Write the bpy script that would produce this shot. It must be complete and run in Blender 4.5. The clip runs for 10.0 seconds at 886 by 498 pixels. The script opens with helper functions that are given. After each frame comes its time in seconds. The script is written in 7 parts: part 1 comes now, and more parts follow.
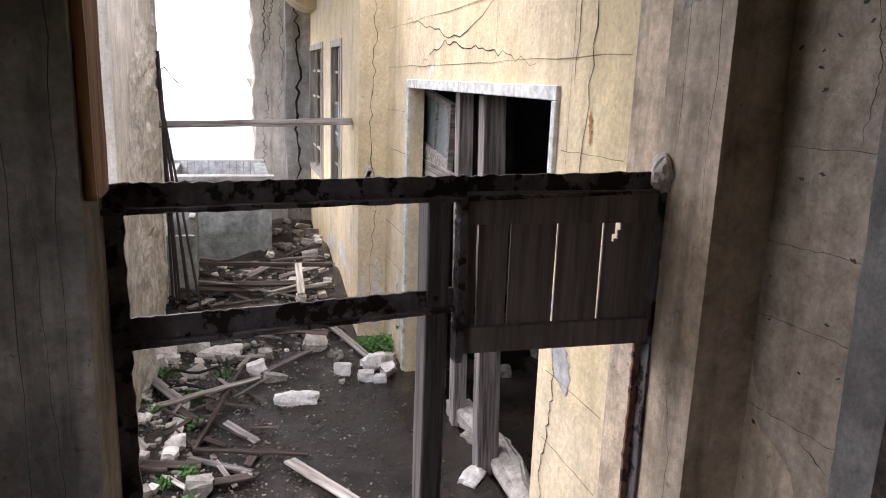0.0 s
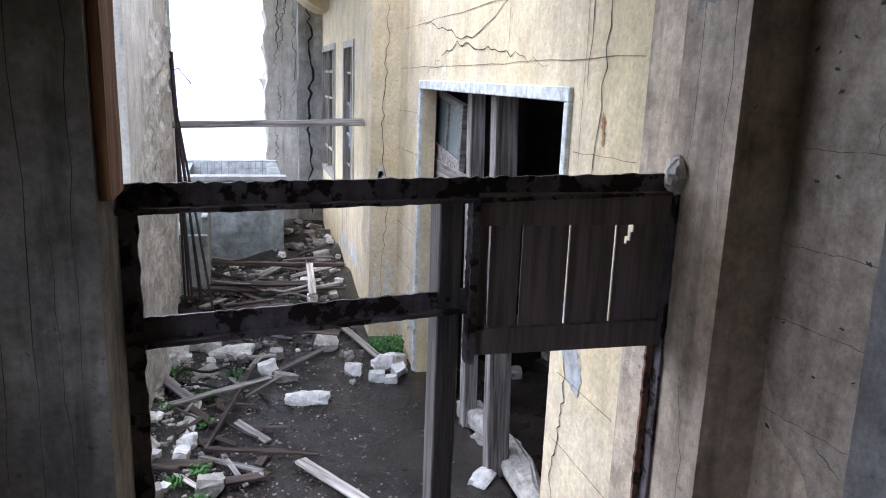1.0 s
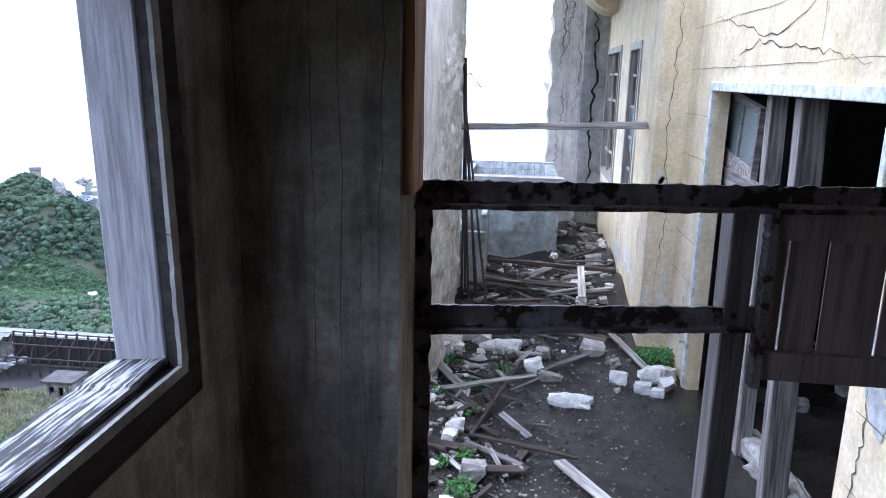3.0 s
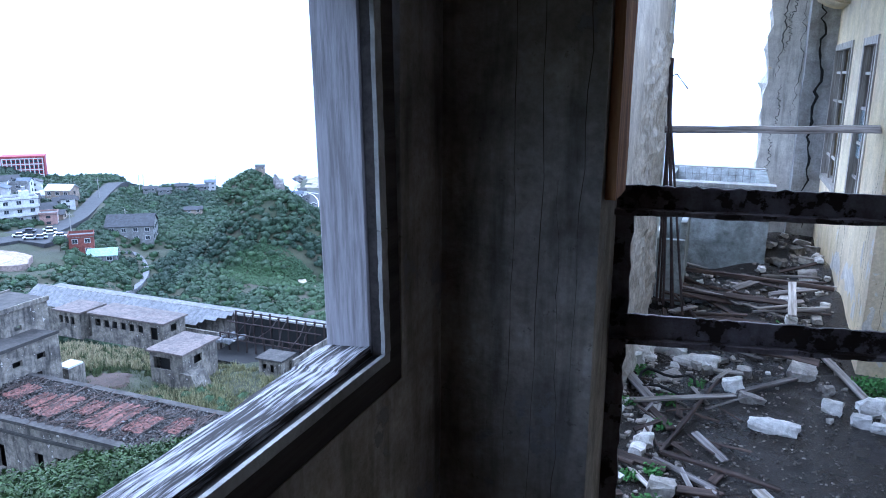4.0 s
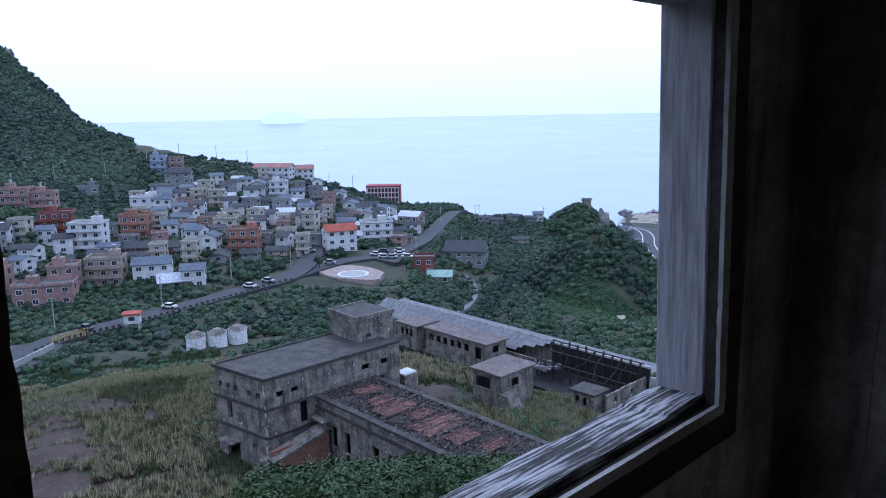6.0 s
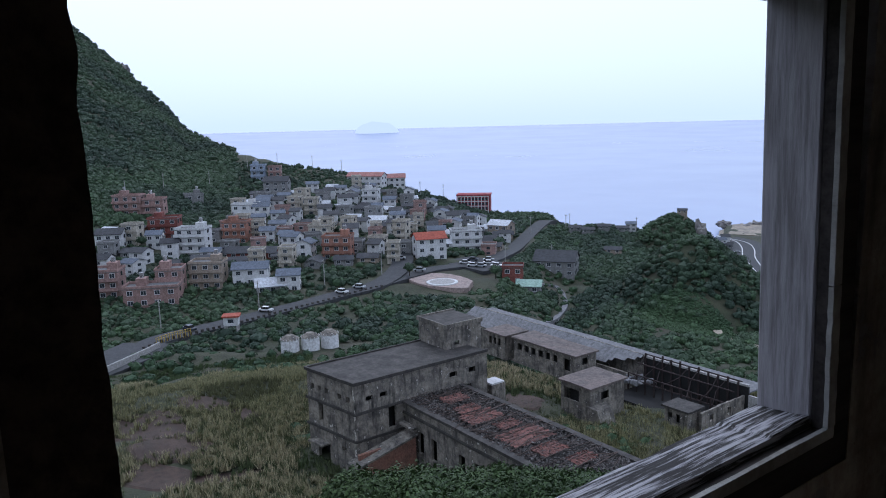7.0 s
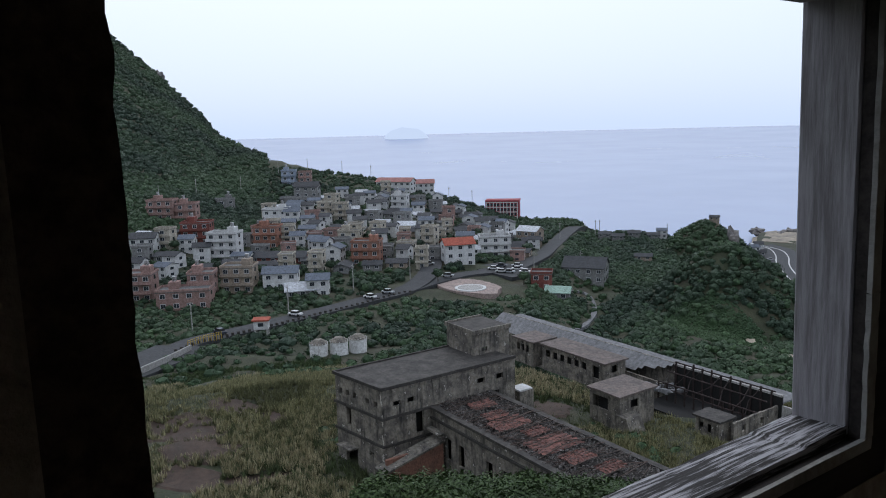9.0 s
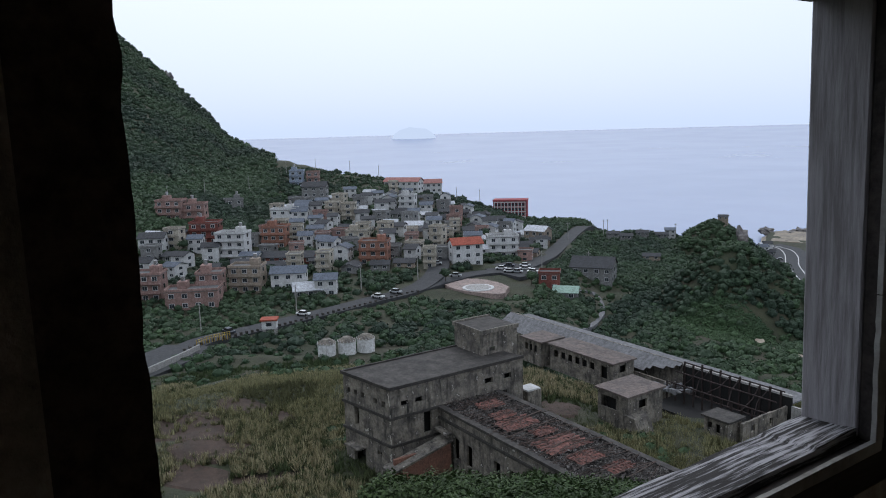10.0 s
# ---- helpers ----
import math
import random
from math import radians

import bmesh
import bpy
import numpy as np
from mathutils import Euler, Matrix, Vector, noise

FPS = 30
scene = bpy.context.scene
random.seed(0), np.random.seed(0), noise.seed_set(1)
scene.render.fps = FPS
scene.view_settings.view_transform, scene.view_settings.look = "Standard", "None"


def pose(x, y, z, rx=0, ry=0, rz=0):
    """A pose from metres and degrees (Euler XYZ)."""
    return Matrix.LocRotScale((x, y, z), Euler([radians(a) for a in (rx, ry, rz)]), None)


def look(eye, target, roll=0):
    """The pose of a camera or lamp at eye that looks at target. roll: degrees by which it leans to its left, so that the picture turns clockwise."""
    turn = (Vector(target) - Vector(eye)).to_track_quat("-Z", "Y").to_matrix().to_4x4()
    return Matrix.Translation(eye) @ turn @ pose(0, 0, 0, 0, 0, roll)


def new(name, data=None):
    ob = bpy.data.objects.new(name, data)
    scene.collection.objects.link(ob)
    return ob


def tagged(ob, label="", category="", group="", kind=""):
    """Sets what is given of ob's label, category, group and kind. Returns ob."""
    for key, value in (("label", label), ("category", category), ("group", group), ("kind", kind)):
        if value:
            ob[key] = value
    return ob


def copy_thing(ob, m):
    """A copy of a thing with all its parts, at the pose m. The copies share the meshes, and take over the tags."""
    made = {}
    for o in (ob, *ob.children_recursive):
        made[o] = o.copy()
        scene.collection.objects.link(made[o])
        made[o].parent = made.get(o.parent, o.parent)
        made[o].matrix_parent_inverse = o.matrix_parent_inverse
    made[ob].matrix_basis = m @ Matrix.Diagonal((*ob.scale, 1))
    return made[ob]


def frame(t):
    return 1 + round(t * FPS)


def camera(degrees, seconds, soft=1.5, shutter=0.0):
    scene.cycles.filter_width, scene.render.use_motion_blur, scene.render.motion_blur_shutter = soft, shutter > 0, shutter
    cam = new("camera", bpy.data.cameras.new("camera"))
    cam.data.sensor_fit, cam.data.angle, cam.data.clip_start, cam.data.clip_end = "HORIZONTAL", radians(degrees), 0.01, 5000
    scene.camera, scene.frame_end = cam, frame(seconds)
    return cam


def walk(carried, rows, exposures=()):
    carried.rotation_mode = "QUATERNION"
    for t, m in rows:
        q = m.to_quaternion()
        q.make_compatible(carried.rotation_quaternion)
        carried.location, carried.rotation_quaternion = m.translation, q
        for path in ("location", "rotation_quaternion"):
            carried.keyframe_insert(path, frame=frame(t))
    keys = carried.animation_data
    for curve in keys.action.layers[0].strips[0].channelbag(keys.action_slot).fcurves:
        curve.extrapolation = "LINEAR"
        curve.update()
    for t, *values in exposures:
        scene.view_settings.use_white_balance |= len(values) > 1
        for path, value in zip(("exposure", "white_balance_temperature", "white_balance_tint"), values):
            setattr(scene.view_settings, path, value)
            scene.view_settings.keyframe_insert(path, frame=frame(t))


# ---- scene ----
cam = camera(62.23, 10.0, 1.0)
PATH = [
    (0, (-0.1085, 0.5745, 2.2026), (0.4359, 2.4455, 1.7523), 1.99),
    (0.5, (-0.1093, 0.5771, 2.2031), (0.4291, 2.4499, 1.7530), 2.05),
    (1, (-0.1108, 0.5762, 2.2030), (0.4051, 2.4556, 1.7540), 2.08),
    (1.5, (-0.1142, 0.5755, 2.2038), (0.3408, 2.4703, 1.7537), 2.23),
    (2, (-0.1193, 0.5770, 2.2028), (0.1711, 2.5030, 1.7488), 2.05),
    (3.5, (-0.1405, 0.5762, 2.2008), (-0.6086, 2.4644, 1.7367), 0.80),
    (4, (-0.1471, 0.5722, 2.2026), (-0.8530, 2.3853, 1.7397), 0.39),
    (4.5, (-0.1509, 0.5624, 2.2055), (-1.0660, 2.2817, 1.7510), -0.04),
    (5, (-0.1548, 0.5586, 2.2065), (-1.2620, 2.1682, 1.7780), -0.38),
    (5.5, (-0.1591, 0.5540, 2.2075), (-1.4469, 2.0327, 1.8136), -0.71),
    (6, (-0.1621, 0.5506, 2.2071), (-1.5887, 1.9032, 1.8393), -1.03),
    (7.5, (-0.1771, 0.5709, 2.1956), (-1.7937, 1.7013, 1.8655), -1.48),
    (8, (-0.1764, 0.5682, 2.1945), (-1.7993, 1.6908, 1.8689), -1.42),
    (8.5, (-0.1754, 0.5663, 2.1966), (-1.8006, 1.6864, 1.8738), -1.45),
    (9, (-0.1751, 0.5655, 2.1968), (-1.8081, 1.6745, 1.8750), -1.49),
    (9.5, (-0.1781, 0.5688, 2.1968), (-1.8188, 1.6665, 1.8755), -1.62),
    (10, (-0.1757, 0.5666, 2.1981), (-1.8204, 1.6581, 1.8763), -1.61),
]
EXPOSURES = [(0.0, 2.17, 6300, 22), (0.5, 2.17, 5600, 18), (1.5, 2.16, 5400, 17), (2.2, 2.14, 5250, 17), (3.5, 2.36, 4750, 16),
             (4.0, 1.95, 4500, 14), (4.5, 1.60, 4420, 14), (5.5, 0.92, 4500, 18), (6.2, 0.50, 4850, 18), (7.5, 0.14, 5450, 13), (10.0, 0.05, 5800, 11)]
walk(cam, [(t, look(eye, target, roll)) for t, eye, target, roll in PATH], EXPOSURES)

# ---- sky and sun: a bright overcast day ----
world = bpy.data.worlds.new("overcast_sky")
scene.world = world
world.use_nodes = True
wn, wl = world.node_tree.nodes, world.node_tree.links
wn.clear()
sky = wn.new("ShaderNodeTexSky")
sky.sky_type = "NISHITA"
sky.sun_disc = False
sky.sun_elevation, sky.sun_rotation = radians(48), radians(-60)
sky.dust_density, sky.air_density = 4.0, 1.2
dim = wn.new("ShaderNodeVectorMath"); dim.operation = "SCALE"; dim.inputs["Scale"].default_value = 0.10
wtc = wn.new("ShaderNodeTexCoord")
wsep = wn.new("ShaderNodeSeparateXYZ")
wramp = wn.new("ShaderNodeValToRGB")
wramp.color_ramp.elements[0].position, wramp.color_ramp.elements[0].color = 0.0, (0.76, 0.85, 1.0, 1)
wramp.color_ramp.elements[1].position, wramp.color_ramp.elements[1].color = 0.16, (0.93, 0.96, 1.0, 1)
wmix = wn.new("ShaderNodeMixRGB"); wmix.inputs["Fac"].default_value = 0.85
bg = wn.new("ShaderNodeBackground"); bg.inputs["Strength"].default_value = 1.0
wout = wn.new("ShaderNodeOutputWorld")
wl.new(sky.outputs[0], dim.inputs[0])
wl.new(wtc.outputs["Generated"], wsep.inputs[0])
wl.new(wsep.outputs["Z"], wramp.inputs[0])
wl.new(dim.outputs[0], wmix.inputs["Color1"])
wl.new(wramp.outputs[0], wmix.inputs["Color2"])
wl.new(wmix.outputs[0], bg.inputs["Color"])
wl.new(bg.outputs[0], wout.inputs["Surface"])
sun_data = bpy.data.lights.new("sun", "SUN")
sun_data.energy, sun_data.angle, sun_data.color = 0.6, radians(25), (1.0, 0.96, 0.9)
sun = new("sun", sun_data)
sun.matrix_world = look((-40, 30, 60), (0, 0, 0))


# ---- materials ----
def nodes_of(name):
    m = bpy.data.materials.new(name)
    m.use_nodes = True
    return m, m.node_tree.nodes, m.node_tree.links, m.node_tree.nodes["Principled BSDF"]


def ramp(n, l, src, a, b):
    r = n.new("ShaderNodeMapRange")
    r.inputs[1].default_value, r.inputs[2].default_value = a, b
    l.new(src, r.inputs[0])
    return r.outputs[0]


def noise_tex(n, l, vec, scale, detail=6.0, rough=0.55):
    t = n.new("ShaderNodeTexNoise")
    t.inputs["Scale"].default_value, t.inputs["Detail"].default_value, t.inputs["Roughness"].default_value = scale, detail, rough
    l.new(vec, t.inputs["Vector"])
    return t.outputs["Fac"]


def mapped(n, l, vec, scale):
    m = n.new("ShaderNodeMapping")
    m.inputs["Scale"].default_value = scale
    l.new(vec, m.inputs["Vector"])
    return m.outputs["Vector"]


def blend(n, l, fac, a, b, mode="MIX"):
    m = n.new("ShaderNodeMixRGB")
    m.blend_type = mode
    for socket, v in ((m.inputs["Fac"], fac), (m.inputs["Color1"], a), (m.inputs["Color2"], b)):
        if isinstance(v, (int, float)):
            socket.default_value = v
        elif isinstance(v, tuple):
            socket.default_value = (*v, 1)
        else:
            l.new(v, socket)
    return m.outputs["Color"]


def surf(name, base, alt, dark, size=1.0, stain=0.5, streak=(4, 4, 0.35), peel=None, peel_at=0.6, rough=0.85, bump=0.35, fine=40.0,
         metallic=0.0, local=False, vary=0.0, island=0.0, wet=False, grime_mix=0.85):
    """A worn surface: two tones, fine grain, drawn-out stains and, if asked, flaked patches of another colour."""
    m, n, l, p = nodes_of(name)
    if local:
        vec = n.new("ShaderNodeTexCoord").outputs["Object"]
    else:
        vec = n.new("ShaderNodeNewGeometry").outputs["Position"]
    big = noise_tex(n, l, vec, 1.3 * size, 6)
    grain = noise_tex(n, l, vec, fine * size, 5, 0.65)
    run = noise_tex(n, l, mapped(n, l, vec, streak), 1.6 * size, 6, 0.6)
    c = blend(n, l, ramp(n, l, big, 0.38, 0.62), base, alt)
    c = blend(n, l, 0.45, c, blend(n, l, ramp(n, l, grain, 0.3, 0.7), (0.6, 0.6, 0.6), (1.3, 1.3, 1.3)), "MULTIPLY")
    sm = n.new("ShaderNodeMath"); sm.operation = "MULTIPLY"; sm.inputs[1].default_value = stain
    l.new(ramp(n, l, run, 0.5, 0.72), sm.inputs[0])
    c = blend(n, l, sm.outputs[0], c, dark)
    grime = noise_tex(n, l, vec, 4.5 * size, 10, 0.72)
    c = blend(n, l, grime_mix, c, blend(n, l, ramp(n, l, grime, 0.36, 0.62), (0.5, 0.48, 0.45), (1.12, 1.12, 1.12)), "MULTIPLY")
    speck = ramp(n, l, noise_tex(n, l, vec, 17 * size, 6, 0.75), 0.63, 0.67)
    sp = n.new("ShaderNodeMath"); sp.operation = "MULTIPLY"; sp.inputs[1].default_value = 0.55
    l.new(speck, sp.inputs[0])
    c = blend(n, l, sp.outputs[0], c, dark)
    height = grain
    if peel is not None:
        flake = ramp(n, l, noise_tex(n, l, vec, 2.6 * size, 9, 0.62), peel_at, peel_at + 0.025)
        c = blend(n, l, flake, c, peel)
        hm = n.new("ShaderNodeMath"); hm.operation = "MULTIPLY_ADD"; hm.inputs[1].default_value = -1.2
        l.new(flake, hm.inputs[0]); l.new(grain, hm.inputs[2])
        height = hm.outputs[0]
    if vary:
        info = n.new("ShaderNodeObjectInfo").outputs["Random"]
        c = blend(n, l, 1.0, c, blend(n, l, info, (1 - vary,) * 3, (1 + vary,) * 3), "MULTIPLY")
    if island:
        info = n.new("ShaderNodeNewGeometry").outputs["Random Per Island"]
        c = blend(n, l, 1.0, c, blend(n, l, info, (1 - island,) * 3, (1 + island,) * 3), "MULTIPLY")
    l.new(c, p.inputs["Base Color"])
    p.inputs["Metallic"].default_value = metallic
    if wet:
        l.new(ramp(n, l, noise_tex(n, l, vec, 0.9 * size, 4), 0.42, 0.75), p.inputs["Roughness"])
    else:
        rr = n.new("ShaderNodeMapRange"); rr.inputs[3].default_value, rr.inputs[4].default_value = rough - 0.12, min(1, rough + 0.1)
        l.new(big, rr.inputs[0]); l.new(rr.outputs[0], p.inputs["Roughness"])
    p.inputs["Specular IOR Level"].default_value = 0.35
    b = n.new("ShaderNodeBump")
    b.inputs["Strength"].default_value, b.inputs["Distance"].default_value = bump, 0.01 / size
    l.new(height, b.inputs["Height"])
    l.new(b.outputs["Normal"], p.inputs["Normal"])
    return m


def wood(name, base, dark, axis=0, rough=0.8, contrast=0.7, local=True, vary=0.25, across=26.0, cut=(0.38, 0.60)):
    m, n, l, p = nodes_of(name)
    vec = n.new("ShaderNodeTexCoord").outputs["Object"] if local else n.new("ShaderNodeNewGeometry").outputs["Position"]
    s = [across, across, across]
    s[axis] = across / 20
    g1 = noise_tex(n, l, mapped(n, l, vec, s), 1.6, 8, 0.68)
    s2 = [9.0, 9.0, 9.0]
    s2[axis] = 0.8
    g2 = noise_tex(n, l, mapped(n, l, vec, s2), 1.0, 4)
    c = blend(n, l, ramp(n, l, g1, *cut), dark, base)
    c = blend(n, l, contrast * 0.5, c, blend(n, l, ramp(n, l, g2, 0.35, 0.7), (0.35, 0.33, 0.32), (1.25, 1.25, 1.25)), "MULTIPLY")
    if vary:
        info = n.new("ShaderNodeObjectInfo").outputs["Random"]
        c = blend(n, l, 1.0, c, blend(n, l, info, (1 - vary,) * 3, (1 + vary,) * 3), "MULTIPLY")
    l.new(c, p.inputs["Base Color"])
    p.inputs["Roughness"].default_value = rough
    p.inputs["Specular IOR Level"].default_value = 0.3
    b = n.new("ShaderNodeBump")
    b.inputs["Strength"].default_value, b.inputs["Distance"].default_value = 0.6, 0.004
    l.new(g1, b.inputs["Height"])
    l.new(b.outputs["Normal"], p.inputs["Normal"])
    return m


def plain(name, colour, rough=0.6, metallic=0.0):
    return surf(name, colour, tuple(v * 0.85 for v in colour), tuple(v * 0.5 for v in colour), size=0.5, stain=0.25, rough=rough, bump=0.1, metallic=metallic)


def leaf(name, a, b, vary=0.45):
    m, n, l, p = nodes_of(name)
    g = n.new("ShaderNodeNewGeometry")
    big = noise_tex(n, l, g.outputs["Position"], 0.022, 5)
    c = blend(n, l, ramp(n, l, big, 0.4, 0.6), a, b)
    c = blend(n, l, 1.0, c, blend(n, l, g.outputs["Random Per Island"], (1 - vary,) * 3, (1 + vary,) * 3), "MULTIPLY")
    l.new(c, p.inputs["Base Color"])
    p.inputs["Roughness"].default_value = 0.65
    p.inputs["Specular IOR Level"].default_value = 0.2
    return m


M_YELLOW = surf("yellow_limewash_on_concrete", (0.72, 0.60, 0.36), (0.69, 0.59, 0.41), (0.34, 0.24, 0.13), stain=0.35, grime_mix=0.4, peel=(0.66, 0.63, 0.57), peel_at=0.65, bump=0.4)
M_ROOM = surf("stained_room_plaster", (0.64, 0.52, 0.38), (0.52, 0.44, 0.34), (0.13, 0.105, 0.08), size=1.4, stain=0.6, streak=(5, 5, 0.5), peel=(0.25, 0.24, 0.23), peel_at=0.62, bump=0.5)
# stained plaster, coloured darker than M_ROOM for the shade on the backlit walls
M_SHADEMOULD = surf("shaded_mouldy_plaster", (0.40, 0.355, 0.29), (0.25, 0.23, 0.20), (0.04, 0.037, 0.03), size=1.6, stain=0.75, streak=(5, 5, 0.6), peel=(0.20, 0.19, 0.18), peel_at=0.60, bump=0.6)
M_CONC = surf("raw_grey_concrete", (0.42, 0.41, 0.39), (0.34, 0.33, 0.31), (0.12, 0.12, 0.11), stain=0.55, bump=0.6)
M_PALE = surf("weathered_pale_concrete", (0.70, 0.66, 0.58), (0.58, 0.54, 0.48), (0.13, 0.115, 0.10), size=1.6, stain=0.5, streak=(7, 7, 0.7), grime_mix=0.5, peel=(0.60, 0.47, 0.29), peel_at=0.66, bump=0.6)
M_BROKEN = surf("broken_concrete", (0.62, 0.58, 0.51), (0.42, 0.39, 0.34), (0.2, 0.17, 0.14), size=3, stain=0.3, bump=1.0, fine=16)
M_CRACK = surf("crack_shadow", (0.06, 0.05, 0.04), (0.08, 0.07, 0.055), (0.03, 0.03, 0.025), bump=0.1)
M_BLUEPAINT = surf("faded_blue_white_paint", (0.72, 0.74, 0.72), (0.62, 0.65, 0.64), (0.25, 0.22, 0.18), size=4, stain=0.4, peel=(0.34, 0.26, 0.18), peel_at=0.64)
M_RUST = surf("flaking_rusted_steel", (0.19, 0.17, 0.18), (0.14, 0.115, 0.115), (0.035, 0.024, 0.02), size=5, stain=0.5, peel=(0.02, 0.013, 0.010), peel_at=0.53, rough=0.6, bump=0.9, metallic=0.25)
M_RUSTRED = surf("orange_rust_flakes", (0.22, 0.10, 0.06), (0.30, 0.17, 0.12), (0.05, 0.03, 0.025), size=6, stain=0.7, peel=(0.06, 0.035, 0.03), peel_at=0.52, bump=0.8)
M_REBAR = surf("rusty_rebar", (0.07, 0.045, 0.04), (0.05, 0.04, 0.04), (0.02, 0.015, 0.015), size=8, bump=0.5)
M_WOODGREY = wood("grey_weathered_timber", (0.36, 0.33, 0.31), (0.10, 0.085, 0.075))
M_WOODUP = wood("grey_weathered_upright", (0.30, 0.27, 0.24), (0.09, 0.075, 0.065), axis=2, local=False)
# weathered timber with the shade of its room-facing front put into the colour
M_POST = wood("shade_dark_weathered_post", (0.20, 0.175, 0.16), (0.065, 0.055, 0.05))
M_WOODPALE = wood("pale_driftwood_plank", (0.55, 0.51, 0.46), (0.20, 0.17, 0.14))
M_WOODDARK = wood("dark_brown_timber", (0.11, 0.08, 0.065), (0.035, 0.026, 0.022))
M_PANEL = wood("dull_brown_board", (0.235, 0.195, 0.175), (0.13, 0.105, 0.092), axis=2, local=False, contrast=0.4)
M_WINWOOD = wood("sun_bleached_window_timber", (0.56, 0.52, 0.45), (0.24, 0.21, 0.18), axis=2, local=False)
M_WOODORANGE = wood("bare_orange_brown_timber", (0.36, 0.19, 0.09), (0.13, 0.065, 0.035), axis=2, local=False)
M_SILL = wood("white_paint_worn_off_sill", (0.44, 0.43, 0.45), (0.028, 0.025, 0.023), axis=1, local=False, contrast=0.9, vary=0, across=85.0, cut=(0.47, 0.58))
M_REBATE = wood("near_black_rebate_timber", (0.05, 0.042, 0.038), (0.018, 0.015, 0.014), axis=1, local=False)
M_CEMENT = surf("dull_cement", (0.27, 0.26, 0.245), (0.21, 0.20, 0.19), (0.08, 0.08, 0.075), size=2, stain=0.5, bump=0.6)
M_JAMB = wood("faded_white_jamb_timber", (0.44, 0.42, 0.44), (0.25, 0.235, 0.24), axis=2, local=False, contrast=0.4, vary=0, across=60.0)
M_MUD = surf("wet_black_mud_floor", (0.020, 0.015, 0.012), (0.034, 0.027, 0.021), (0.012, 0.010, 0.008), size=1.5, streak=(1, 1, 1), stain=0.6, bump=0.8, fine=70, wet=True)
M_STONE = surf("rubble_stone", (0.44, 0.41, 0.37), (0.30, 0.28, 0.25), (0.1, 0.09, 0.08), size=4, stain=0.4, bump=0.9, vary=0.4)
M_WHITESTONE = surf("lime_white_rubble", (0.86, 0.84, 0.80), (0.72, 0.69, 0.64), (0.24, 0.22, 0.19), size=4, stain=0.35, bump=0.9, vary=0.15, grime_mix=0.55)
M_CHIP = surf("plaster_chips", (0.44, 0.40, 0.35), (0.25, 0.225, 0.20), (0.10, 0.09, 0.08), size=5, stain=0.4, island=0.45)
M_GRAVEL = surf("floor_gravel", (0.15, 0.135, 0.115), (0.075, 0.067, 0.058), (0.05, 0.045, 0.04), size=6, stain=0.3, island=0.6)
M_TILE = surf("white_glazed_tile", (0.8, 0.82, 0.82), (0.74, 0.77, 0.78), (0.4, 0.4, 0.38), size=2, stain=0.3, rough=0.3, bump=0.05)
M_SLIME = surf("mossy_tub_concrete", (0.36, 0.38, 0.37), (0.26, 0.285, 0.275), (0.07, 0.075, 0.065), size=2, stain=0.8, streak=(1.2, 1.2, 1), bump=0.5)
M_WEED = leaf("fresh_green_weed", (0.075, 0.18, 0.045), (0.05, 0.135, 0.035))
# dark base colour paints in the gloom of the unlit inner rooms
M_DARKROOM = surf("shade_dark_inner_wall", (0.07, 0.065, 0.06), (0.05, 0.05, 0.045), (0.02, 0.02, 0.02), size=1, stain=0.6)
M_GLASS, _n, _l, _p = nodes_of("dusty_pane")
_p.inputs["Base Color"].default_value = (0.30, 0.38, 0.40, 1)
_p.inputs["Roughness"].default_value = 0.25
_p.inputs["Transmission Weight"].default_value = 0.6

# outdoor
M_BLOCKWALL = surf("mould_blackened_concrete", (0.27, 0.243, 0.20), (0.115, 0.105, 0.092), (0.020, 0.020, 0.019), size=0.62, stain=0.95, streak=(1.8, 1.8, 0.3), peel=(0.46, 0.43, 0.38), peel_at=0.635, fine=20, bump=0.4)
M_FLATROOF = surf("grey_flat_roof", (0.075, 0.068, 0.060), (0.048, 0.044, 0.040), (0.024, 0.023, 0.022), size=0.5, streak=(1, 1, 1), stain=0.5, fine=20)
# near black: painted shade inside buildings, also tyres, cable and other black parts
M_BLACK = surf("black_parts_and_inner_shade", (0.012, 0.012, 0.012), (0.018, 0.017, 0.016), (0.008, 0.008, 0.008), bump=0.05)
M_DEBRIS = surf("roof_debris_bed", (0.065, 0.055, 0.05), (0.045, 0.04, 0.038), (0.03, 0.028, 0.026), size=0.6, streak=(1, 1, 1), fine=12, bump=1.0)
M_DEBRISBITS = surf("broken_roof_bits", (0.17, 0.16, 0.15), (0.085, 0.072, 0.064), (0.04, 0.035, 0.03), size=0.8, island=0.75)
M_REDTILE = surf("old_red_tile_patch", (0.22, 0.098, 0.076), (0.115, 0.062, 0.053), (0.08, 0.05, 0.045), size=0.9, stain=0.5, fine=14, bump=0.8)
M_PINKROOF = surf("pinkish_cement_roof", (0.17, 0.135, 0.12), (0.13, 0.11, 0.10), (0.06, 0.055, 0.05), size=0.4, streak=(1, 1, 1), stain=0.5)
M_GREYSHEET = surf("grey_sheet_roof", (0.20, 0.20, 0.205), (0.165, 0.165, 0.17), (0.09, 0.09, 0.09), size=0.4, streak=(4, 0.5, 1), stain=0.5)
M_BRICK = surf("red_brick_wall", (0.26, 0.13, 0.09), (0.20, 0.11, 0.08), (0.07, 0.05, 0.045), size=1, stain=0.5)
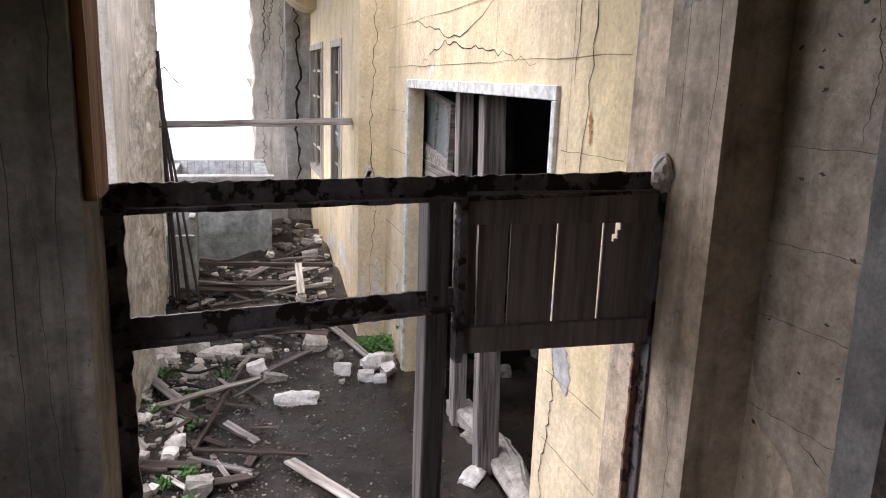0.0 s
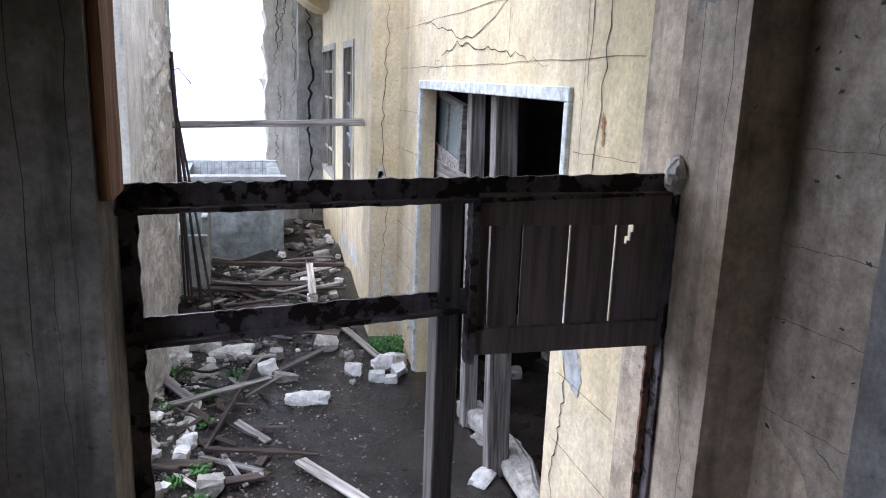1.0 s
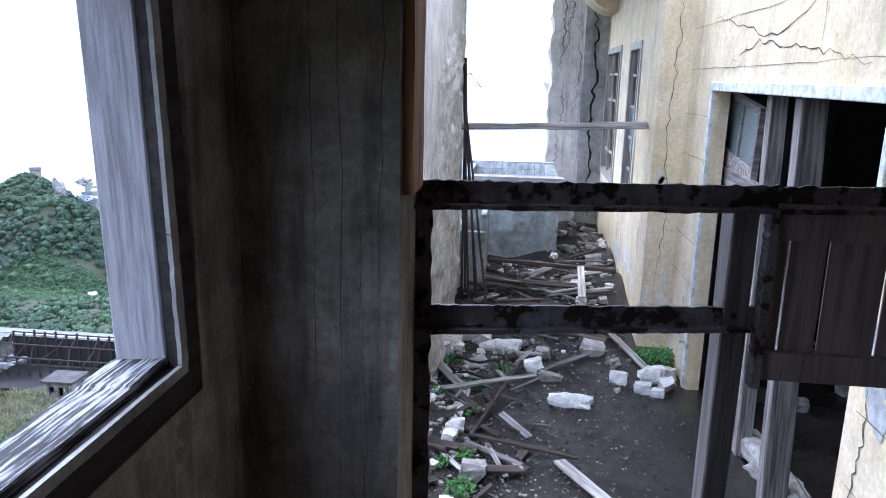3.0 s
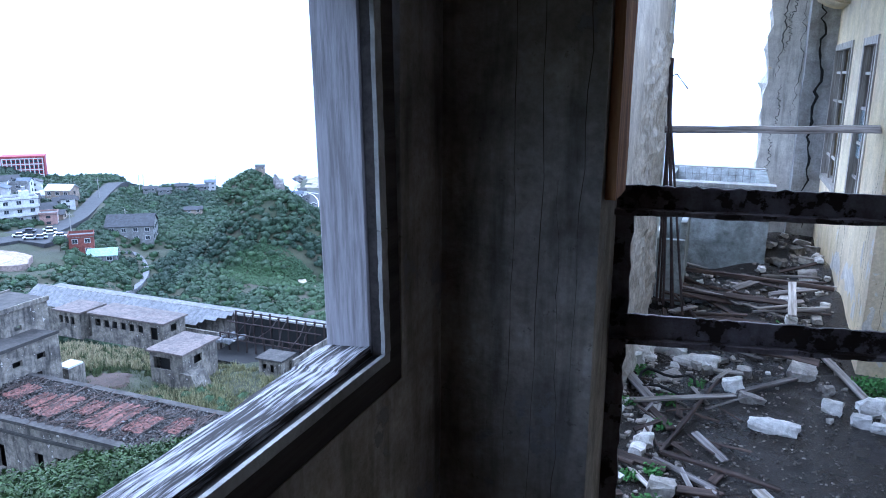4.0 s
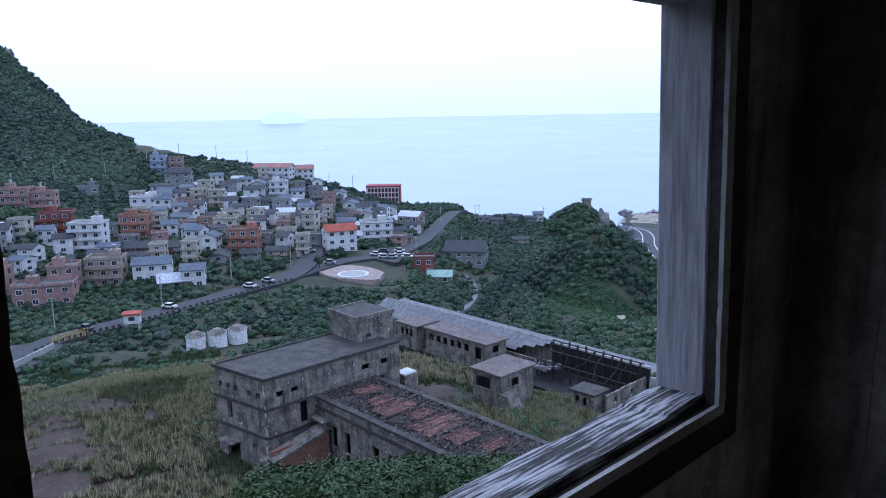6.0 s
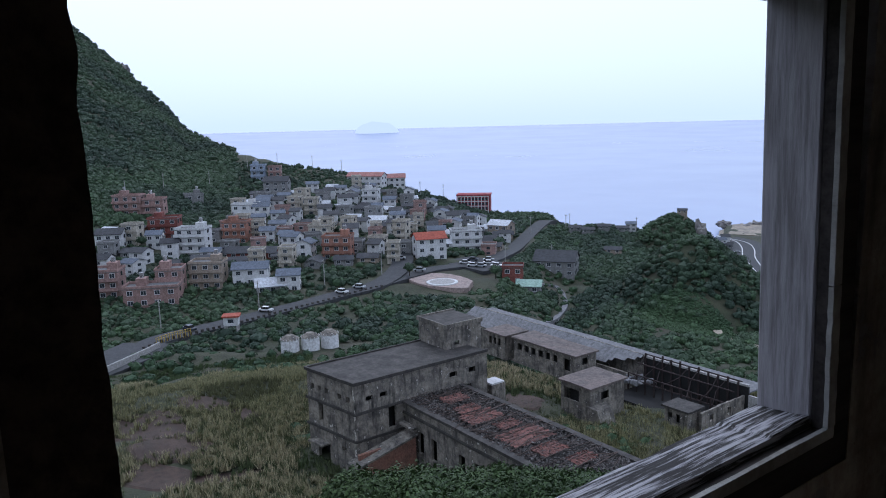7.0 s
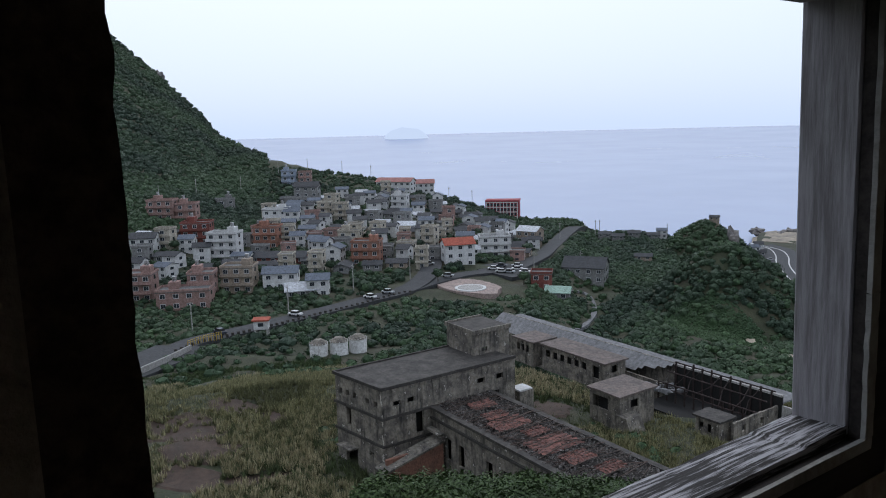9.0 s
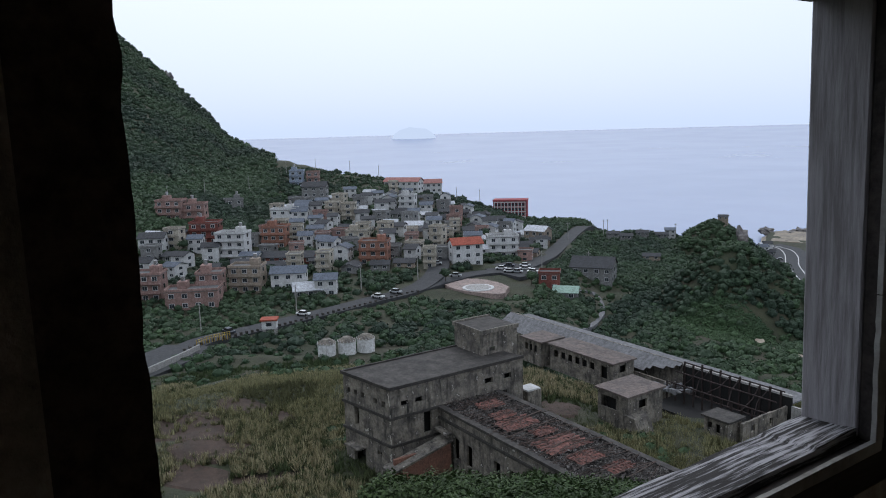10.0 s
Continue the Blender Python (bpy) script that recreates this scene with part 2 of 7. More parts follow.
M_GRASSLAND = surf("hillside_earth_and_grass", (0.034, 0.043, 0.019), (0.046, 0.049, 0.024), (0.054, 0.042, 0.028), size=0.06, streak=(1, 1, 1), stain=0.8, fine=30, bump=1.0)
M_ASPHALT = surf("asphalt", (0.055, 0.057, 0.06), (0.048, 0.05, 0.053), (0.035, 0.035, 0.036), size=0.4, streak=(1, 1, 1))
M_PAVING = surf("pinkish_plaza_paving", (0.36, 0.28, 0.245), (0.30, 0.24, 0.215), (0.18, 0.16, 0.15), size=0.3, streak=(1, 1, 1))
M_WHITE = surf("white_house_paint", (0.64, 0.64, 0.63), (0.56, 0.56, 0.55), (0.3, 0.3, 0.29), size=0.3, stain=0.2, grime_mix=0.5)
M_LINE = plain("road_marking_white", (0.6, 0.6, 0.58))
M_YLINE = plain("road_marking_yellow", (0.5, 0.36, 0.06))
M_TANKWHITE = surf("white_tank_paint", (0.80, 0.80, 0.79), (0.7, 0.7, 0.69), (0.3, 0.28, 0.25), size=0.5, stain=0.3)
M_DIRT = surf("bare_brown_earth", (0.066, 0.041, 0.028), (0.048, 0.031, 0.022), (0.042, 0.036, 0.026), size=0.3, streak=(1, 1, 1), stain=0.6, bump=1.0)
M_STEELRED = surf("rust_red_girder", (0.042, 0.027, 0.024), (0.03, 0.022, 0.02), (0.03, 0.025, 0.02), size=1)
M_FOREST = leaf("dark_forest_leaves", (0.026, 0.043, 0.027), (0.048, 0.076, 0.038), 0.26)
M_BRUSH = leaf("bright_brush_leaves", (0.032, 0.058, 0.027), (0.050, 0.084, 0.036), 0.3)
M_REED = leaf("dry_reed_grass", (0.32, 0.28, 0.17), (0.21, 0.20, 0.10))
M_TRUNK = surf("bark", (0.09, 0.075, 0.06), (0.06, 0.05, 0.04), (0.03, 0.03, 0.025), size=2)
# base colour is lifted to carry the haze over the water
M_SEA, _n, _l, _p = nodes_of("haze_paled_sea")
_vec = _n.new("ShaderNodeNewGeometry").outputs["Position"]
_c = blend(_n, _l, ramp(_n, _l, noise_tex(_n, _l, mapped(_n, _l, _vec, (0.004, 0.004, 0.004)), 1.0, 6), 0.35, 0.65), (0.185, 0.235, 0.385), (0.215, 0.268, 0.42))
_l.new(_c, _p.inputs["Base Color"])
_p.inputs["Roughness"].default_value = 0.25
_p.inputs["Specular IOR Level"].default_value = 0.5
_b = _n.new("ShaderNodeBump"); _b.inputs["Strength"].default_value = 0.05; _b.inputs["Distance"].default_value = 0.6
_l.new(noise_tex(_n, _l, mapped(_n, _l, _vec, (0.05, 0.12, 0.1)), 1.0, 4), _b.inputs["Height"])
_l.new(_b.outputs["Normal"], _p.inputs["Normal"])


# ---- building helpers ----
rng = random.Random(7)


def mesh_of(name, bm, material):
    me = bpy.data.meshes.new(name)
    bm.to_mesh(me)
    bm.free()
    me.materials.append(material)
    return me


def part(name, bm, material, parent, label=""):
    ob = new(name, mesh_of(name, bm, material))
    ob.parent = parent
    return tagged(ob, label)


def thing(name, label, category, at=(0, 0, 0), group="", turn=0.0):
    ob = new(name)
    ob.empty_display_size = 0.1
    ob.matrix_world = pose(*at, 0, 0, turn)
    return tagged(ob, label, category, group)


def solid(name, bm, material, label, category="", kind="structure", group=""):
    return tagged(new(name, mesh_of(name, bm, material)), label, category, group, kind)


def box(bm, x0, x1, y0, y1, z0, z1, wear=0.0, cuts=0):
    """A block between two corners; wear shakes its corners."""
    vs = [bm.verts.new((x, y, z)) for x in (x0, x1) for y in (y0, y1) for z in (z0, z1)]
    for v in vs:
        v.co += Vector((rng.uniform(-wear, wear), rng.uniform(-wear, wear), rng.uniform(-wear, wear)))
    for f in ((0, 1, 3, 2), (4, 6, 7, 5), (0, 4, 5, 1), (2, 3, 7, 6), (0, 2, 6, 4), (1, 5, 7, 3)):
        bm.faces.new([vs[i] for i in f])
    return vs


def boxed(*dims, wear=0.0):
    bm = bmesh.new()
    box(bm, *dims, wear=wear)
    return bm


def soften(bm, width=0.004, segments=2):
    bmesh.ops.bevel(bm, geom=bm.edges[:], offset=width, segments=segments, affect="EDGES", profile=0.6)
    return bm


def roughen(bm, amount, scale=6.0, cuts=0):
    if cuts:
        bmesh.ops.subdivide_edges(bm, edges=bm.edges[:], cuts=cuts, use_grid_fill=True)
    for v in bm.verts:
        v.co += noise.noise_vector(v.co * scale) * amount
    return bm


def wall_with_holes(bm, axis, c0, c1, u0, u1, z0, z1, holes=()):
    """A wall of thickness c0..c1 across axis ('x' or 'y'), spanning u0..u1, pierced by holes (u0, u1, z0, z1)."""
    us = sorted({u0, u1, *[v for h in holes for v in h[:2] if u0 < v < u1]})
    zs = sorted({z0, z1, *[v for h in holes for v in h[2:] if z0 < v < z1]})
    for ua, ub in zip(us, us[1:]):
        for za, zb in zip(zs, zs[1:]):
            um, zm = (ua + ub) / 2, (za + zb) / 2
            if any(h[0] < um < h[1] and h[2] < zm < h[3] for h in holes):
                continue
            if axis == "x":
                box(bm, c0, c1, ua, ub, za, zb)
            else:
                box(bm, ua, ub, c0, c1, za, zb)
    bmesh.ops.remove_doubles(bm, verts=bm.verts[:], dist=1e-4)
    bm.verts.index_update()
    seen = {}
    for f in bm.faces:
        seen.setdefault(tuple(sorted(v.index for v in f.verts)), []).append(f)
    inner = [f for fs in seen.values() if len(fs) > 1 for f in fs]
    if inner:
        bmesh.ops.delete(bm, geom=inner, context="FACES")
    return bm


def ribbon(points, width, normal, lift=0.003, jitter=0.0, steps=6, seed=0, taper=True):
    """A thin raised strip along points on a plane, for cracks and board seams."""
    r = random.Random(seed)
    path = []
    pts = [Vector(p) for p in points]
    nrm = Vector(normal).normalized()
    for a, b in zip(pts, pts[1:]):
        side = (b - a).cross(nrm).normalized()
        for i in range(steps):
            path.append(a.lerp(b, i / steps) + side * r.uniform(-jitter, jitter))
    path.append(pts[-1])
    bm = bmesh.new()
    rows = []
    for i, p in enumerate(path):
        d = (path[min(i + 1, len(path) - 1)] - path[max(i - 1, 0)])
        side = d.cross(nrm).normalized()
        w = width * (r.uniform(0.5, 1.3) if jitter else 1.0)
        if taper:
            w *= 0.25 + 0.75 * math.sin(math.pi * (i + 0.5) / len(path))
        rows.append([bm.verts.new(p + nrm * lift + side * w / 2), bm.verts.new(p + nrm * lift - side * w / 2)])
    for a, b in zip(rows, rows[1:]):
        bm.faces.new((a[0], b[0], b[1], a[1]))
    return bm


def rod(bm, points, radius, sides=6):
    rings = []
    pts = [Vector(p) for p in points]
    for i, p in enumerate(pts):
        d = (pts[min(i + 1, len(pts) - 1)] - pts[max(i - 1, 0)]).normalized()
        a = d.orthogonal().normalized()
        b = d.cross(a)
        rings.append([bm.verts.new(p + (a * math.cos(k * math.tau / sides) + b * math.sin(k * math.tau / sides)) * radius) for k in range(sides)])
    for r0, r1 in zip(rings, rings[1:]):
        for k in range(sides):
            bm.faces.new((r0[k], r0[(k + 1) % sides], r1[(k + 1) % sides], r1[k]))
    bm.faces.new(rings[0][::-1])
    bm.faces.new(rings[-1])
    return bm


def between(a, b, roll=0.0):
    """The pose of a stick whose length lies along local x from a to b."""
    a, b = Vector(a), Vector(b)
    q = (b - a).to_track_quat("X", "Z").to_matrix().to_4x4()
    return Matrix.Translation((a + b) / 2) @ q @ pose(0, 0, 0, roll, 0, 0), (b - a).length


def plank(name, label, a, b, width, thick, material, roll=0.0, category="plank", group="", wear=0.006):
    m, length = between(a, b, roll)
    bm = bmesh.new()
    box(bm, -length / 2, length / 2, -width / 2, width / 2, -thick / 2, thick / 2)
    bmesh.ops.subdivide_edges(bm, edges=[e for e in bm.edges if abs((e.verts[0].co - e.verts[1].co).x) > length * 0.5], cuts=5)
    for v in bm.verts:
        v.co += Vector((noise.noise(v.co * 9) * wear * 3, noise.noise(v.co * 7 + Vector((5, 1, 0))) * wear, noise.noise(v.co * 5 + Vector((0, 7, 2))) * wear))
    soften(bm, min(0.004, thick * 0.2), 1)
    ob = new(name, mesh_of(name, bm, material))
    ob.matrix_world = m
    return tagged(ob, label, category, group)


# ---- land and sea outside ----
SEA = -100.0
AZ = [20, 29, 31, 33, 34.5, 36, 37.5, 39, 41.2, 43.2, 44.2, 45.3, 46.5, 47.7, 49.8, 54.2, 57.2, 61.1, 64.5, 68.3, 72.2, 73.6, 76.1, 79.1, 90, 130]
EL = [-10.2, -9.6, -9.6, -9.6, -9.4, -9.2, -8.6, -8.4, -8.1, -8.2, -8.1, -7.3, -7.1, -7.2, -7.0, -5.6, -4.6, -3.6, -3.0, -2.0, -0.2, 1.6, 4.2, 7.0, 9.4, 10]
RC = [560, 580, 560, 430, 430, 430, 430, 400, 390, 392, 400, 405, 415, 425, 440, 440, 450, 460, 480, 500, 640, 660, 700, 720, 750, 750]


def ground(x, y):
    """Height of the land, metres, over the plan; arrays or numbers."""
    x, y = np.asarray(x, float), np.asarray(y, float)
    r, a = np.hypot(x, y), np.degrees(np.arctan2(-x, y))
    a = np.where(a < -90, a + 360, a)
    base = np.interp(r, [0, 14, 30, 54, 64, 118, 150, 200, 230], [-9, -13, -22, -34.5, -37, -38.5, -47, -51, -51])
    fore = np.interp(r, [0, 14, 30, 47, 57, 64], [-8, -9, -14.0, -22.6, -33, -37])
    low = np.interp(r, [0, 14, 30, 54, 64, 116, 135, 170, 230], [-9, -13, -22, -34.5, -37, -40, -52, -60, -62])
    w = np.clip((a - 43) / 6, 0, 1)
    z = low * (1 - w) + base * w
    wf = np.clip((a - 28) / 6, 0, 1) * np.clip((66 - a) / 5, 0, 1)
    z = np.where(r < 64, z * (1 - wf) + fore * wf, z)
    el, rc = np.interp(a, AZ, EL), np.interp(a, AZ, RC)
    zc = 2.2 + rc * np.tan(np.radians(el))
    z0 = np.where(w > 0, -51 * w - 62 * (1 - w), -62)
    s = np.clip((r - 218) / (rc - 218), 0, 1)
    bow = np.interp(a, [50, 60, 70, 80], [1.0, 1.2, 1.3, 1.5])
    z = np.where(r > 218, z0 + (zc - z0) * s ** bow, z)
    z = np.where(r > rc, zc - (r - rc) * 0.55 - 4 * np.clip((r - rc) / 20, 0, 1), z)
    wc = np.clip((33.8 - a) / 1.2, 0, 1)
    flat = np.interp(r, [218, 400, 700, 740], [-62, -91, -94, -108])
    z = np.where(r > 218, z * (1 - wc) + flat * wc, z)
    d = np.hypot(x + 270 * math.sin(radians(34.2)), y - 270 * math.cos(radians(34.2)))
    lump = 1.2 * np.sin(x * 0.13) * np.cos(y * 0.16)
    z = np.maximum(z, np.where(d < 75, lump - 40.5 - 26 * (np.sqrt((d / 30) ** 2 + 0.05) - 0.224), -200))
    d = np.hypot(x + 380 * math.sin(radians(35.9)), y - 380 * math.cos(radians(35.9)))
    z = np.maximum(z, np.where(d < 60, -46.5 - 22 * (np.sqrt((d / 24) ** 2 + 0.1) - 0.316), -200))
    return np.maximum(z, SEA - 8)


def polar(az, r):
    return -r * math.sin(radians(az)), r * math.cos(radians(az))


def array_mesh(name, verts, faces, material, smooth=False):
    me = bpy.data.meshes.new(name)
    me.from_pydata(verts.tolist() if hasattr(verts, "tolist") else verts, [], faces.tolist() if hasattr(faces, "tolist") else faces)
    me.materials.append(material)
    if smooth:
        me.polygons.foreach_set("use_smooth", [True] * len(me.polygons))
    return me


radii = np.concatenate([np.linspace(0.05, 60, 24), np.linspace(62, 300, 96), np.linspace(305, 900, 100)])
angles = np.concatenate([np.arange(-160, 14, 6.0), np.arange(14, 92, 0.55), np.arange(92, 200, 6.0)])
AA, RR = np.meshgrid(np.radians(angles), radii, indexing="ij")
X, Y = -RR * np.sin(AA), RR * np.cos(AA)
Z = ground(X, Y) + (np.sin(X * 0.31 + 2 * np.sin(Y * 0.17)) + np.cos(Y * 0.27 + 1.7 * np.sin(X * 0.13))) * np.clip((RR - 40) / 60, 0, 1) * 0.35
rows_, cols_ = Z.shape
idx = np.arange(rows_ * cols_).reshape(rows_, cols_)
nxt = np.vstack([idx[1:], idx[:1]])
quads = np.stack([idx[:, :-1], idx[:, 1:], nxt[:, 1:], nxt[:, :-1]], -1).reshape(-1, 4)
tagged(new("ground", array_mesh("ground", np.stack([X, Y, Z], -1).reshape(-1, 3), quads, M_GRASSLAND, True)), "green hillside falling to the sea", "ground", kind="structure")

sr = np.concatenate([[200], np.linspace(400, 3000, 40), np.linspace(3100, 4900, 30)])
sa = np.radians(np.arange(0, 360, 4.0))
SA, SR = np.meshgrid(sa, sr, indexing="ij")
SZ = SEA + np.clip((SR - 2200) / 2700, 0, 1) ** 2 * 72
sv = np.stack([-SR * np.sin(SA), SR * np.cos(SA), SZ], -1).reshape(-1, 3)
idx = np.arange(len(sv)).reshape(SZ.shape)
nxt = np.vstack([idx[1:], idx[:1]])
quads = np.stack([idx[:, :-1], idx[:, 1:], nxt[:, 1:], nxt[:, :-1]], -1).reshape(-1, 4)
tagged(new("water", array_mesh("water", sv, quads, M_SEA, True)), "grey-blue sea, paled for haze, reaching the horizon", "sea", kind="structure")
bm = bmesh.new()
bmesh.ops.create_icosphere(bm, subdivisions=3, radius=1.0)
for v in bm.verts:
    v.co.z = max(v.co.z, -0.2) * (0.8 + 0.3 * noise.noise(v.co * 1.4))
# emission on a black base paints the haze; the island takes no light
M_ISLE, _n, _l, _p = nodes_of("island_haze_glow")
_p.inputs["Base Color"].default_value = (0.0, 0.0, 0.0, 1)
_p.inputs["Emission Color"].default_value = (0.64, 0.71, 0.82, 1)
_p.inputs["Emission Strength"].default_value = 0.95
_p.inputs["Specular IOR Level"].default_value = 0.0
_p.inputs["Roughness"].default_value = 1.0
isl = solid("backdrop_island", bm, M_ISLE, "faint island on the horizon, its haze painted as a glow", "island")
isl.matrix_world = Matrix.LocRotScale((*polar(58.4, 4500), -52), Euler((0, 0, radians(58))), (135, 60, 84))


# ---- roads and plaza ----
def drape(name, pts, width, mat, label, lift=0.35):
    """A road laid over the land along points given by bearing and distance."""
    P = [Vector((*polar(a, r), 0)) for a, r in pts]
    path = []
    for i in range(len(P) - 1):
        p0, p1, p2, p3 = P[max(i - 1, 0)], P[i], P[i + 1], P[min(i + 2, len(P) - 1)]
        for k in range(8):
            t = k / 8
            path.append(0.5 * ((2 * p1) + (p2 - p0) * t + (2 * p0 - 5 * p1 + 4 * p2 - p3) * t * t + (3 * p1 - p0 - 3 * p2 + p3) * t ** 3))
    path.append(P[-1])
    bm = bmesh.new()
    rows = []
    hs = [float(ground(p.x, p.y)) for p in path]
    for i, p in enumerate(path):
        d = (path[min(i + 1, len(path) - 1)] - path[max(i - 1, 0)]).normalized()
        s = Vector((-d.y, d.x, 0)) * width / 2
        z = sum(hs[max(0, i - 2):i + 3]) / len(hs[max(0, i - 2):i + 3]) + lift
        rows.append([bm.verts.new((p.x + q.x, p.y + q.y, z - dz)) for q, dz in ((s, 2.5), (s, 0), (-s, 0), (-s, 2.5))])
    for a, b in zip(rows, rows[1:]):
        for k in range(3):
            bm.faces.new((a[k], a[k + 1], b[k + 1], b[k]))
    return solid(name, bm, mat, label, "road")


M_SHORE = surf("shore_sand", (0.34, 0.29, 0.22), (0.24, 0.21, 0.17), (0.14, 0.13, 0.12), size=0.06)
MAIN = [(84, 168), (79.5, 178), (76.5, 186), (74.5, 195), (68.6, 208), (62.4, 225), (58.8, 236), (57, 256), (56.8, 281), (58.5, 300)]
drape("road", MAIN, 7.5, M_ASPHALT, "two-lane asphalt road along the valley", 0.9)
drape("road_bend", [(75.9, 187), (77.2, 180), (78.6, 174), (80.5, 167), (84, 158)], 15, M_ASPHALT, "wide asphalt bend at the end of the valley road", 1.0)
drape("road_upper", [(58.8, 236), (54.6, 256), (50.7, 272), (48.5, 300), (47.2, 335), (45.6, 385), (44.5, 400)], 7, M_ASPHALT, "asphalt road climbing past the houses", 0.6)
drape("path", [(46.5, 252), (44.6, 262), (43.9, 245), (44.7, 223), (46, 208), (47.5, 200)], 1.7, M_GREYSHEET, "pale concrete lane winding between trees", 0.6)
COAST = [(29.4, 455), (30.1, 490), (30.6, 525), (30.7, 560), (31.2, 590), (32.4, 608), (34.0, 618)]
drape("beach", [(27, 655), (30, 665), (33, 668), (36, 665)], 62, M_SHORE, "beige rocky shore beyond the coast road", 0.5)
drape("lane_line", [(a - 0.45, r - 3) for a, r in COAST], 0.7, M_WHITE, "white painted road edge line", 1.12)
drape("lane_line", [(a + 0.4, r + 4) for a, r in COAST], 0.7, M_WHITE, "white painted road edge line", 1.12)
drape("path_track", [(27.5, 208), (29.5, 213), (30.8, 220), (32, 229), (32.6, 238)], 2.6, M_SHORE, "pale dirt track at the foot of the hill", 0.5)
drape("road_coast", COAST, 24, M_ASPHALT, "curving coast road beside the sea", 1.0)
drape("road_village", [(79, 290), (72, 318), (66, 330), (60, 335), (55, 345), (52, 372)], 4, M_ASPHALT, "narrow village street", 0.5)
px, py = polar(53.8, 240)
pz = float(ground(px, py)) + 0.9
bm = bmesh.new()
ring = [(px + 14 * math.cos(k / 20 * math.tau) * (1 + 0.12 * math.cos(2 * k)), py + 8.5 * math.sin(k / 20 * math.tau)) for k in range(20)]
lo, hi = [bm.verts.new((x, y, pz - 3)) for x, y in ring], [bm.verts.new((x, y, pz)) for x, y in ring]
bm.faces.new(hi)
for k in range(20):
    bm.faces.new((lo[k], lo[(k + 1) % 20], hi[(k + 1) % 20], hi[k]))
plaza = solid("pavement_plaza", bm, M_PAVING, "pinkish paved plaza with a round basin", "plaza")
for r0, mat in ((5.2, M_WHITE), (4.2, M_CONC)):
    bm = bmesh.new(); bmesh.ops.create_cone(bm, cap_ends=True, segments=28, radius1=r0, radius2=r0, depth=0.3, matrix=Matrix.Translation((px + 4, py - 2, pz + (0.15 if r0 > 5 else 0.2))))
    part("basin", bm, mat, plaza)
lx, ly = polar(50.8, 268)
solid("pavement_lot", boxed(lx - 13, lx + 13, ly - 8, ly + 8, float(ground(lx, ly)) - 3, float(ground(lx, ly)) + 1.2), M_ASPHALT, "asphalt car park", "car park")


# ---- vehicles ----
def car(colour, label):
    c = thing("car", label, "car", group="parked and passing cars")
    bm = bmesh.new(); box(bm, -2.1, 2.1, -0.85, 0.85, 0.35, 0.85); soften(bm, 0.12); part("body", bm, colour, c)
    bm = bmesh.new(); vs = box(bm, -1.3, 1.2, -0.78, 0.78, 0.86, 1.45)
    for v in vs:
        if v.co.z > 1:
            v.co.x *= 0.72
    soften(bm, 0.08); cab = part("cabin", bm, M_BLACK, c)
    part("roof", boxed(-0.9, 0.85, -0.7, 0.7, 1.452, 1.50), colour, c)
    for x in (-1.3, 1.3):
        for y in (-0.86, 0.86):
            bm = bmesh.new(); bmesh.ops.create_cone(bm, cap_ends=True, segments=12, radius1=0.34, radius2=0.34, depth=0.22, matrix=pose(x, y, 0.34, 90)); part("wheel", bm, M_BLACK, c)
    return c


def on_land(az, r, lift=0.0):
    x, y = polar(az, r)
    return x, y, float(ground(x, y)) + lift


M_CARW, M_CARD, M_CARR = plain("white_car_paint", (0.7, 0.7, 0.7), 0.3), plain("dark_car_paint", (0.05, 0.06, 0.08), 0.3), plain("silver_car_paint", (0.4, 0.42, 0.44), 0.3)
cars = [car(M_CARW, "small white car on the asphalt"), car(M_CARD, "small dark car on the asphalt"), car(M_CARR, "small silver car on the asphalt")]
for ob, (az, r, lift, turn) in zip(cars, ((61.6, 227, 1.0, 25), (73.2, 199, 1.0, 15), (60.2, 231.5, 1.0, 28))):
    ob.matrix_world = pose(*on_land(az, r, lift), 0, 0, turn)
for i in (0, 2, 3, 6, 9, 11, 13):
    az, r = 49.3 + (i % 5) * 0.62, 261 + (i // 5) * 5.5 + (i % 2)
    copy_thing(cars[(i * 7) % 3], pose(*[v for v in polar(az, r)], float(ground(lx, ly)) + 1.2, 0, 0, 40 + rng.uniform(-6, 6)))
for az, r in ((56.9, 268), (67.5, 212), (30.9, 500), (31.4, 540), (55.4, 251)):
    copy_thing(cars[int(az * 10) % 3], pose(*on_land(az, r, 1.0), 0, 0, rng.uniform(20, 60)))

# ---- village ----
def paint(name, c):
    return surf(name, c, tuple(v * 0.88 for v in c), tuple(v * 0.45 for v in c), size=0.3, stain=0.45, streak=(2, 2, 0.4), vary=0.12)


W_WHITE, W_PINK, W_TAN, W_GREY = M_WHITE, paint("pink_tile_wall", (0.36, 0.235, 0.205)), paint("tan_wall", (0.35, 0.29, 0.23)), paint("grey_cement_wall", (0.26, 0.26, 0.255))
W_BRICK, W_ORANGE, W_BLUE, W_CREAM = paint("brick_red_wall", (0.22, 0.075, 0.06)), paint("orange_tile_wall", (0.34, 0.17, 0.12)), paint("pale_blue_wall", (0.36, 0.42, 0.52)), paint("cream_wall", (0.50, 0.46, 0.38))
R_DARK, R_BLUE, R_RED, R_GREY = paint("black_felt_roof", (0.055, 0.057, 0.062)), paint("blue_grey_metal_roof", (0.125, 0.145, 0.18)), paint("orange_red_metal_roof", (0.40, 0.10, 0.06)), paint("grey_cement_roof", (0.17, 0.17, 0.17))
R_PINK = paint("faded_red_metal_roof", (0.36, 0.17, 0.15))
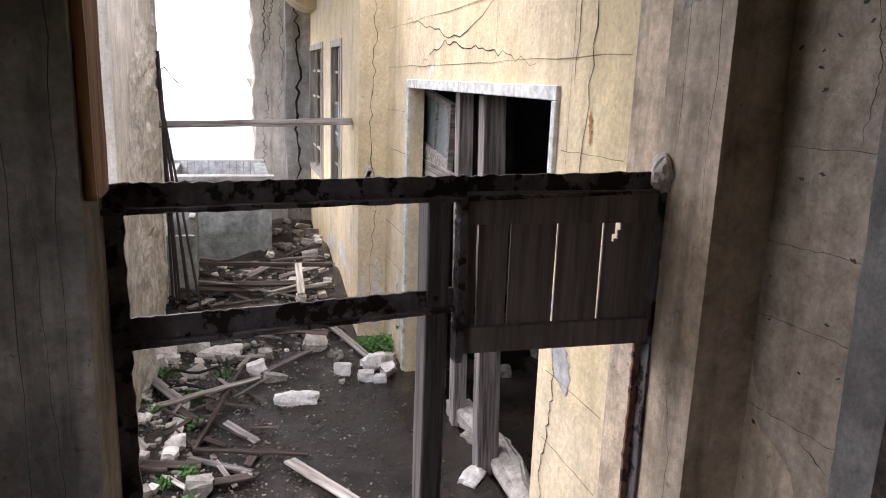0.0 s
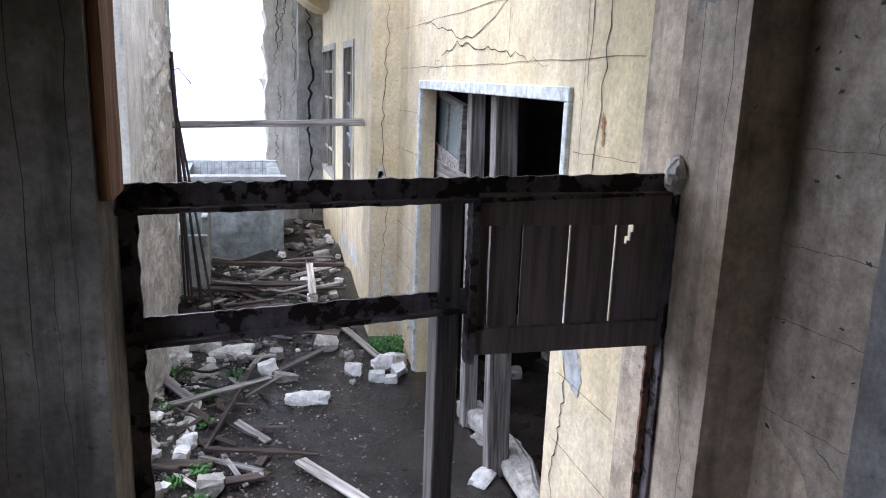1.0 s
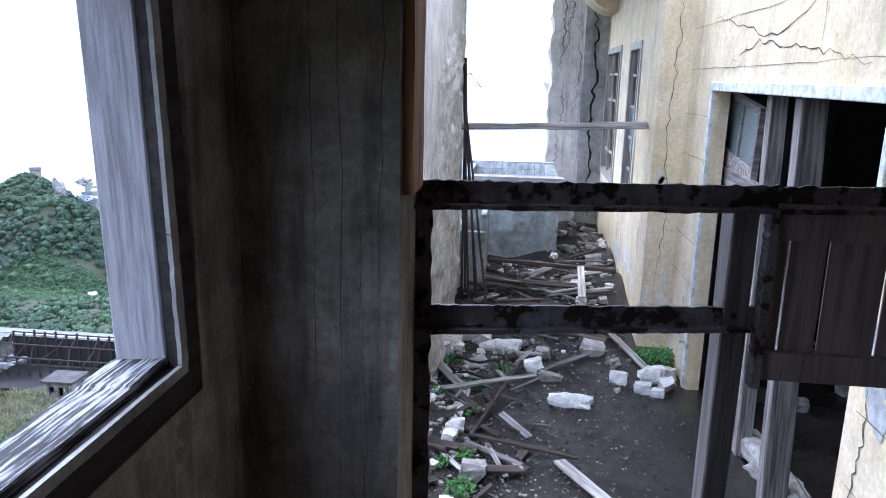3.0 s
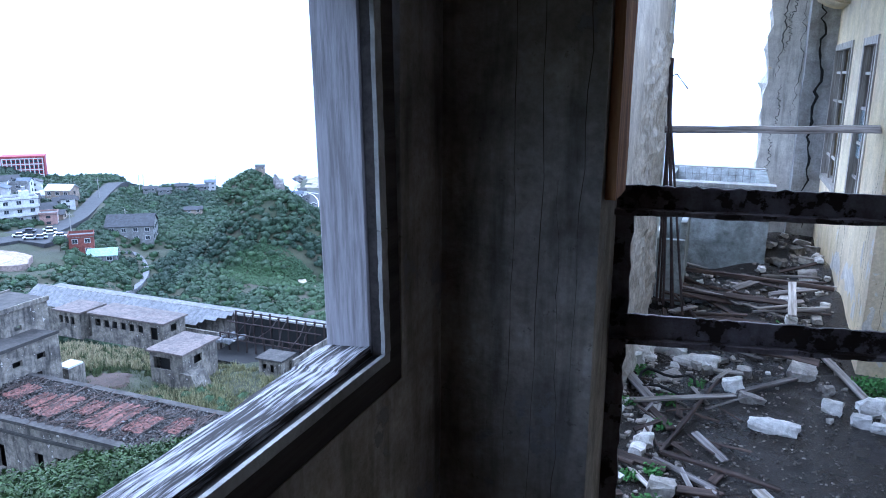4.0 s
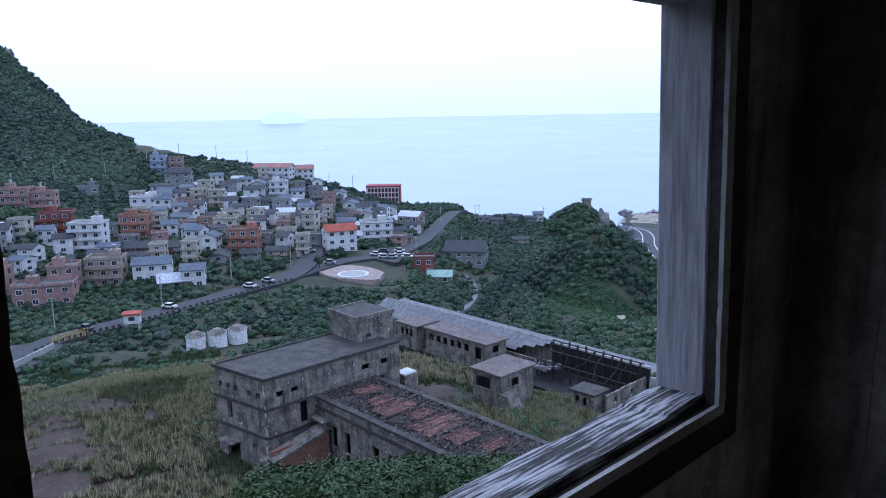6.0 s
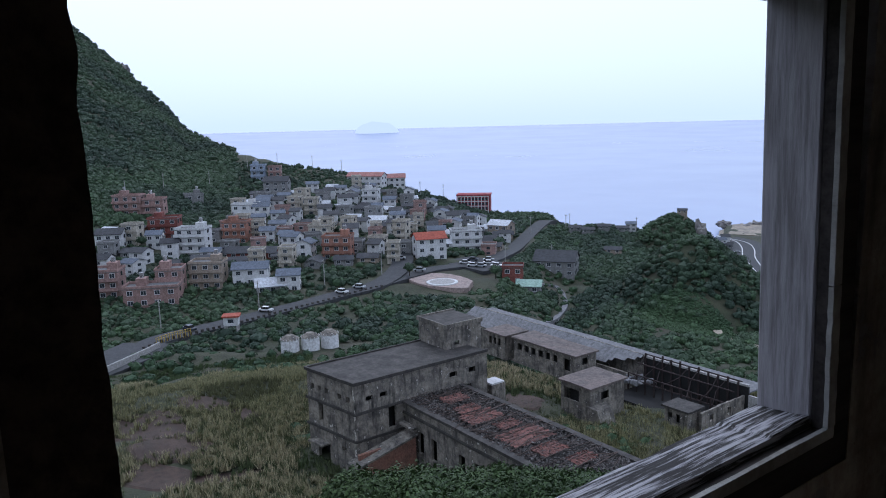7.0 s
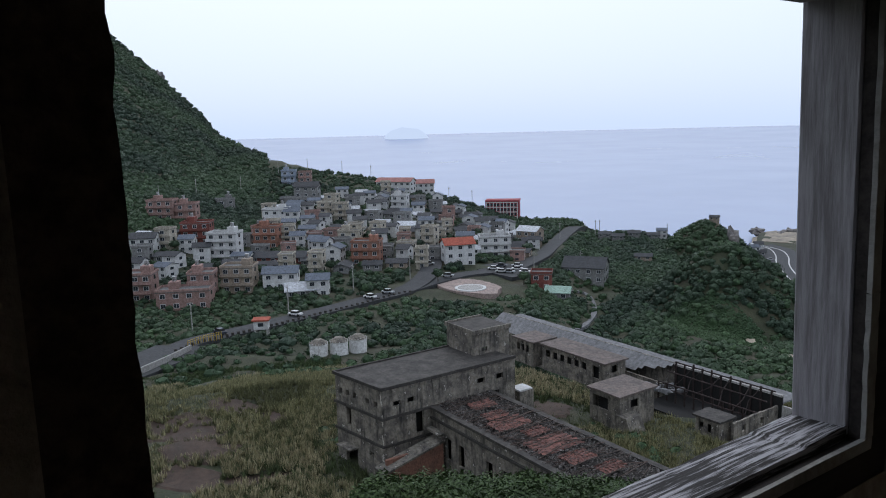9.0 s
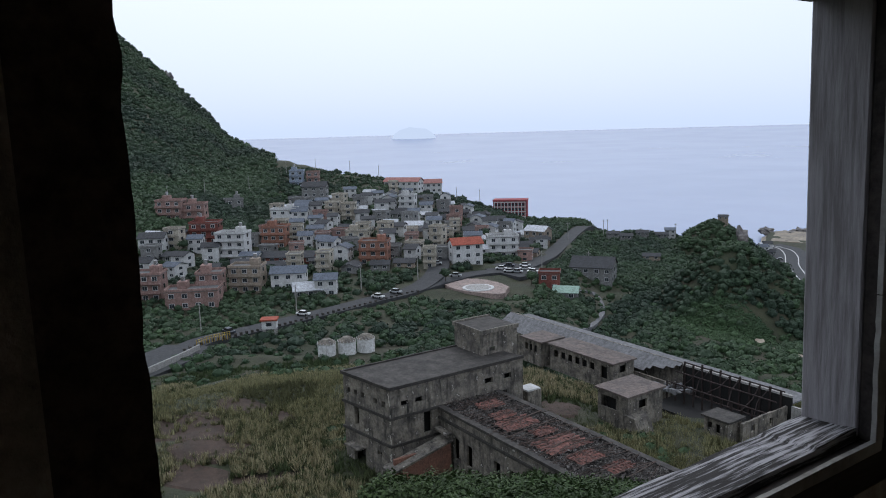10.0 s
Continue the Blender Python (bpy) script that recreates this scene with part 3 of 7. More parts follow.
R_WHITE, R_GREEN = paint("white_metal_roof", (0.55, 0.57, 0.60)), paint("pale_green_metal_roof", (0.33, 0.46, 0.38))
M_PANE = plain("dark_window_glass", (0.045, 0.055, 0.065), 0.25)
M_STEEL = plain("stainless_water_tank", (0.55, 0.55, 0.56), 0.3, 0.7)
WIN = mesh_of("window", boxed(-0.75, 0.75, -0.06, 0.04, 0, 1.3), M_PANE)
WIN_S = mesh_of("window", boxed(-0.04, 0.06, -0.75, 0.75, 0, 1.3), M_PANE)
FRAME = mesh_of("window_frame", wall_with_holes(bmesh.new(), "y", -0.09, 0.0, -0.85, 0.85, -0.1, 1.4, [(-0.72, -0.03, 0.03, 1.27), (0.03, 0.72, 0.03, 1.27)]), M_WHITE)


def child(name, me, parent, m):
    ob = new(name, me)
    ob.parent = parent
    ob.matrix_basis = m
    return ob


def house(label, w, d, floors, wall, roof, kind="flat", balcony=True, tank=True, seed=0, name="house"):
    r = random.Random(seed)
    h = thing(name, label, "house", group="village houses")
    H = floors * 2.8 + 0.2 if floors > 1 else 2.5
    part("wall", boxed(-w / 2, w / 2, -d / 2, d / 2, -6, H), wall, h)
    if kind == "flat":
        rf = part("roof", boxed(-w / 2 - .25, w / 2 + .25, -d / 2 - .25, d / 2 + .25, H, H + .18), R_GREY, h)
        bm = bmesh.new()
        for dims in ((-w / 2 - .2, w / 2 + .2, -d / 2 - .2, -d / 2, H + .181, H + .95), (-w / 2 - .2, w / 2 + .2, d / 2, d / 2 + .2, H + .181, H + .95), (-w / 2 - .2, -w / 2, -d / 2, d / 2, H + .181, H + .95), (w / 2, w / 2 + .2, -d / 2, d / 2, H + .181, H + .95)):
            box(bm, *dims)
        part("parapet", bm, wall, h)
        sx = r.choice((-1, 1)) * w * 0.22
        if w > 7.5:
            part("stair_head", boxed(sx - 1.5, sx + 1.5, 0, d / 2 - .2, H + .181, H + 2.4), wall, h)
        if tank and w > 7.5:
            bm = bmesh.new(); bmesh.ops.create_cone(bm, cap_ends=True, segments=12, radius1=.7, radius2=.7, depth=1.5, matrix=Matrix.Translation((sx, d * .25, H + 3.2))); part("water_tank", bm, M_STEEL, h)
    else:
        bm = bmesh.new()
        rise = min(d, w) * 0.28
        pts = [(-w / 2 - .5, -d / 2 - .6, H), (w / 2 + .5, -d / 2 - .6, H), (w / 2 + .5, 0, H + rise), (-w / 2 - .5, 0, H + rise), (-w / 2 - .5, d / 2 + .6, H), (w / 2 + .5, d / 2 + .6, H)]
        top_ = [bm.verts.new((x, y, z + .15)) for x, y, z in pts]
        bot_ = [bm.verts.new((x, y, z - .02)) for x, y, z in pts]
        for f in ((0, 1, 2, 3), (3, 2, 5, 4)):
            bm.faces.new([top_[i] for i in f]); bm.faces.new([bot_[i] for i in f][::-1])
        for a, b in ((0, 1), (1, 2), (2, 5), (5, 4), (4, 3), (3, 0)):
            bm.faces.new((bot_[a], bot_[b], top_[b], top_[a]))
        part("roof", bm, roof, h)
        bm = bmesh.new()
        for s in (-1, 1):
            bm.faces.new([bm.verts.new(p) for p in ((s * w / 2, -d / 2, H), (s * w / 2, d / 2, H), (s * w / 2, 0, H + rise))])
        part("gable", bm, wall, h)
    nx, ny = max(1, int(w / 3.2)), max(1, int(d / 4))
    for fl in range(floors):
        for i in range(nx):
            x = -w / 2 + w * (i + .5) / nx
            m = Matrix.Translation((x, -d / 2, fl * 3 + .95))
            child("window", WIN, h, m)
            child("window_frame", FRAME, h, m)
        for i in range(ny):
            y = -d / 2 + d * (i + .5) / ny
            child("window", WIN_S, h, Matrix.Translation((w / 2, y, fl * 3 + .95)))
            child("window", WIN_S, h, Matrix.Translation((-w / 2, y, fl * 3 + .95)))
        if balcony and fl:
            part("balcony", boxed(-w / 2 - .15, w / 2 + .15, -d / 2 - 1.1, -d / 2 - .95, fl * 3 - .1, fl * 3 + .85), wall, h)
            part("slab", boxed(-w / 2 - .15, w / 2 + .15, -d / 2 - .949, -d / 2 - .001, fl * 3 - .1, fl * 3 + .05), R_GREY, h)
    return h


placed = []


def settle(h, az, r, turn, lift=0.0):
    h.matrix_world = pose(*on_land(az, r, lift), 0, 0, turn)
    placed.append((az, r))


KEY = [
    ("white four-storey house with stepped balconies", 13, 9, 4, W_WHITE, R_GREY, "flat", 72.4, 293, 50),
    ("brick-red three-storey house on the slope", 13, 10, 3, W_BRICK, R_GREY, "flat", 74.3, 318, 60),
    ("pinkish two-storey house with roof tanks", 13, 9, 3, W_PINK, R_GREY, "flat", 76.6, 350, 55),
    ("pinkish three-storey house with roof tanks", 10, 9, 3, W_PINK, R_GREY, "flat", 74.9, 349, 60),
    ("pale blue three-storey house at the village top", 9, 8, 3, W_BLUE, R_GREY, "flat", 67.4, 430, 60),
    ("pinkish grey tall house at the village top", 8, 8, 3, W_PINK, R_GREY, "flat", 66.2, 430, 60),
    ("dark brown three-storey house with a flat roof", 14, 10, 3, W_GREY, R_DARK, "gable", 66.1, 391, 55),
    ("white two-storey house with wide balconies", 13, 8, 2, W_WHITE, R_GREEN, "flat", 68.5, 350, 55),
    ("white house beside a lane", 8, 7, 2, W_WHITE, R_BLUE, "gable", 67.3, 346, 55),
    ("grey cement house alone on the slope", 10, 7, 2, W_GREY, R_GREY, "flat", 72.2, 392, 80),
    ("white and red three-storey house with balconies", 9, 8, 3, W_WHITE, R_RED, "flat", 59.0, 375, 45),
    ("white terrace house with an orange roof", 13, 9, 3, W_WHITE, R_RED, "gable", 54.6, 276, 70),
    ("orange-tiled three-storey house with balconies", 12, 9, 3, W_ORANGE, R_GREY, "flat", 61.7, 276, 50),
    ("white two-storey house with a metal roof", 13, 8, 2, W_WHITE, R_BLUE, "gable", 68.4, 250, 60),
    ("pink tiled house with a long front", 18, 9, 2, W_PINK, R_GREY, "flat", 75.5, 238, 62),
    ("pink tiled three-storey house on a terrace", 9, 9, 3, W_PINK, R_GREY, "flat", 74.2, 246, 62),
    ("pink tiled house near the road", 11, 9, 3, W_PINK, R_GREY, "flat", 78.6, 250, 60),
    ("tan three-storey house with flat roof", 12, 9, 3, W_TAN, R_GREY, "flat", 71.5, 252, 55),
    ("peach-coloured three-storey house with balconies", 11, 9, 3, W_ORANGE, R_GREY, "flat", 69.2, 308, 50),
    ("cream house among grey roofs", 10, 8, 2, W_CREAM, R_GREY, "flat", 63.0, 307, 50),
    ("white house with a dark roof on the slope", 11, 8, 2, W_WHITE, R_DARK, "gable", 78.0, 304, 60),
    ("grey concrete hall with a low-pitched roof", 18, 14, 2, W_GREY, R_DARK, "gable", 44.6, 288, 35),
    ("small red-fronted shop by the road", 8, 7, 2, W_BRICK, R_WHITE, "flat", 48.0, 252, 45),
    ("open shed with a pale green roof", 9, 7, 1, W_GREY, R_GREEN, "gable", 46.7, 246, 40),
    ("house with a steep pale roof by the climbing road", 12, 9, 2, W_TAN, R_WHITE, "gable", 48.9, 350, 20),
    ("white flat-roofed house by the car park", 14, 9, 3, W_WHITE, R_GREY, "flat", 51.7, 300, 60),
    ("yellow-cream house by the road bend", 7, 7, 2, W_CREAM, R_GREY, "flat", 58.6, 286, 40),
    ("white metal-roofed shed near the road", 12, 9, 1, W_GREY, R_WHITE, "gable", 66.9, 240, 70),
    ("white house with a stair near the road", 8, 7, 2, W_WHITE, R_BLUE, "gable", 65.6, 239, 60),
    ("long grey-roofed row house", 24, 8, 1, W_BRICK, R_DARK, "gable", 68.4, 283, 50),
]
for i, (label, w, d, fl, wm, rm, kd, az, r, turn) in enumerate(KEY):
    settle(house(label, w * 0.88, d * 0.88, fl, wm, rm, kd, balcony=kd == "flat" and fl > 2, seed=i), az, r, turn, -0.8)
# the long school with red bands and the red hotel
sch = house("long white school block with red bands", 22, 8, 2, W_WHITE, R_PINK, "gable", balcony=False, tank=False, seed=90, name="school")
settle(sch, 59.3, 436, 35, -1.2)
sch2 = house("white school wing with a red roof edge", 16, 8, 2, W_WHITE, R_PINK, "gable", balcony=False, tank=False, seed=91, name="school"); settle(sch2, 57.4, 442, 60, -0.8)
hot = thing("hotel_block", "four-storey dark red block with a white window grid", "building")
M_HOTEL = paint("dark_red_tile", (0.34, 0.065, 0.075))
part("wall", boxed(-11, 11, -6, 6, -5, 14.5), M_HOTEL, hot)
part("roof", boxed(-11.3, 11.3, -6.3, 6.3, 14.5, 15.4), M_HOTEL, hot)
for fl in range(4):
    for i in range(9):
        part("window", boxed(-10 + i * 2.25, -8.6 + i * 2.25, -6.05, -5.9, 1.6 + fl * 3.3, 3.2 + fl * 3.3), M_PANE, hot)
for i in range(10):
    part("pier", boxed(-10.45 + i * 2.25, -10.0 + i * 2.25, -6.5, -6.06, 0.8, 14.0), M_WHITE, hot)
for fl in range(5):
    part("band", boxed(-10.3, 10.4, -6.4, -6.06, 0.5 + fl * 3.3, 1.0 + fl * 3.3), M_WHITE, hot)
settle(hot, 51.0, 440, 45, -4.5)
hot.matrix_world = hot.matrix_world @ Matrix.Diagonal((0.9, 0.9, 0.86, 1))
# grey-roofed fill between them
proto = [house("low house with a dark felt roof", 7.5, 6, 1, W_GREY, R_DARK, "gable", False, seed=201), house("two-storey house with a blue-grey metal roof", 6.5, 6, 2, W_WHITE, R_BLUE, "gable", False, seed=202),
         house("two-storey grey cement house with flat roof", 6.2, 5.5, 2, W_GREY, R_GREY, "flat", False, seed=203), house("small white house with a dark roof", 6, 6, 2, W_WHITE, R_DARK, "gable", False, seed=204),
         house("low brown house with a dark roof", 9, 6, 1, W_TAN, R_DARK, "gable", False, seed=205), house("three-storey cream house with flat roof", 5.5, 6, 3, W_CREAM, R_GREY, "flat", True, seed=206),
         house("low house with a white metal roof", 8, 6, 1, W_WHITE, R_WHITE, "gable", False, seed=207), house("two-storey pinkish house with flat roof", 6, 6, 2, W_PINK, R_GREY, "flat", False, seed=208)]
tries = 0
count = 0
hr = random.Random(31)
while count < 190 and tries < 9000:
    tries += 1
    az = hr.uniform(48.3, 72 if hr.random() < 0.88 else 79)
    r = hr.uniform(262, 452)
    top_r = float(np.interp(az, [48, 52, 57, 62, 68, 70, 72, 79], [345, 395, 412, 412, 385, 335, 325, 325]))
    low_r = float(np.interp(az, [48, 54, 57, 60, 66, 79], [300, 290, 268, 268, 262, 268]))
    if not low_r < r < top_r:
        continue
    if abs(az - float(np.interp(r, [300, 335, 385], [48.5, 47.2, 45.6]))) < 1.3:
        continue
    x, y = polar(az, r)
    if any(math.hypot(x - polar(a, q)[0], y - polar(a, q)[1]) < 8.2 for a, q in placed):
        continue
    k = hr.choice((0, 0, 1, 1, 2, 3, 3, 4, 5, 6, 6, 7, 0, 1, 3, 2, 5, 4))
    turn = hr.choice((40, 48, 55, 62, 135)) + hr.uniform(-8, 8)
    if count < len(proto):
        settle(proto[count], az, r, turn)
    else:
        copy_thing(proto[k], pose(*on_land(az, r, -0.3), 0, 0, turn) @ Matrix.Diagonal((hr.uniform(.75, 1.15), hr.uniform(.8, 1.1), hr.uniform(.7, .95), 1)))
        placed.append((az, r))
    count += 1
for az, r in ((42.2, 372), (41.0, 380), (39.6, 388), (40.3, 330), (43.2, 380), (39.0, 395)):
    copy_thing(proto[(0, 6, 4, 1)[int(r) % 4]], pose(*on_land(az, r, 0.9), 0, 0, 40) @ Matrix.Diagonal((.8, .8, .65, 1)))
    placed.append((az, r))
# small buildings along the coast road
for i in range(9):
    copy_thing(proto[(i * 3) % 8], pose(*on_land(32.1 + 0.16 * i, 560 + (i % 3) * 16, 1.0), 0, 0, 30 + i * 11))
M_SHOREROCK = surf("shore_rock", (0.16, 0.15, 0.15), (0.26, 0.24, 0.22), (0.08, 0.08, 0.08), size=0.2, bump=0.5)
for i, (a, r, s, h) in enumerate(((30.2, 712, 10, 7.5), (29.5, 708, 8, 6), (31.2, 706, 7, 3), (32.3, 702, 9, 4.5), (33.1, 694, 8, 5), (30.8, 690, 5, 2.5), (34.0, 372, 4.2, 8), (76.1, 698, 5, 7))):
    bm = bmesh.new(); bmesh.ops.create_icosphere(bm, subdivisions=3, radius=1.0)
    for v in bm.verts:
        v.co *= 0.8 + 0.5 * noise.noise(v.co * 1.7 + Vector((i * 5, 0, 0))) + 0.2 * noise.noise(v.co * 4)
    rk = solid("shore_rock", bm, M_SHOREROCK, "rugged grey sea rock at the shore" if r > 500 else "bare pale cliff on the wooded hill", "rock", kind="")
    rk.matrix_world = Matrix.LocRotScale(on_land(a, r, 0.0), Euler((0, 0, i)), (s, s * 0.7, h))
copy_thing(proto[4], pose(*on_land(35.3, 379, 2.6), 0, 0, 30) @ Matrix.Diagonal((.5, .5, .6, 1)))
# hut on stilts beside the road
hut = thing("hut", "small white hut with an orange roof on stilts", "hut")
part("wall", boxed(-1.8, 1.8, -1.4, 1.4, 3.0, 5.2), M_WHITE, hut)
part("roof", boxed(-2.2, 2.2, -1.8, 1.8, 5.2, 5.6), R_RED, hut)
for x in (-1.5, 1.5):
    for y in (-1.1, 1.1):
        part("leg", boxed(x - .2, x + .2, y - .2, y + .2, -1, 3), M_CONC, hut)
part("window", boxed(-0.7, 0.7, -1.45, -1.38, 3.8, 4.7), M_PANE, hut)
hut.matrix_world = pose(*on_land(70.1, 190), 0, 0, 60)
# viaduct posts and parapet of the valley road
rail = thing("road_parapet", "grey concrete parapet with short piers along the road", "parapet")
for i in range(44):
    a = 76.5 - i * 0.42
    r = float(np.interp(-a, [-76.5, -74.5, -68.6, -62.4, -58.8], [186, 195, 208, 225, 236])) - 3.9
    x, y, z = on_land(a, r, 0.0)
    part("pier", boxed(x - .3, x + .3, y - .3, y + .3, z - 3.0, z + 1.5), M_FLATROOF, rail)


kerb = thing("kerb_wall", "pale concrete wall along the road bend", "wall")
rim = [polar(a, r) for a, r in ((75.4, 182), (76.2, 177), (77.2, 171.5), (78.4, 166), (79.6, 161))]
for (xa, ya), (xb, yb) in zip(rim, rim[1:]):
    m, ln = between((xa, ya, float(ground(xa, ya)) + 1.2), (xb, yb, float(ground(xb, yb)) + 1.2))
    ob = part("panel", boxed(-ln / 2, ln / 2, -0.2, 0.2, -2.4, 0.9), M_CONC, kerb)
    ob.matrix_basis = m
yard = thing("railing", "yellow painted railing over a concrete shelter", "railing")
for i in range(14):
    a = 75.6 - i * 0.19
    x, y, z = on_land(a, float(np.interp(-a, [-76.5, -74.5, -68.6], [186, 195, 208])) - 4.4, 1.4)
    part("post", boxed(x - .07, x + .07, y - .07, y + .07, z - 1.0, z + 1.1), M_YLINE, yard)
    if i:
        for dz in (0.5, 1.05):
            part("bar", rod(bmesh.new(), [(x0_, y0_, z0_ + dz), (x, y, z + dz)], 0.06, 5), M_YLINE, yard)
    x0_, y0_, z0_ = x, y, z


def pole(az, r, h=9.0):
    p = thing("utility_pole", "grey concrete utility pole with a crossarm", "utility pole", on_land(az, r), group="utility poles")
    bm = bmesh.new(); bmesh.ops.create_cone(bm, cap_ends=True, segments=8, radius1=.19, radius2=.12, depth=h + 2, matrix=Matrix.Translation((0, 0, h / 2 - 1))); part("shaft", bm, M_CONC, p)
    part("crossarm", boxed(-1.1, 1.1, -.07, .07, h - .9, h - .75), M_CONC, p)


for az, r in ((80, 176), (75.2, 205), (68.0, 218), (62.9, 240), (58.4, 250), (76.8, 372), (74.2, 400), (71.0, 430), (68.2, 455), (66.0, 470), (63.4, 470), (61.2, 455), (55.2, 425), (53.4, 440), (46.6, 350), (43.6, 385), (43.9, 385), (38.6, 400), (45.0, 290), (48.6, 268)):
    pole(az, r)

# ---- white tanks ----
for az, r in ((65.8, 164), (64.2, 165), (62.7, 167)):
    t = thing("storage_tank", "white round tank with a domed grey top", "tank", on_land(az, r), group="white storage tanks")
    bm = bmesh.new(); bmesh.ops.create_cone(bm, cap_ends=True, segments=28, radius1=2.05, radius2=2.05, depth=4.4, matrix=Matrix.Translation((0, 0, 1.0))); part("drum", bm, M_TANKWHITE, t)
    bm = bmesh.new(); bmesh.ops.create_cone(bm, cap_ends=True, segments=28, radius1=2.2, radius2=0.9, depth=0.9, matrix=Matrix.Translation((0, 0, 3.65))); part("lid", bm, M_BLOCKWALL, t)
    for k in range(16):
        a = k / 16 * math.tau
        part("post", boxed(2.1 * math.cos(a) - .05, 2.1 * math.cos(a) + .05, 2.1 * math.sin(a) - .05, 2.1 * math.sin(a) + .05, 3.2, 3.45), M_TANKWHITE, t)

# ---- the abandoned works below the window ----
blk = thing("works_block", "mould-blackened three-storey concrete works building", "building")
G = -38.5
X0, X1, Y0, Y1, RZ = -79.8, -69.2, 38.2, 57.6, -26.7
S_H = [(Y0 + 1.6, Y0 + 2.6, -28.9, -28.3), (Y0 + 3.6, Y0 + 4.6, -28.9, -28.3)]
south = [(-78.9, -78.2, -28.9, -28.2), (-77.3, -76.6, -28.9, -28.2), (-75.7, -75.0, -28.9, -28.2), (-72.9, -72.1, -29.0, -28.3), (-71.1, -70.3, -29.0, -28.3), (-77.4, -76.4, -32.6, -30.3), (-77.9, -75.2, -37.9, -35.2), (-72.4, -71.5, -35.2, -34.7)]
part("wall", wall_with_holes(bmesh.new(), "y", Y0, Y0 + 0.4, X0, X1, G, RZ, south), M_BLOCKWALL, blk)
east = [(39.6, 40.6, -28.9, -28.3), (41.5, 42.5, -28.9, -28.3), (42.6, 43.7, -32.9, -30.3), (42.9, 43.5, -35.6, -34.9), (51.6, 52.8, -28.9, -28.2), (54.6, 55.7, -28.9, -28.2), (52.0, 55.0, -31.6, -30.3)]
part("wall", wall_with_holes(bmesh.new(), "x", X1 - 0.4, X1, Y0 + 0.4, Y1, G, RZ, east), M_BLOCKWALL, blk)
part("wall", boxed(X0, X0 + 0.4, Y0 + 0.4, Y1, G, RZ), M_BLOCKWALL, blk)
part("wall", boxed(X0 + 0.4, X1 - 0.4, Y1 - 0.4, Y1, G, RZ), M_BLOCKWALL, blk)
part("roof", boxed(X0 + 0.02, X1 - 0.02, Y0 + 0.02, Y1, RZ + 0.003, RZ + 0.2), M_FLATROOF, blk)
bm = bmesh.new()
for dims in ((X0 - .25, X1 + .25, Y0 - .25, Y0 + .02, RZ, RZ + .38), (X1 - .02, X1 + .25, Y0 + .02, Y1, RZ, RZ + .38), (X0 - .25, X0 + .02, Y0 + .02, Y1, RZ, RZ + .38)):
    box(bm, *dims)
part("coping", roughen(bm, 0.05, 0.9, 6), M_FLATROOF, blk, "chipped blackened coping")
for z in (-30.0, -33.3):
    bm = bmesh.new(); box(bm, X0 - .2, X1 + .2, Y0 - .2, Y0 - .003, z - .25, z + .05); box(bm, X1 + .003, X1 + .2, Y0, 45.0, z - .25, z + .05)
    part("ledge", roughen(bm, 0.05, 1.1, 6), M_FLATROOF, blk)
part("canopy", boxed(-78.2, -75.0, Y0 - 1.2, Y0 - .003, -35.15, -34.95), M_BLOCKWALL, blk)
# black box behind the openings paints the shade of the unlit storeys
part("inside", boxed(X0 + 1.2, X1 - 1.2, Y0 + 1.4, Y1 - 1, G, RZ - .1), M_BLACK, blk)
for i in range(6):
    part("bare_patch", ribbon([(X1 - rng.uniform(0.05, .5), Y0, -27.2 - i * 2.4), (X1 - .15, Y0, -28.6 - i * 2.4)], .3, (0, -1, 0), 0.01, 0.12, 8, 300 + i), M_BROKEN, blk)
def settle_skew(ob):
    """The block stands out of square: its west side has crept downhill."""
    for c in ob.children:
        for v in c.data.vertices:
            x = v.co.x
            v.co.x = -69.4 + (x + 68.95) * 0.838
            v.co.y += 0.75 + (x + 68.95) * 0.14


settle_skew(blk)
twr = thing("works_tower", "square concrete roof tower of the works", "tower")
part("wall", wall_with_holes(bmesh.new(), "x", -73.9, -73.6, 55.2, 61.0, -38, -23.6, [(56.5, 57.4, -26.2, -25.6)]), M_BLOCKWALL, twr)
part("wall", boxed(-79.6, -73.9, 55.2, 55.5, -38, -23.6), M_BLOCKWALL, twr)
part("wall", boxed(-79.6, -79.3, 55.5, 61.0, -38, -23.6), M_BLOCKWALL, twr)
part("roof", boxed(-79.6, -73.6, 55.2, 61.0, -23.6, -23.35), M_FLATROOF, twr)
bm = bmesh.new()
for dims in ((-79.8, -73.4, 55.0, 55.2, -23.7, -23.15), (-73.6, -73.4, 55.2, 61.2, -23.7, -23.15), (-79.8, -79.6, 55.2, 61.2, -23.7, -23.15)):
    box(bm, *dims)
part("coping", roughen(bm, 0.04, 1.0, 5), M_BLOCKWALL, twr)
part("white_roof", boxed(-74.2, -72.2, 61.6, 63.8, -32.4, -32.2), M_WHITE, twr); part("lean_to", boxed(-74.3, -72.1, 61.5, 63.9, -38.5, -32.4), M_BLOCKWALL, twr)

for c in twr.children:
    for v in c.data.vertices:
        v.co.x += 0.7
        v.co.y -= 0.9

ann = thing("works_annex", "long roofless works hall with collapsed red tile roof", "building")
AZ0, A0, A1, B0, B1 = -30.3, -70.2, -41.4, 45.5, 54.2
holes = [(-66.8 + i * 2.55, -65.7 + i * 2.55, -35.6, -33.0) for i in range(9) if i not in (2,)]
part("wall", wall_with_holes(bmesh.new(), "y", B0, B0 + .35, A0, A1, -39, AZ0, holes), M_BLOCKWALL, ann)
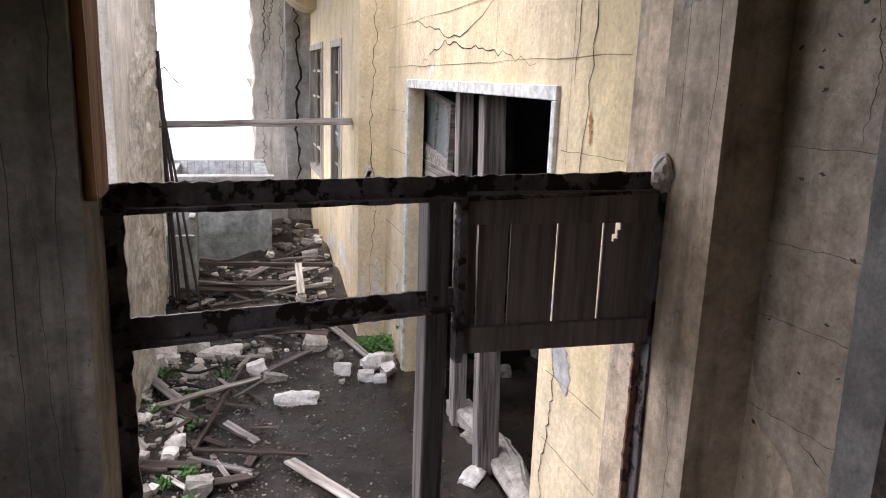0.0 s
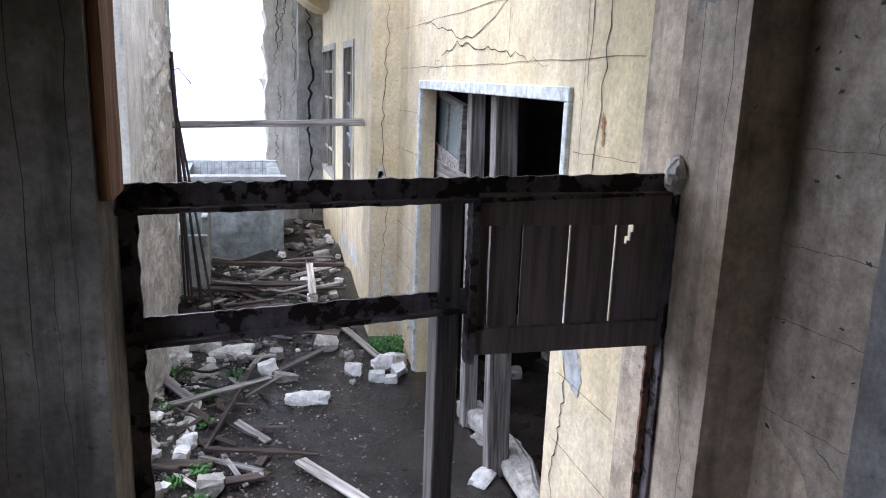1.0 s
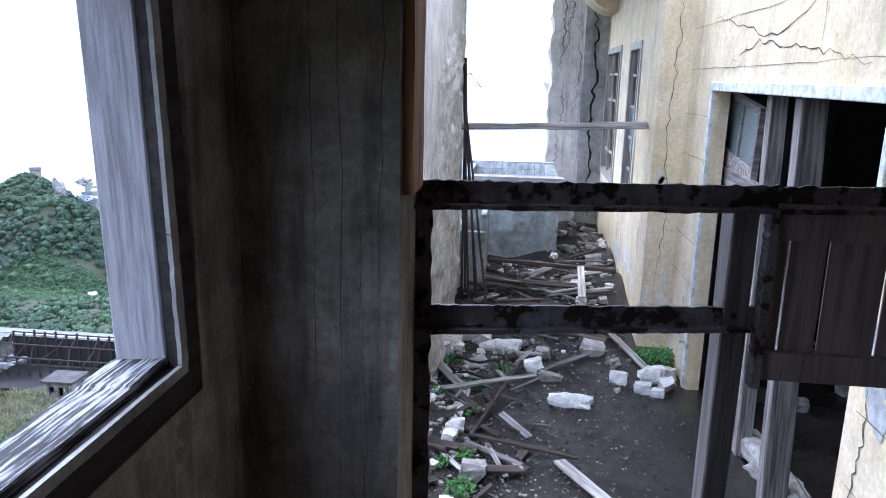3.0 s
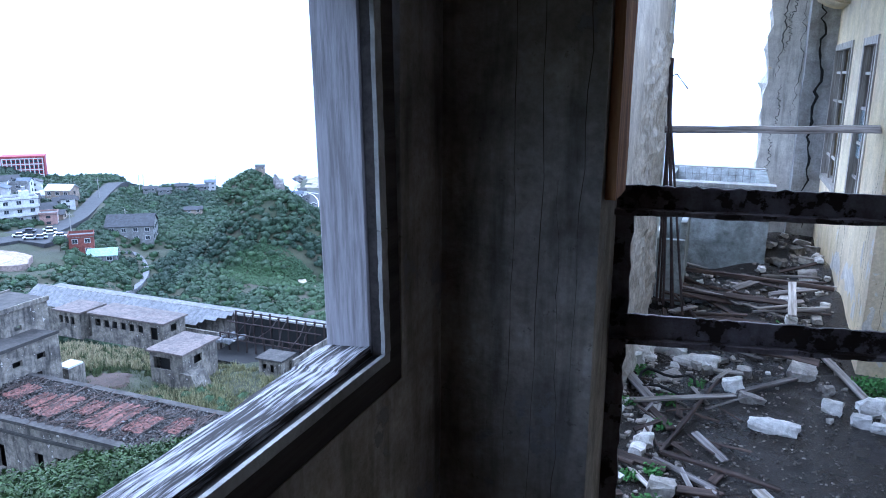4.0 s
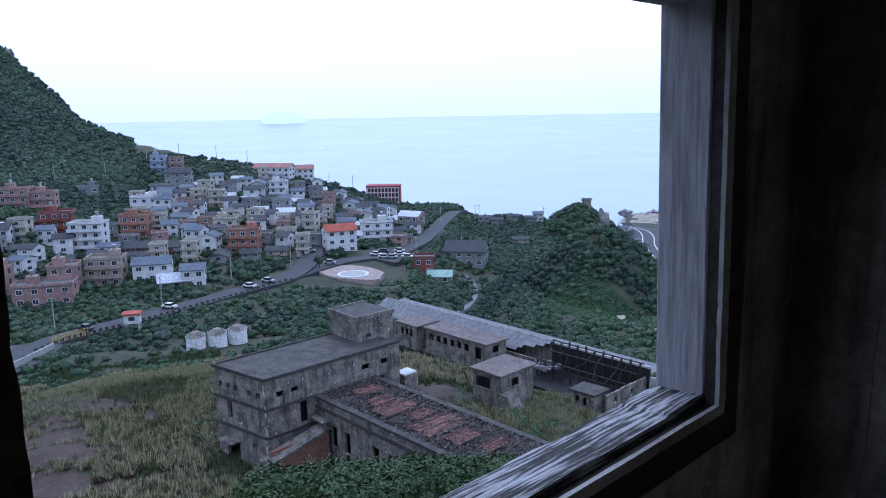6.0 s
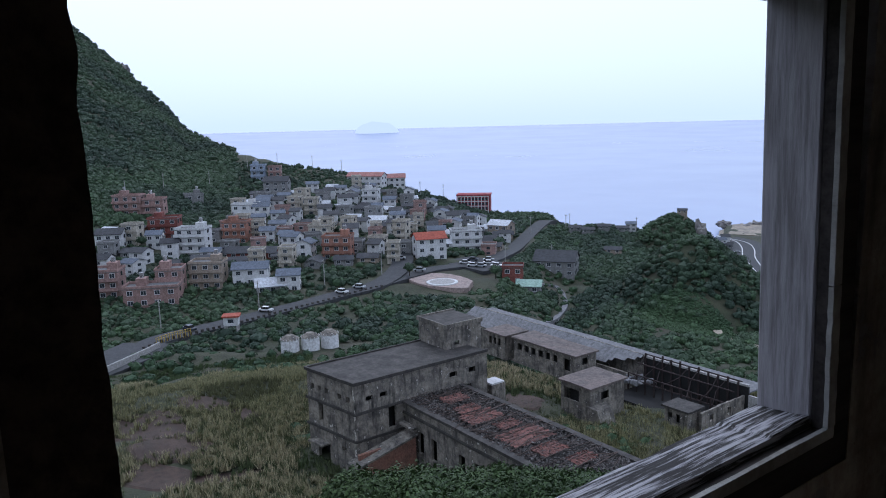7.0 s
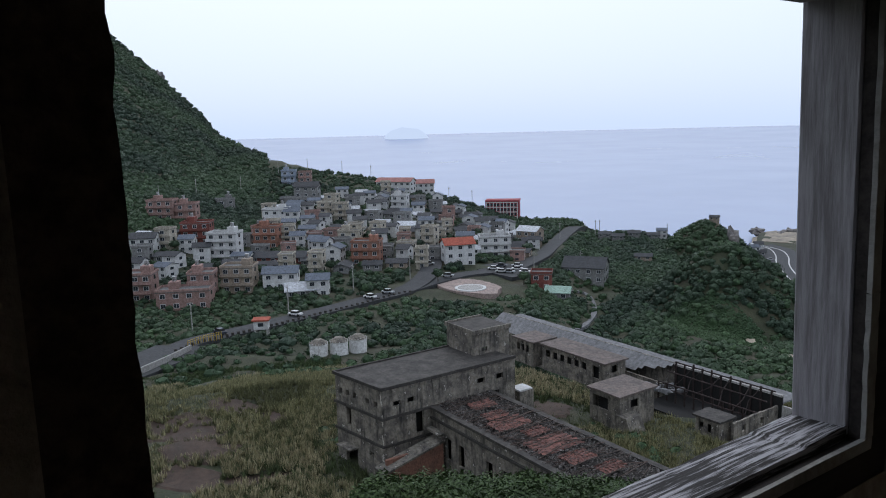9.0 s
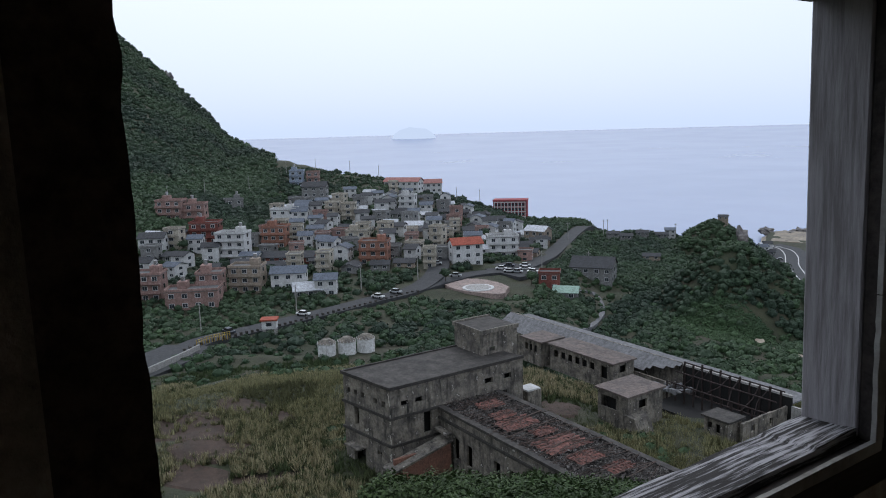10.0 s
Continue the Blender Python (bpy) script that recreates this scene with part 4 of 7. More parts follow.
part("wall", boxed(A0, A1, B1 - .35, B1, -39, AZ0), M_BLOCKWALL, ann)
part("wall", boxed(A1 - .35, A1, B0 + .35, B1 - .35, -39, AZ0), M_BLOCKWALL, ann)
# solid black filling stands for the shade inside the hall
part("inside", boxed(A0 + .5, A1 - 1, B0 + 1.2, B1 - 1, -39, AZ0 - 1.0), M_BLACK, ann)
bm = bmesh.new(); box(bm, A0, A1 + .2, B0 - .25, B0 - .003, AZ0 - 1.2, AZ0 - .95); box(bm, A0, A1 + .25, B0 - .3, B0 + .5, AZ0, AZ0 + .3)
part("ledge", roughen(bm, 0.05, 0.9, 8), M_FLATROOF, ann)
bm = bmesh.new(); box(bm, A0, A1 + .25, B1 - .5, B1 + .25, AZ0, AZ0 + .3); part("coping", roughen(bm, 0.05, 0.9, 8), M_FLATROOF, ann)
bm = bmesh.new()
n1, n2 = 90, 34
gv = [[bm.verts.new((A0 + (A1 - A0) * i / n1, B0 + .4 + (B1 - B0 - .8) * j / n2, AZ0 - 0.05 + 0.30 * noise.noise(Vector((i * .22, j * .22, 0))) + 0.25 * noise.noise(Vector((i * .9, j * .9, 4))))) for j in range(n2 + 1)] for i in range(n1 + 1)]
for i in range(n1):
    for j in range(n2):
        bm.faces.new((gv[i][j], gv[i + 1][j], gv[i + 1][j + 1], gv[i][j + 1]))
part("debris_bed", bm, M_DEBRIS, ann, "bed of grey and rust-coloured debris")
for i, (x, y, w, d) in enumerate(((-66.2, 50.4, 2.1, 3.2), (-62.8, 49.6, 1.9, 3.0), (-60.0, 49.4, 2.8, 4.6), (-56.6, 50.2, 1.8, 2.8), (-53.2, 49.6, 3.6, 5.4), (-49.4, 49.4, 2.3, 3.4), (-46.0, 50.4, 1.8, 3.0))):
    bm = bmesh.new()
    gv = [[bm.verts.new((x + (a / 14 - .5) * w + .35 * noise.noise(Vector((b * .7, i, 0))), y + (b / 22 - .5) * d + .5 * noise.noise(Vector((a * .6, i, 3))), AZ0 + .34 + .09 * math.sin(a * 2.2) + .10 * noise.noise(Vector((a * .5, b * .5, i))))) for b in range(23)] for a in range(15)]
    for a in range(14):
        for b in range(22):
            bm.faces.new((gv[a][b], gv[a + 1][b], gv[a + 1][b + 1], gv[a][b + 1]))
    part("tile_patch", bm, M_REDTILE, ann, "surviving red roof tiles")
for i in range(26):
    x = A0 + 1 + i * 1.06
    bm = rod(bmesh.new(), [(x, B0 + .3, AZ0 + .35), (x + rng.uniform(-.8, .8), (B0 + B1) / 2, AZ0 + rng.uniform(.3, .6)), (x + rng.uniform(-1.2, 1.2), B1 - .4, AZ0 + .4)], rng.uniform(.025, .05), 5)
    part("roof_batten", bm, M_WOODDARK, ann)
for i in range(110):
    x, y = rng.uniform(A0 + 1, A1 - 2), rng.uniform(B0 + .6, B1 - 1)
    bm = rod(bmesh.new(), [(x, y, AZ0 + .35), (x + rng.uniform(-2, 2), y + rng.uniform(-2, 2), AZ0 + rng.uniform(.3, .7))], rng.uniform(.02, .045), 5)
    part("roof_batten", bm, M_WOODDARK, ann)
bm = bmesh.new()
for i in range(11000):
    c = Vector((rng.uniform(A0 + .4, A1 - .5), rng.uniform(B0 + .5, B1 - .5), AZ0 + rng.uniform(.1, .35)))
    u = Vector((rng.gauss(0, 1), rng.gauss(0, 1), rng.gauss(0, .4))).normalized() * rng.uniform(.05, .22)
    w = u.orthogonal().normalized() * rng.uniform(.03, .12)
    bm.faces.new([bm.verts.new(c + q) for q in (u, w, -u, -w)])
tagged(part("debris", bm, M_DEBRISBITS, ann, "broken tiles and laths"), kind="stuff")
part("brick_ramp_wall", boxed(-67.9, -67.5, 38.0, 44.5, -39, -34.0), M_BRICK, ann)
bm = boxed(-68.6, -66.4, 37.0, 45.2, -33.3, -33.05)
for v in bm.verts:
    v.co.z += (v.co.y - 45.2) * 0.22
part("ramp_roof", bm, M_BLOCKWALL, ann, "sloping slab over the brick stair")
bm = boxed(-66.9, -66.6, 38.5, 45.0, -39, -33.4)
for v in bm.verts:
    if v.co.z > -36:
        v.co.z += (v.co.y - 45.2) * 0.22
part("brick_ramp_wall", bm, M_BRICK, ann)
part("porch", boxed(-68.9, -66.2, 44.2, 45.0, -32.4, -32.15), M_BLOCKWALL, ann)


def hutch(label, x0, x1, y0, y1, zr, roof, openings_s=(), openings_e=(), base=-39.5):
    h = thing("outbuilding", label, "building", group="small ruined outbuildings")
    part("wall", wall_with_holes(bmesh.new(), "y", y0, y0 + .25, x0, x1, base, zr, openings_s), M_BLOCKWALL, h)
    part("wall", wall_with_holes(bmesh.new(), "x", x1 - .25, x1, y0 + .25, y1, base, zr, openings_e), M_BLOCKWALL, h)
    part("wall", boxed(x0, x0 + .25, y0 + .25, y1, base, zr), M_BLOCKWALL, h)
    part("wall", boxed(x0 + .25, x1 - .25, y1 - .25, y1, base, zr), M_BLOCKWALL, h)
    # black block gives the openings their inner shade by colour
    part("inside", boxed(x0 + .9, x1 - .9, y0 + .9, y1 - .6, base, zr - .1), M_BLACK, h)
    part("roof", roughen(boxed(x0 - .35, x1 + .35, y0 - .35, y1 + .35, zr, zr + .28), .05, .8, 6), roof, h)


hutch("small flat-roofed ruin with a wide dark opening", -70.6, -65.1, 72.8, 79.8, -34.2, M_PINKROOF, [(-70.0, -67.2, -36.6, -34.9)], [(75.0, 76.6, -36.2, -35.0)])
hutch("long low ruin with a pinkish roof", -92.5, -78.0, 83.6, 88.4, -35.1, M_PINKROOF, [(-91.6 + i * 1.7, -90.5 + i * 1.7, -37.0, -35.8) for i in range(6)] + [(-80.6, -79.2, -37.8, -35.8)], [(85.2, 86.6, -36.8, -35.6)])
hutch("small flat-roofed ruin beside the works tower", -99.4, -94.2, 83.0, 88.0, -35.2, M_PINKROOF, [(-98.6 + i * 1.2, -97.8 + i * 1.2, -37.2, -35.9) for i in range(3)])
hutch("low concrete shed at the ruin's corner", -58.6, -55.0, 80.4, 83.4, -36.4, M_FLATROOF, [(-58.0, -57.4, -37.8, -37.0), (-56.8, -56.2, -38.2, -37.0)])
part_b = thing("buttress", "sloping masonry retaining wall below a ruin", "retaining wall", (-65.5, 73.0, 0))
bm = bmesh.new()
vs = box(bm, 0.0, 3.6, -0.6, 2.4, -41, -36.6)
for v in vs:
    if v.co.z > -38:
        v.co.x *= 0.55
part("wall", roughen(bm, 0.1, 1.2, 6), M_BLOCKWALL, part_b)

wh = thing("warehouse", "long warehouse with grey sheet roof, half collapsed to bare girders", "building")
bm = bmesh.new()
cols = 60
gv = []
for i in range(cols + 1):
    x = -114 + (114 - 71.5) * i / cols
    gv.append([bm.verts.new((x + (0.6 * noise.noise(Vector((i, j, 0))) if i == cols else 0), 92.2 - j * 0.64, -34.9 - j * 0.36 + 0.03 * (i % 2))) for j in range(7)])
for i in range(cols):
    for j in range(6):
        if i > cols - 14 and j > 6.2 - (i - cols + 14) * 0.42 + 1.6 * noise.noise(Vector((i * .8, j * .3, 9))):
            continue
        bm.faces.new((gv[i][j], gv[i + 1][j], gv[i + 1][j + 1], gv[i][j + 1]))
part("roof", bm, M_GREYSHEET, wh)
part("roof", boxed(-114, -53.5, 92.25, 97.0, -36.2, -36.0), M_GREYSHEET, wh)
part("wall", boxed(-114, -71, 88.7, 89.0, -42, -37.2), M_BLOCKWALL, wh)
part("ridge_wall", boxed(-71.4, -53.5, 92.24, 92.5, -41, -35.2), M_BLACK, wh, "black inner wall of the collapsed hall"); part("ridge_cap", roughen(boxed(-71.4, -53.5, 92.1, 92.6, -35.19, -34.9), .05, .9, 6), M_CONC, wh)
part("ridge_wall", boxed(-114, -71.41, 92.21, 92.5, -41, -34.85), M_BLOCKWALL, wh, "pale wall top along the ridge")
# floor coloured black for the shade under the fallen roof
part("floor", boxed(-71, -54, 84, 92, -40.2, -39.4), M_BLACK, wh)
for i in range(11):
    x = -71 + i * 1.6
    part("girder_post", boxed(x - .12, x + .12, 92.0, 92.2, -39.4, -34.4 + rng.uniform(-.4, .3)), M_STEELRED, wh)
    if i % 3 != 1:
        part("rafter", rod(bmesh.new(), [(x, 92.1, -34.6), (x + rng.uniform(-.8, .8), 90.2, -35.9 - rng.uniform(0, .5)), (x + rng.uniform(-2.4, 2.4), 88.0 + rng.uniform(-.6, .8), -37.2 - rng.uniform(0, 2.0))], rng.uniform(.05, .1), 5), M_STEELRED, wh)
    part("girder_post", boxed(x - .1, x + .1, 87.9, 88.1, -39.4, -36.6), M_STEELRED, wh)
for z, y in ((-34.6, 92.1), (-35.6, 90.1), (-36.7, 88.0), (-37.6, 88.0)):
    part("purlin", rod(bmesh.new(), [(-71, y, z), (-54.4, y, z)], .11, 5), M_STEELRED, wh)
for i in range(14):
    x, y = rng.uniform(-74, -68), rng.uniform(86, 90)
    part("fallen_sheet", boxed(x, x + rng.uniform(.5, 1.3), y, y + rng.uniform(.5, 1.2), -38.2 + rng.uniform(0, .6), -38.1 + .65, wear=.25), M_GREYSHEET, wh)
bm = wall_with_holes(bmesh.new(), "x", -54.3, -54.0, 82.0, 92.2, -40.5, -36.5, [(84 + i * 2.0, 84.8 + i * 2.0, -38.2, -37.2) for i in (0, 2)])
part("wall", roughen(bm, .12, 1.0, 6), M_BLOCKWALL, wh, "broken pale end wall")
part("wall", boxed(-54, -48, 92.25, 92.6, -41, -36.4), M_CONC, wh)


# ---- vegetation ----
def crown_template(n, leaf_size, seed, squash=0.85, core=True):
    g = np.random.default_rng(seed)
    d = g.normal(size=(n, 3)); d /= np.linalg.norm(d, axis=1, keepdims=True)
    d[:, 2] = np.abs(d[:, 2]) * 1.15 - 0.25
    lump = 0.78 + 0.22 * np.sin(d[:, :1] * 5 + seed) * np.cos(d[:, 1:2] * 4 + d[:, 2:] * 3) + g.uniform(-.12, .14, (n, 1))
    c = d * lump * (1, 1, squash)
    u = g.normal(size=(n, 3)); u -= d * (u * d).sum(1, keepdims=True) * 0.75; u /= np.linalg.norm(u, axis=1, keepdims=True)
    w = np.cross(d, u) + g.normal(size=(n, 3)) * .3; w /= np.linalg.norm(w, axis=1, keepdims=True)
    s = leaf_size * g.uniform(.6, 1.4, (n, 1))
    V = np.stack([c + u * s, c - u * s * .5 + w * s * .8, c - u * s * .5 - w * s * .8], 1).reshape(-1, 3)
    Fc = np.arange(3 * n).reshape(n, 3)
    if core:
        bm = bmesh.new(); bmesh.ops.create_icosphere(bm, subdivisions=1, radius=.80)
        cv = np.array([v.co for v in bm.verts]) * (1, 1, squash); cf = np.array([[v.index for v in f.verts] for f in bm.faces]); bm.free()
        cv += g.uniform(-.1, .1, cv.shape)
        Fc = np.vstack([Fc, cf + len(V)]); V = np.vstack([V, cv])
    return V, Fc


def scatter(name, spots, templates, material, label, category, seed=0):
    """Joins copies of crown shapes: spots are rows of x, y, z, radius."""
    g = np.random.default_rng(seed)
    allv, allf, base = [], [], 0
    spots = np.asarray(spots)
    for k, (V, Fc) in enumerate(templates):
        mine = spots[k::len(templates)]
        if not len(mine):
            continue
        a = g.uniform(0, math.tau, len(mine))
        ca, sa_ = np.cos(a)[:, None], np.sin(a)[:, None]
        sq = g.uniform(.75, 1.15, (len(mine), 1))
        vx = V[None, :, 0] * ca - V[None, :, 1] * sa_
        vy = V[None, :, 0] * sa_ + V[None, :, 1] * ca
        vz = np.broadcast_to(V[None, :, 2], vx.shape) * sq
        P = np.stack([vx, vy, vz], -1) * mine[:, None, 3:4] + mine[:, None, :3]
        ff = Fc[None] + (np.arange(len(mine)) * len(V))[:, None, None] + base
        allv.append(P.reshape(-1, 3)); allf.append(ff.reshape(-1, Fc.shape[1])); base += P.shape[0] * P.shape[1]
    return tagged(new(name, array_mesh(name, np.vstack(allv), np.vstack(allf), material)), label, category, kind="stuff")


vg = np.random.default_rng(5)


def sprinkle(n, a0, a1, r0, r1, keep, rad, sink=0.25):
    """Spots by bearing and distance, kept where keep(az, r, x, y) holds."""
    a, r = vg.uniform(a0, a1, n), np.sqrt(vg.uniform(r0 ** 2, r1 ** 2, n))
    x, y = -r * np.sin(np.radians(a)), r * np.cos(np.radians(a))
    ok = keep(a, r, x, y)
    a, r, x, y = a[ok], r[ok], x[ok], y[ok]
    size = vg.uniform(*rad, len(x))
    z = ground(x, y) + size * sink
    good = z > SEA + 3
    return np.stack([x, y, z, size], -1)[good]


LANE = np.array([polar(a, q) for (a0, r0), (a1, r1) in zip([(46.5, 252), (44.6, 262), (43.9, 245), (44.7, 223), (46, 208)], [(44.6, 262), (43.9, 245), (44.7, 223), (46, 208), (47.5, 200)]) for a, q in zip(np.linspace(a0, a1, 9), np.linspace(r0, r1, 9))])
HX = np.array([polar(a, q) for a, q in placed])
ROADS = np.array([polar(a, q) for pts in (MAIN, [(58.8, 236), (54.6, 256), (50.7, 272), (48.5, 300), (47.2, 335), (45.6, 385)], COAST)
                  for (a0, r0), (a1, r1) in zip(pts, pts[1:]) for a, q in zip(np.linspace(a0, a1, 7), np.linspace(r0, r1, 7))])


def clear(x, y, pts, gap):
    d = np.full(len(x), 1e9)
    for p in pts:
        d = np.minimum(d, np.hypot(x - p[0], y - p[1]))
    return d > gap


def mound(a, r):
    """The open, low-grown flank of the near hill."""
    return np.hypot((a - 34.8 - (r - 236) * .12) / 3.6, (r - 237) / 13) < 1


def wooded(a, r, x, y):
    rc = np.interp(a, AZ, RC)
    ok = (r > 135) & (r < rc + 25) & clear(x, y, HX, 4.6) & clear(x, y, ROADS, 6.5) & clear(x, y, LANE, 2.6)
    ok &= np.hypot(x - px, y - py) > 19
    ok &= np.hypot(x - lx, y - ly) > 16
    village = (a > 48) & (a < 79) & (r > 245) & (r < np.interp(a, [48, 57, 66, 70, 79], [380, 445, 410, 345, 340]))
    ok &= ~village | (vg.random(len(a)) < 0.75)
    ok &= ~((a < 33.2) & (r > 405))
    ok &= np.hypot((a - 35.2) / 2.6, (r - 232) / 9) > 1
    ok &= np.hypot((a - 32.2) / 1.6, (r - 238) / 13) > .55 + .5 * vg.random(len(a))
    ok &= ~(mound(a, r) & (vg.random(len(a)) < .85))
    glade = (np.sin(x * .045 + 1) * np.cos(y * .05) > .55) & (a < 46) & (r < 290)
    ok &= ~glade
    ok &= ~((a > 60) & (r < 172))
    ok &= ~((r > 160) & (r < 200) & (a > 60) & (vg.random(len(a)) < 0.45))
    return ok


CROWNS = [crown_template(78, .20, s) for s in range(6)]
forest = np.vstack([sprinkle(19000, 24, 84, 135, 480, wooded, (0.6, 1.9)), sprinkle(900, 24, 84, 180, 480, wooded, (2.0, 3.4), 0.1), sprinkle(9500, 69, 86, 330, 740, wooded, (1.2, 3.0)), sprinkle(6000, 27, 48, 225, 440, wooded, (0.8, 2.4))])
scatter("forest", forest, CROWNS, M_FOREST, "dense dark green hillside woods", "woods", 1)
brush = np.vstack([sprinkle(3600, 24, 86, 128, 420, lambda a, r, x, y: clear(x, y, ROADS, 6.5) & clear(x, y, HX, 6) & (np.hypot(x - px, y - py) > 18) & (np.hypot(x - lx, y - ly) > 15)  & ~((a > 60) & (r < 138)) & (r < np.interp(a, AZ, RC)), (0.8, 2.0))])
brush = np.vstack([brush, sprinkle(9000, 31, 41, 220, 255, lambda a, r, x, y: mound(a, r), (0.35, 0.8))])
scatter("brush", brush, CROWNS, M_BRUSH, "bright green brush and creepers", "brush", 2)
# bushes on the slope right below the window
NEAR = [crown_template(950, .052, 20 + s, core=False) for s in range(4)]


def off_works(x, y, m=1.0):
    inside = ((x > X0 - m) & (x < X1 + m) & (y > Y0 - m) & (y < Y1 + 4)) | ((x > A0 - 2) & (x < A1 + m) & (y > B0 - m) & (y < B1 + m))
    inside |= ((x > -71.5) & (x < -64) & (y > 72) & (y < 81)) | ((x > -115) & (x < -53) & (y > 82) & (y < 98)) | ((x > -59.5) & (x < -53) & (y > 79.5) & (y < 84))
    return ~inside


slope = sprinkle(1250, 26, 70, 26, 60, lambda a, r, x, y: off_works(x, y, 1.6) & ((y < 44.2) | (x > -40)) & ~((a > 63) & (vg.random(len(a)) < .7)), (0.9, 2.0), 0.1)
scatter("bushes", slope, NEAR, leaf("bush_leaves", (0.024, 0.046, 0.013), (0.042, 0.066, 0.020)), "leafy dark green bushes on the slope", "bushes", 3)


# reeds and grass on the terrace
def tuft_template(n, seed):
    g = np.random.default_rng(seed)
    V, Fc = [], []
    for i in range(n):
        a, lean = g.uniform(0, math.tau), g.uniform(.1, .7)
        b = np.array([g.uniform(-.35, .35), g.uniform(-.35, .35), 0])
        tip = b + np.array([math.cos(a) * lean, math.sin(a) * lean, g.uniform(.6, 1.25)])
        s = np.array([-math.sin(a), math.cos(a), 0]) * .07
        k = len(V)
        V += [b + s, b - s, tip]
        Fc.append((k, k + 1, k + 2))
    return np.array(V), np.array(Fc)


TUFTS = [tuft_template(22, s) for s in range(5)]


DIRT = ((-100.5, 24.5, 9.5, 5.5, 0.5), (-104.5, 33.5, 5.5, 4.0, 0.3), (-91, 24.5, 6.0, 4.2, 0.9), (-97.5, 36.3, 4.0, 2.2, 0.2), (-76, 69, 4.2, 4.6, 0.0), (-79.5, 27.5, 6.5, 1.7, 1.2), (-84, 21, 7, 3.2, 0.5))


def in_dirt(x, y, edge=0.0):
    """How far inside a bare patch a spot lies: below one is bare."""
    q = np.full(np.shape(x), 9.0)
    for cx, cy, rx, ry, turn in DIRT:
        u = (x - cx) * math.cos(turn) + (y - cy) * math.sin(turn)
        v = (y - cy) * math.cos(turn) - (x - cx) * math.sin(turn)
        q = np.minimum(q, np.hypot(u / rx, v / ry))
    return q


def grassy(a, r, x, y):
    bare = np.sin(x * .11 + 1.3 + np.sin(y * .13)) + np.sin(y * .16 + x * .05) + .5 * np.sin(x * .31 + y * .23)
    dirt = in_dirt(x, y) < .55 + .55 * vg.random(len(x))
    return off_works(x, y, .3) & (bare > -1.7) & (~dirt | (vg.random(len(x)) < 0.07))


green = sprinkle(34000, 26, 86, 58, 160, grassy, (.4, .95), 0)
scatter("grass", green, TUFTS, leaf("terrace_grass", (0.060, 0.084, 0.033), (0.098, 0.100, 0.046)), "rough green grass on the terrace", "grass", 4)
reeds = sprinkle(26000, 26, 86, 60, 150, lambda a, r, x, y: grassy(a, r, x, y) & (np.sin(x * .19) + np.cos(y * .21 + 1) > -1.3), (.5, 1.2), 0)
scatter("reeds", reeds, TUFTS, M_REED, "pale dry silvergrass on the terrace", "reeds", 6)
vine = sprinkle(900, 28, 66, 62, 112, lambda a, r, x, y: off_works(x, y, .4) & (np.sin(x * .16 + 2) * np.cos(y * .14) > .35), (.6, 1.3), .05)
scatter("creepers", vine, CROWNS, M_BRUSH, "bright creeper mounds on the terrace", "creepers", 7)
# bare earth in the field
def land(x, y):
    r = math.hypot(x, y)
    return float(ground(x, y)) + (math.sin(x * 0.31 + 2 * math.sin(y * 0.17)) + math.cos(y * 0.27 + 1.7 * math.sin(x * 0.13))) * max(0, min(1, (r - 40) / 60)) * 0.35


for i, (cx, cy, rx, ry, turn) in enumerate(DIRT):
    bm = bmesh.new()
    rings = []
    for k in range(7):
        rings.append([])
        for j in range(36):
            a = j / 36 * math.tau
            q = k / 6 * (1 + 0.35 * noise.noise(Vector((math.cos(a) * 1.6, math.sin(a) * 1.6, i))) + 0.12 * noise.noise(Vector((math.cos(a) * 7, math.sin(a) * 7, i))))
            u, v = rx * q * math.cos(a), ry * q * math.sin(a)
            x, y = cx + u * math.cos(turn) - v * math.sin(turn), cy + u * math.sin(turn) + v * math.cos(turn)
            rings[-1].append(bm.verts.new((x, y, land(x, y) + (0.16 if k < 6 else -0.1))))
    for r0, r1 in zip(rings, rings[1:]):
        for j in range(36):
            bm.faces.new((r0[j], r1[j], r1[(j + 1) % 36], r0[(j + 1) % 36]))
    bmesh.ops.remove_doubles(bm, verts=bm.verts[:], dist=0.001)
    solid("ground_bare", bm, M_DIRT, "patch of bare brown earth in the grass", "ground")
# single trees among the houses
TREE_V = crown_template(260, .16, 77)
tree = thing("tree", "small dark green broadleaf tree", "tree", group="trees among the houses")
bm = rod(bmesh.new(), [(0, 0, -1), (.05, 0, 1.2), (0, .1, 2.6)], .16, 7); rod(bm, [(0, .05, 1.8), (.7, .3, 3.0)], .07, 5); rod(bm, [(0, .05, 2.0), (-.6, -.3, 3.1)], .07, 5)
part("trunk", bm, M_TRUNK, tree)
cr = new("crown", array_mesh("crown", TREE_V[0] * 2.3 + np.array([0, 0, 3.6]), TREE_V[1], M_FOREST)); cr.parent = tree
spots = [(55.6, 300), (57.6, 292), (60.4, 300), (63.6, 288), (66.0, 300), (70.6, 270), (73.0, 272), (64.6, 262), (69.8, 262), (53.0, 330), (58.4, 350), (62.0, 350), (65.4, 360), (50.6, 400), (76.0, 300), (47.6, 262), (49.4, 246), (56.2, 246)]
tree.matrix_world = pose(*on_land(*spots[0]))
for i, (az, r) in enumerate(spots[1:]):
    copy_thing(tree, pose(*on_land(az, r), 0, 0, i * 47))


# ---- the room where the camera stands ----
FLOOR_Z, CEIL = 0.60, 3.05
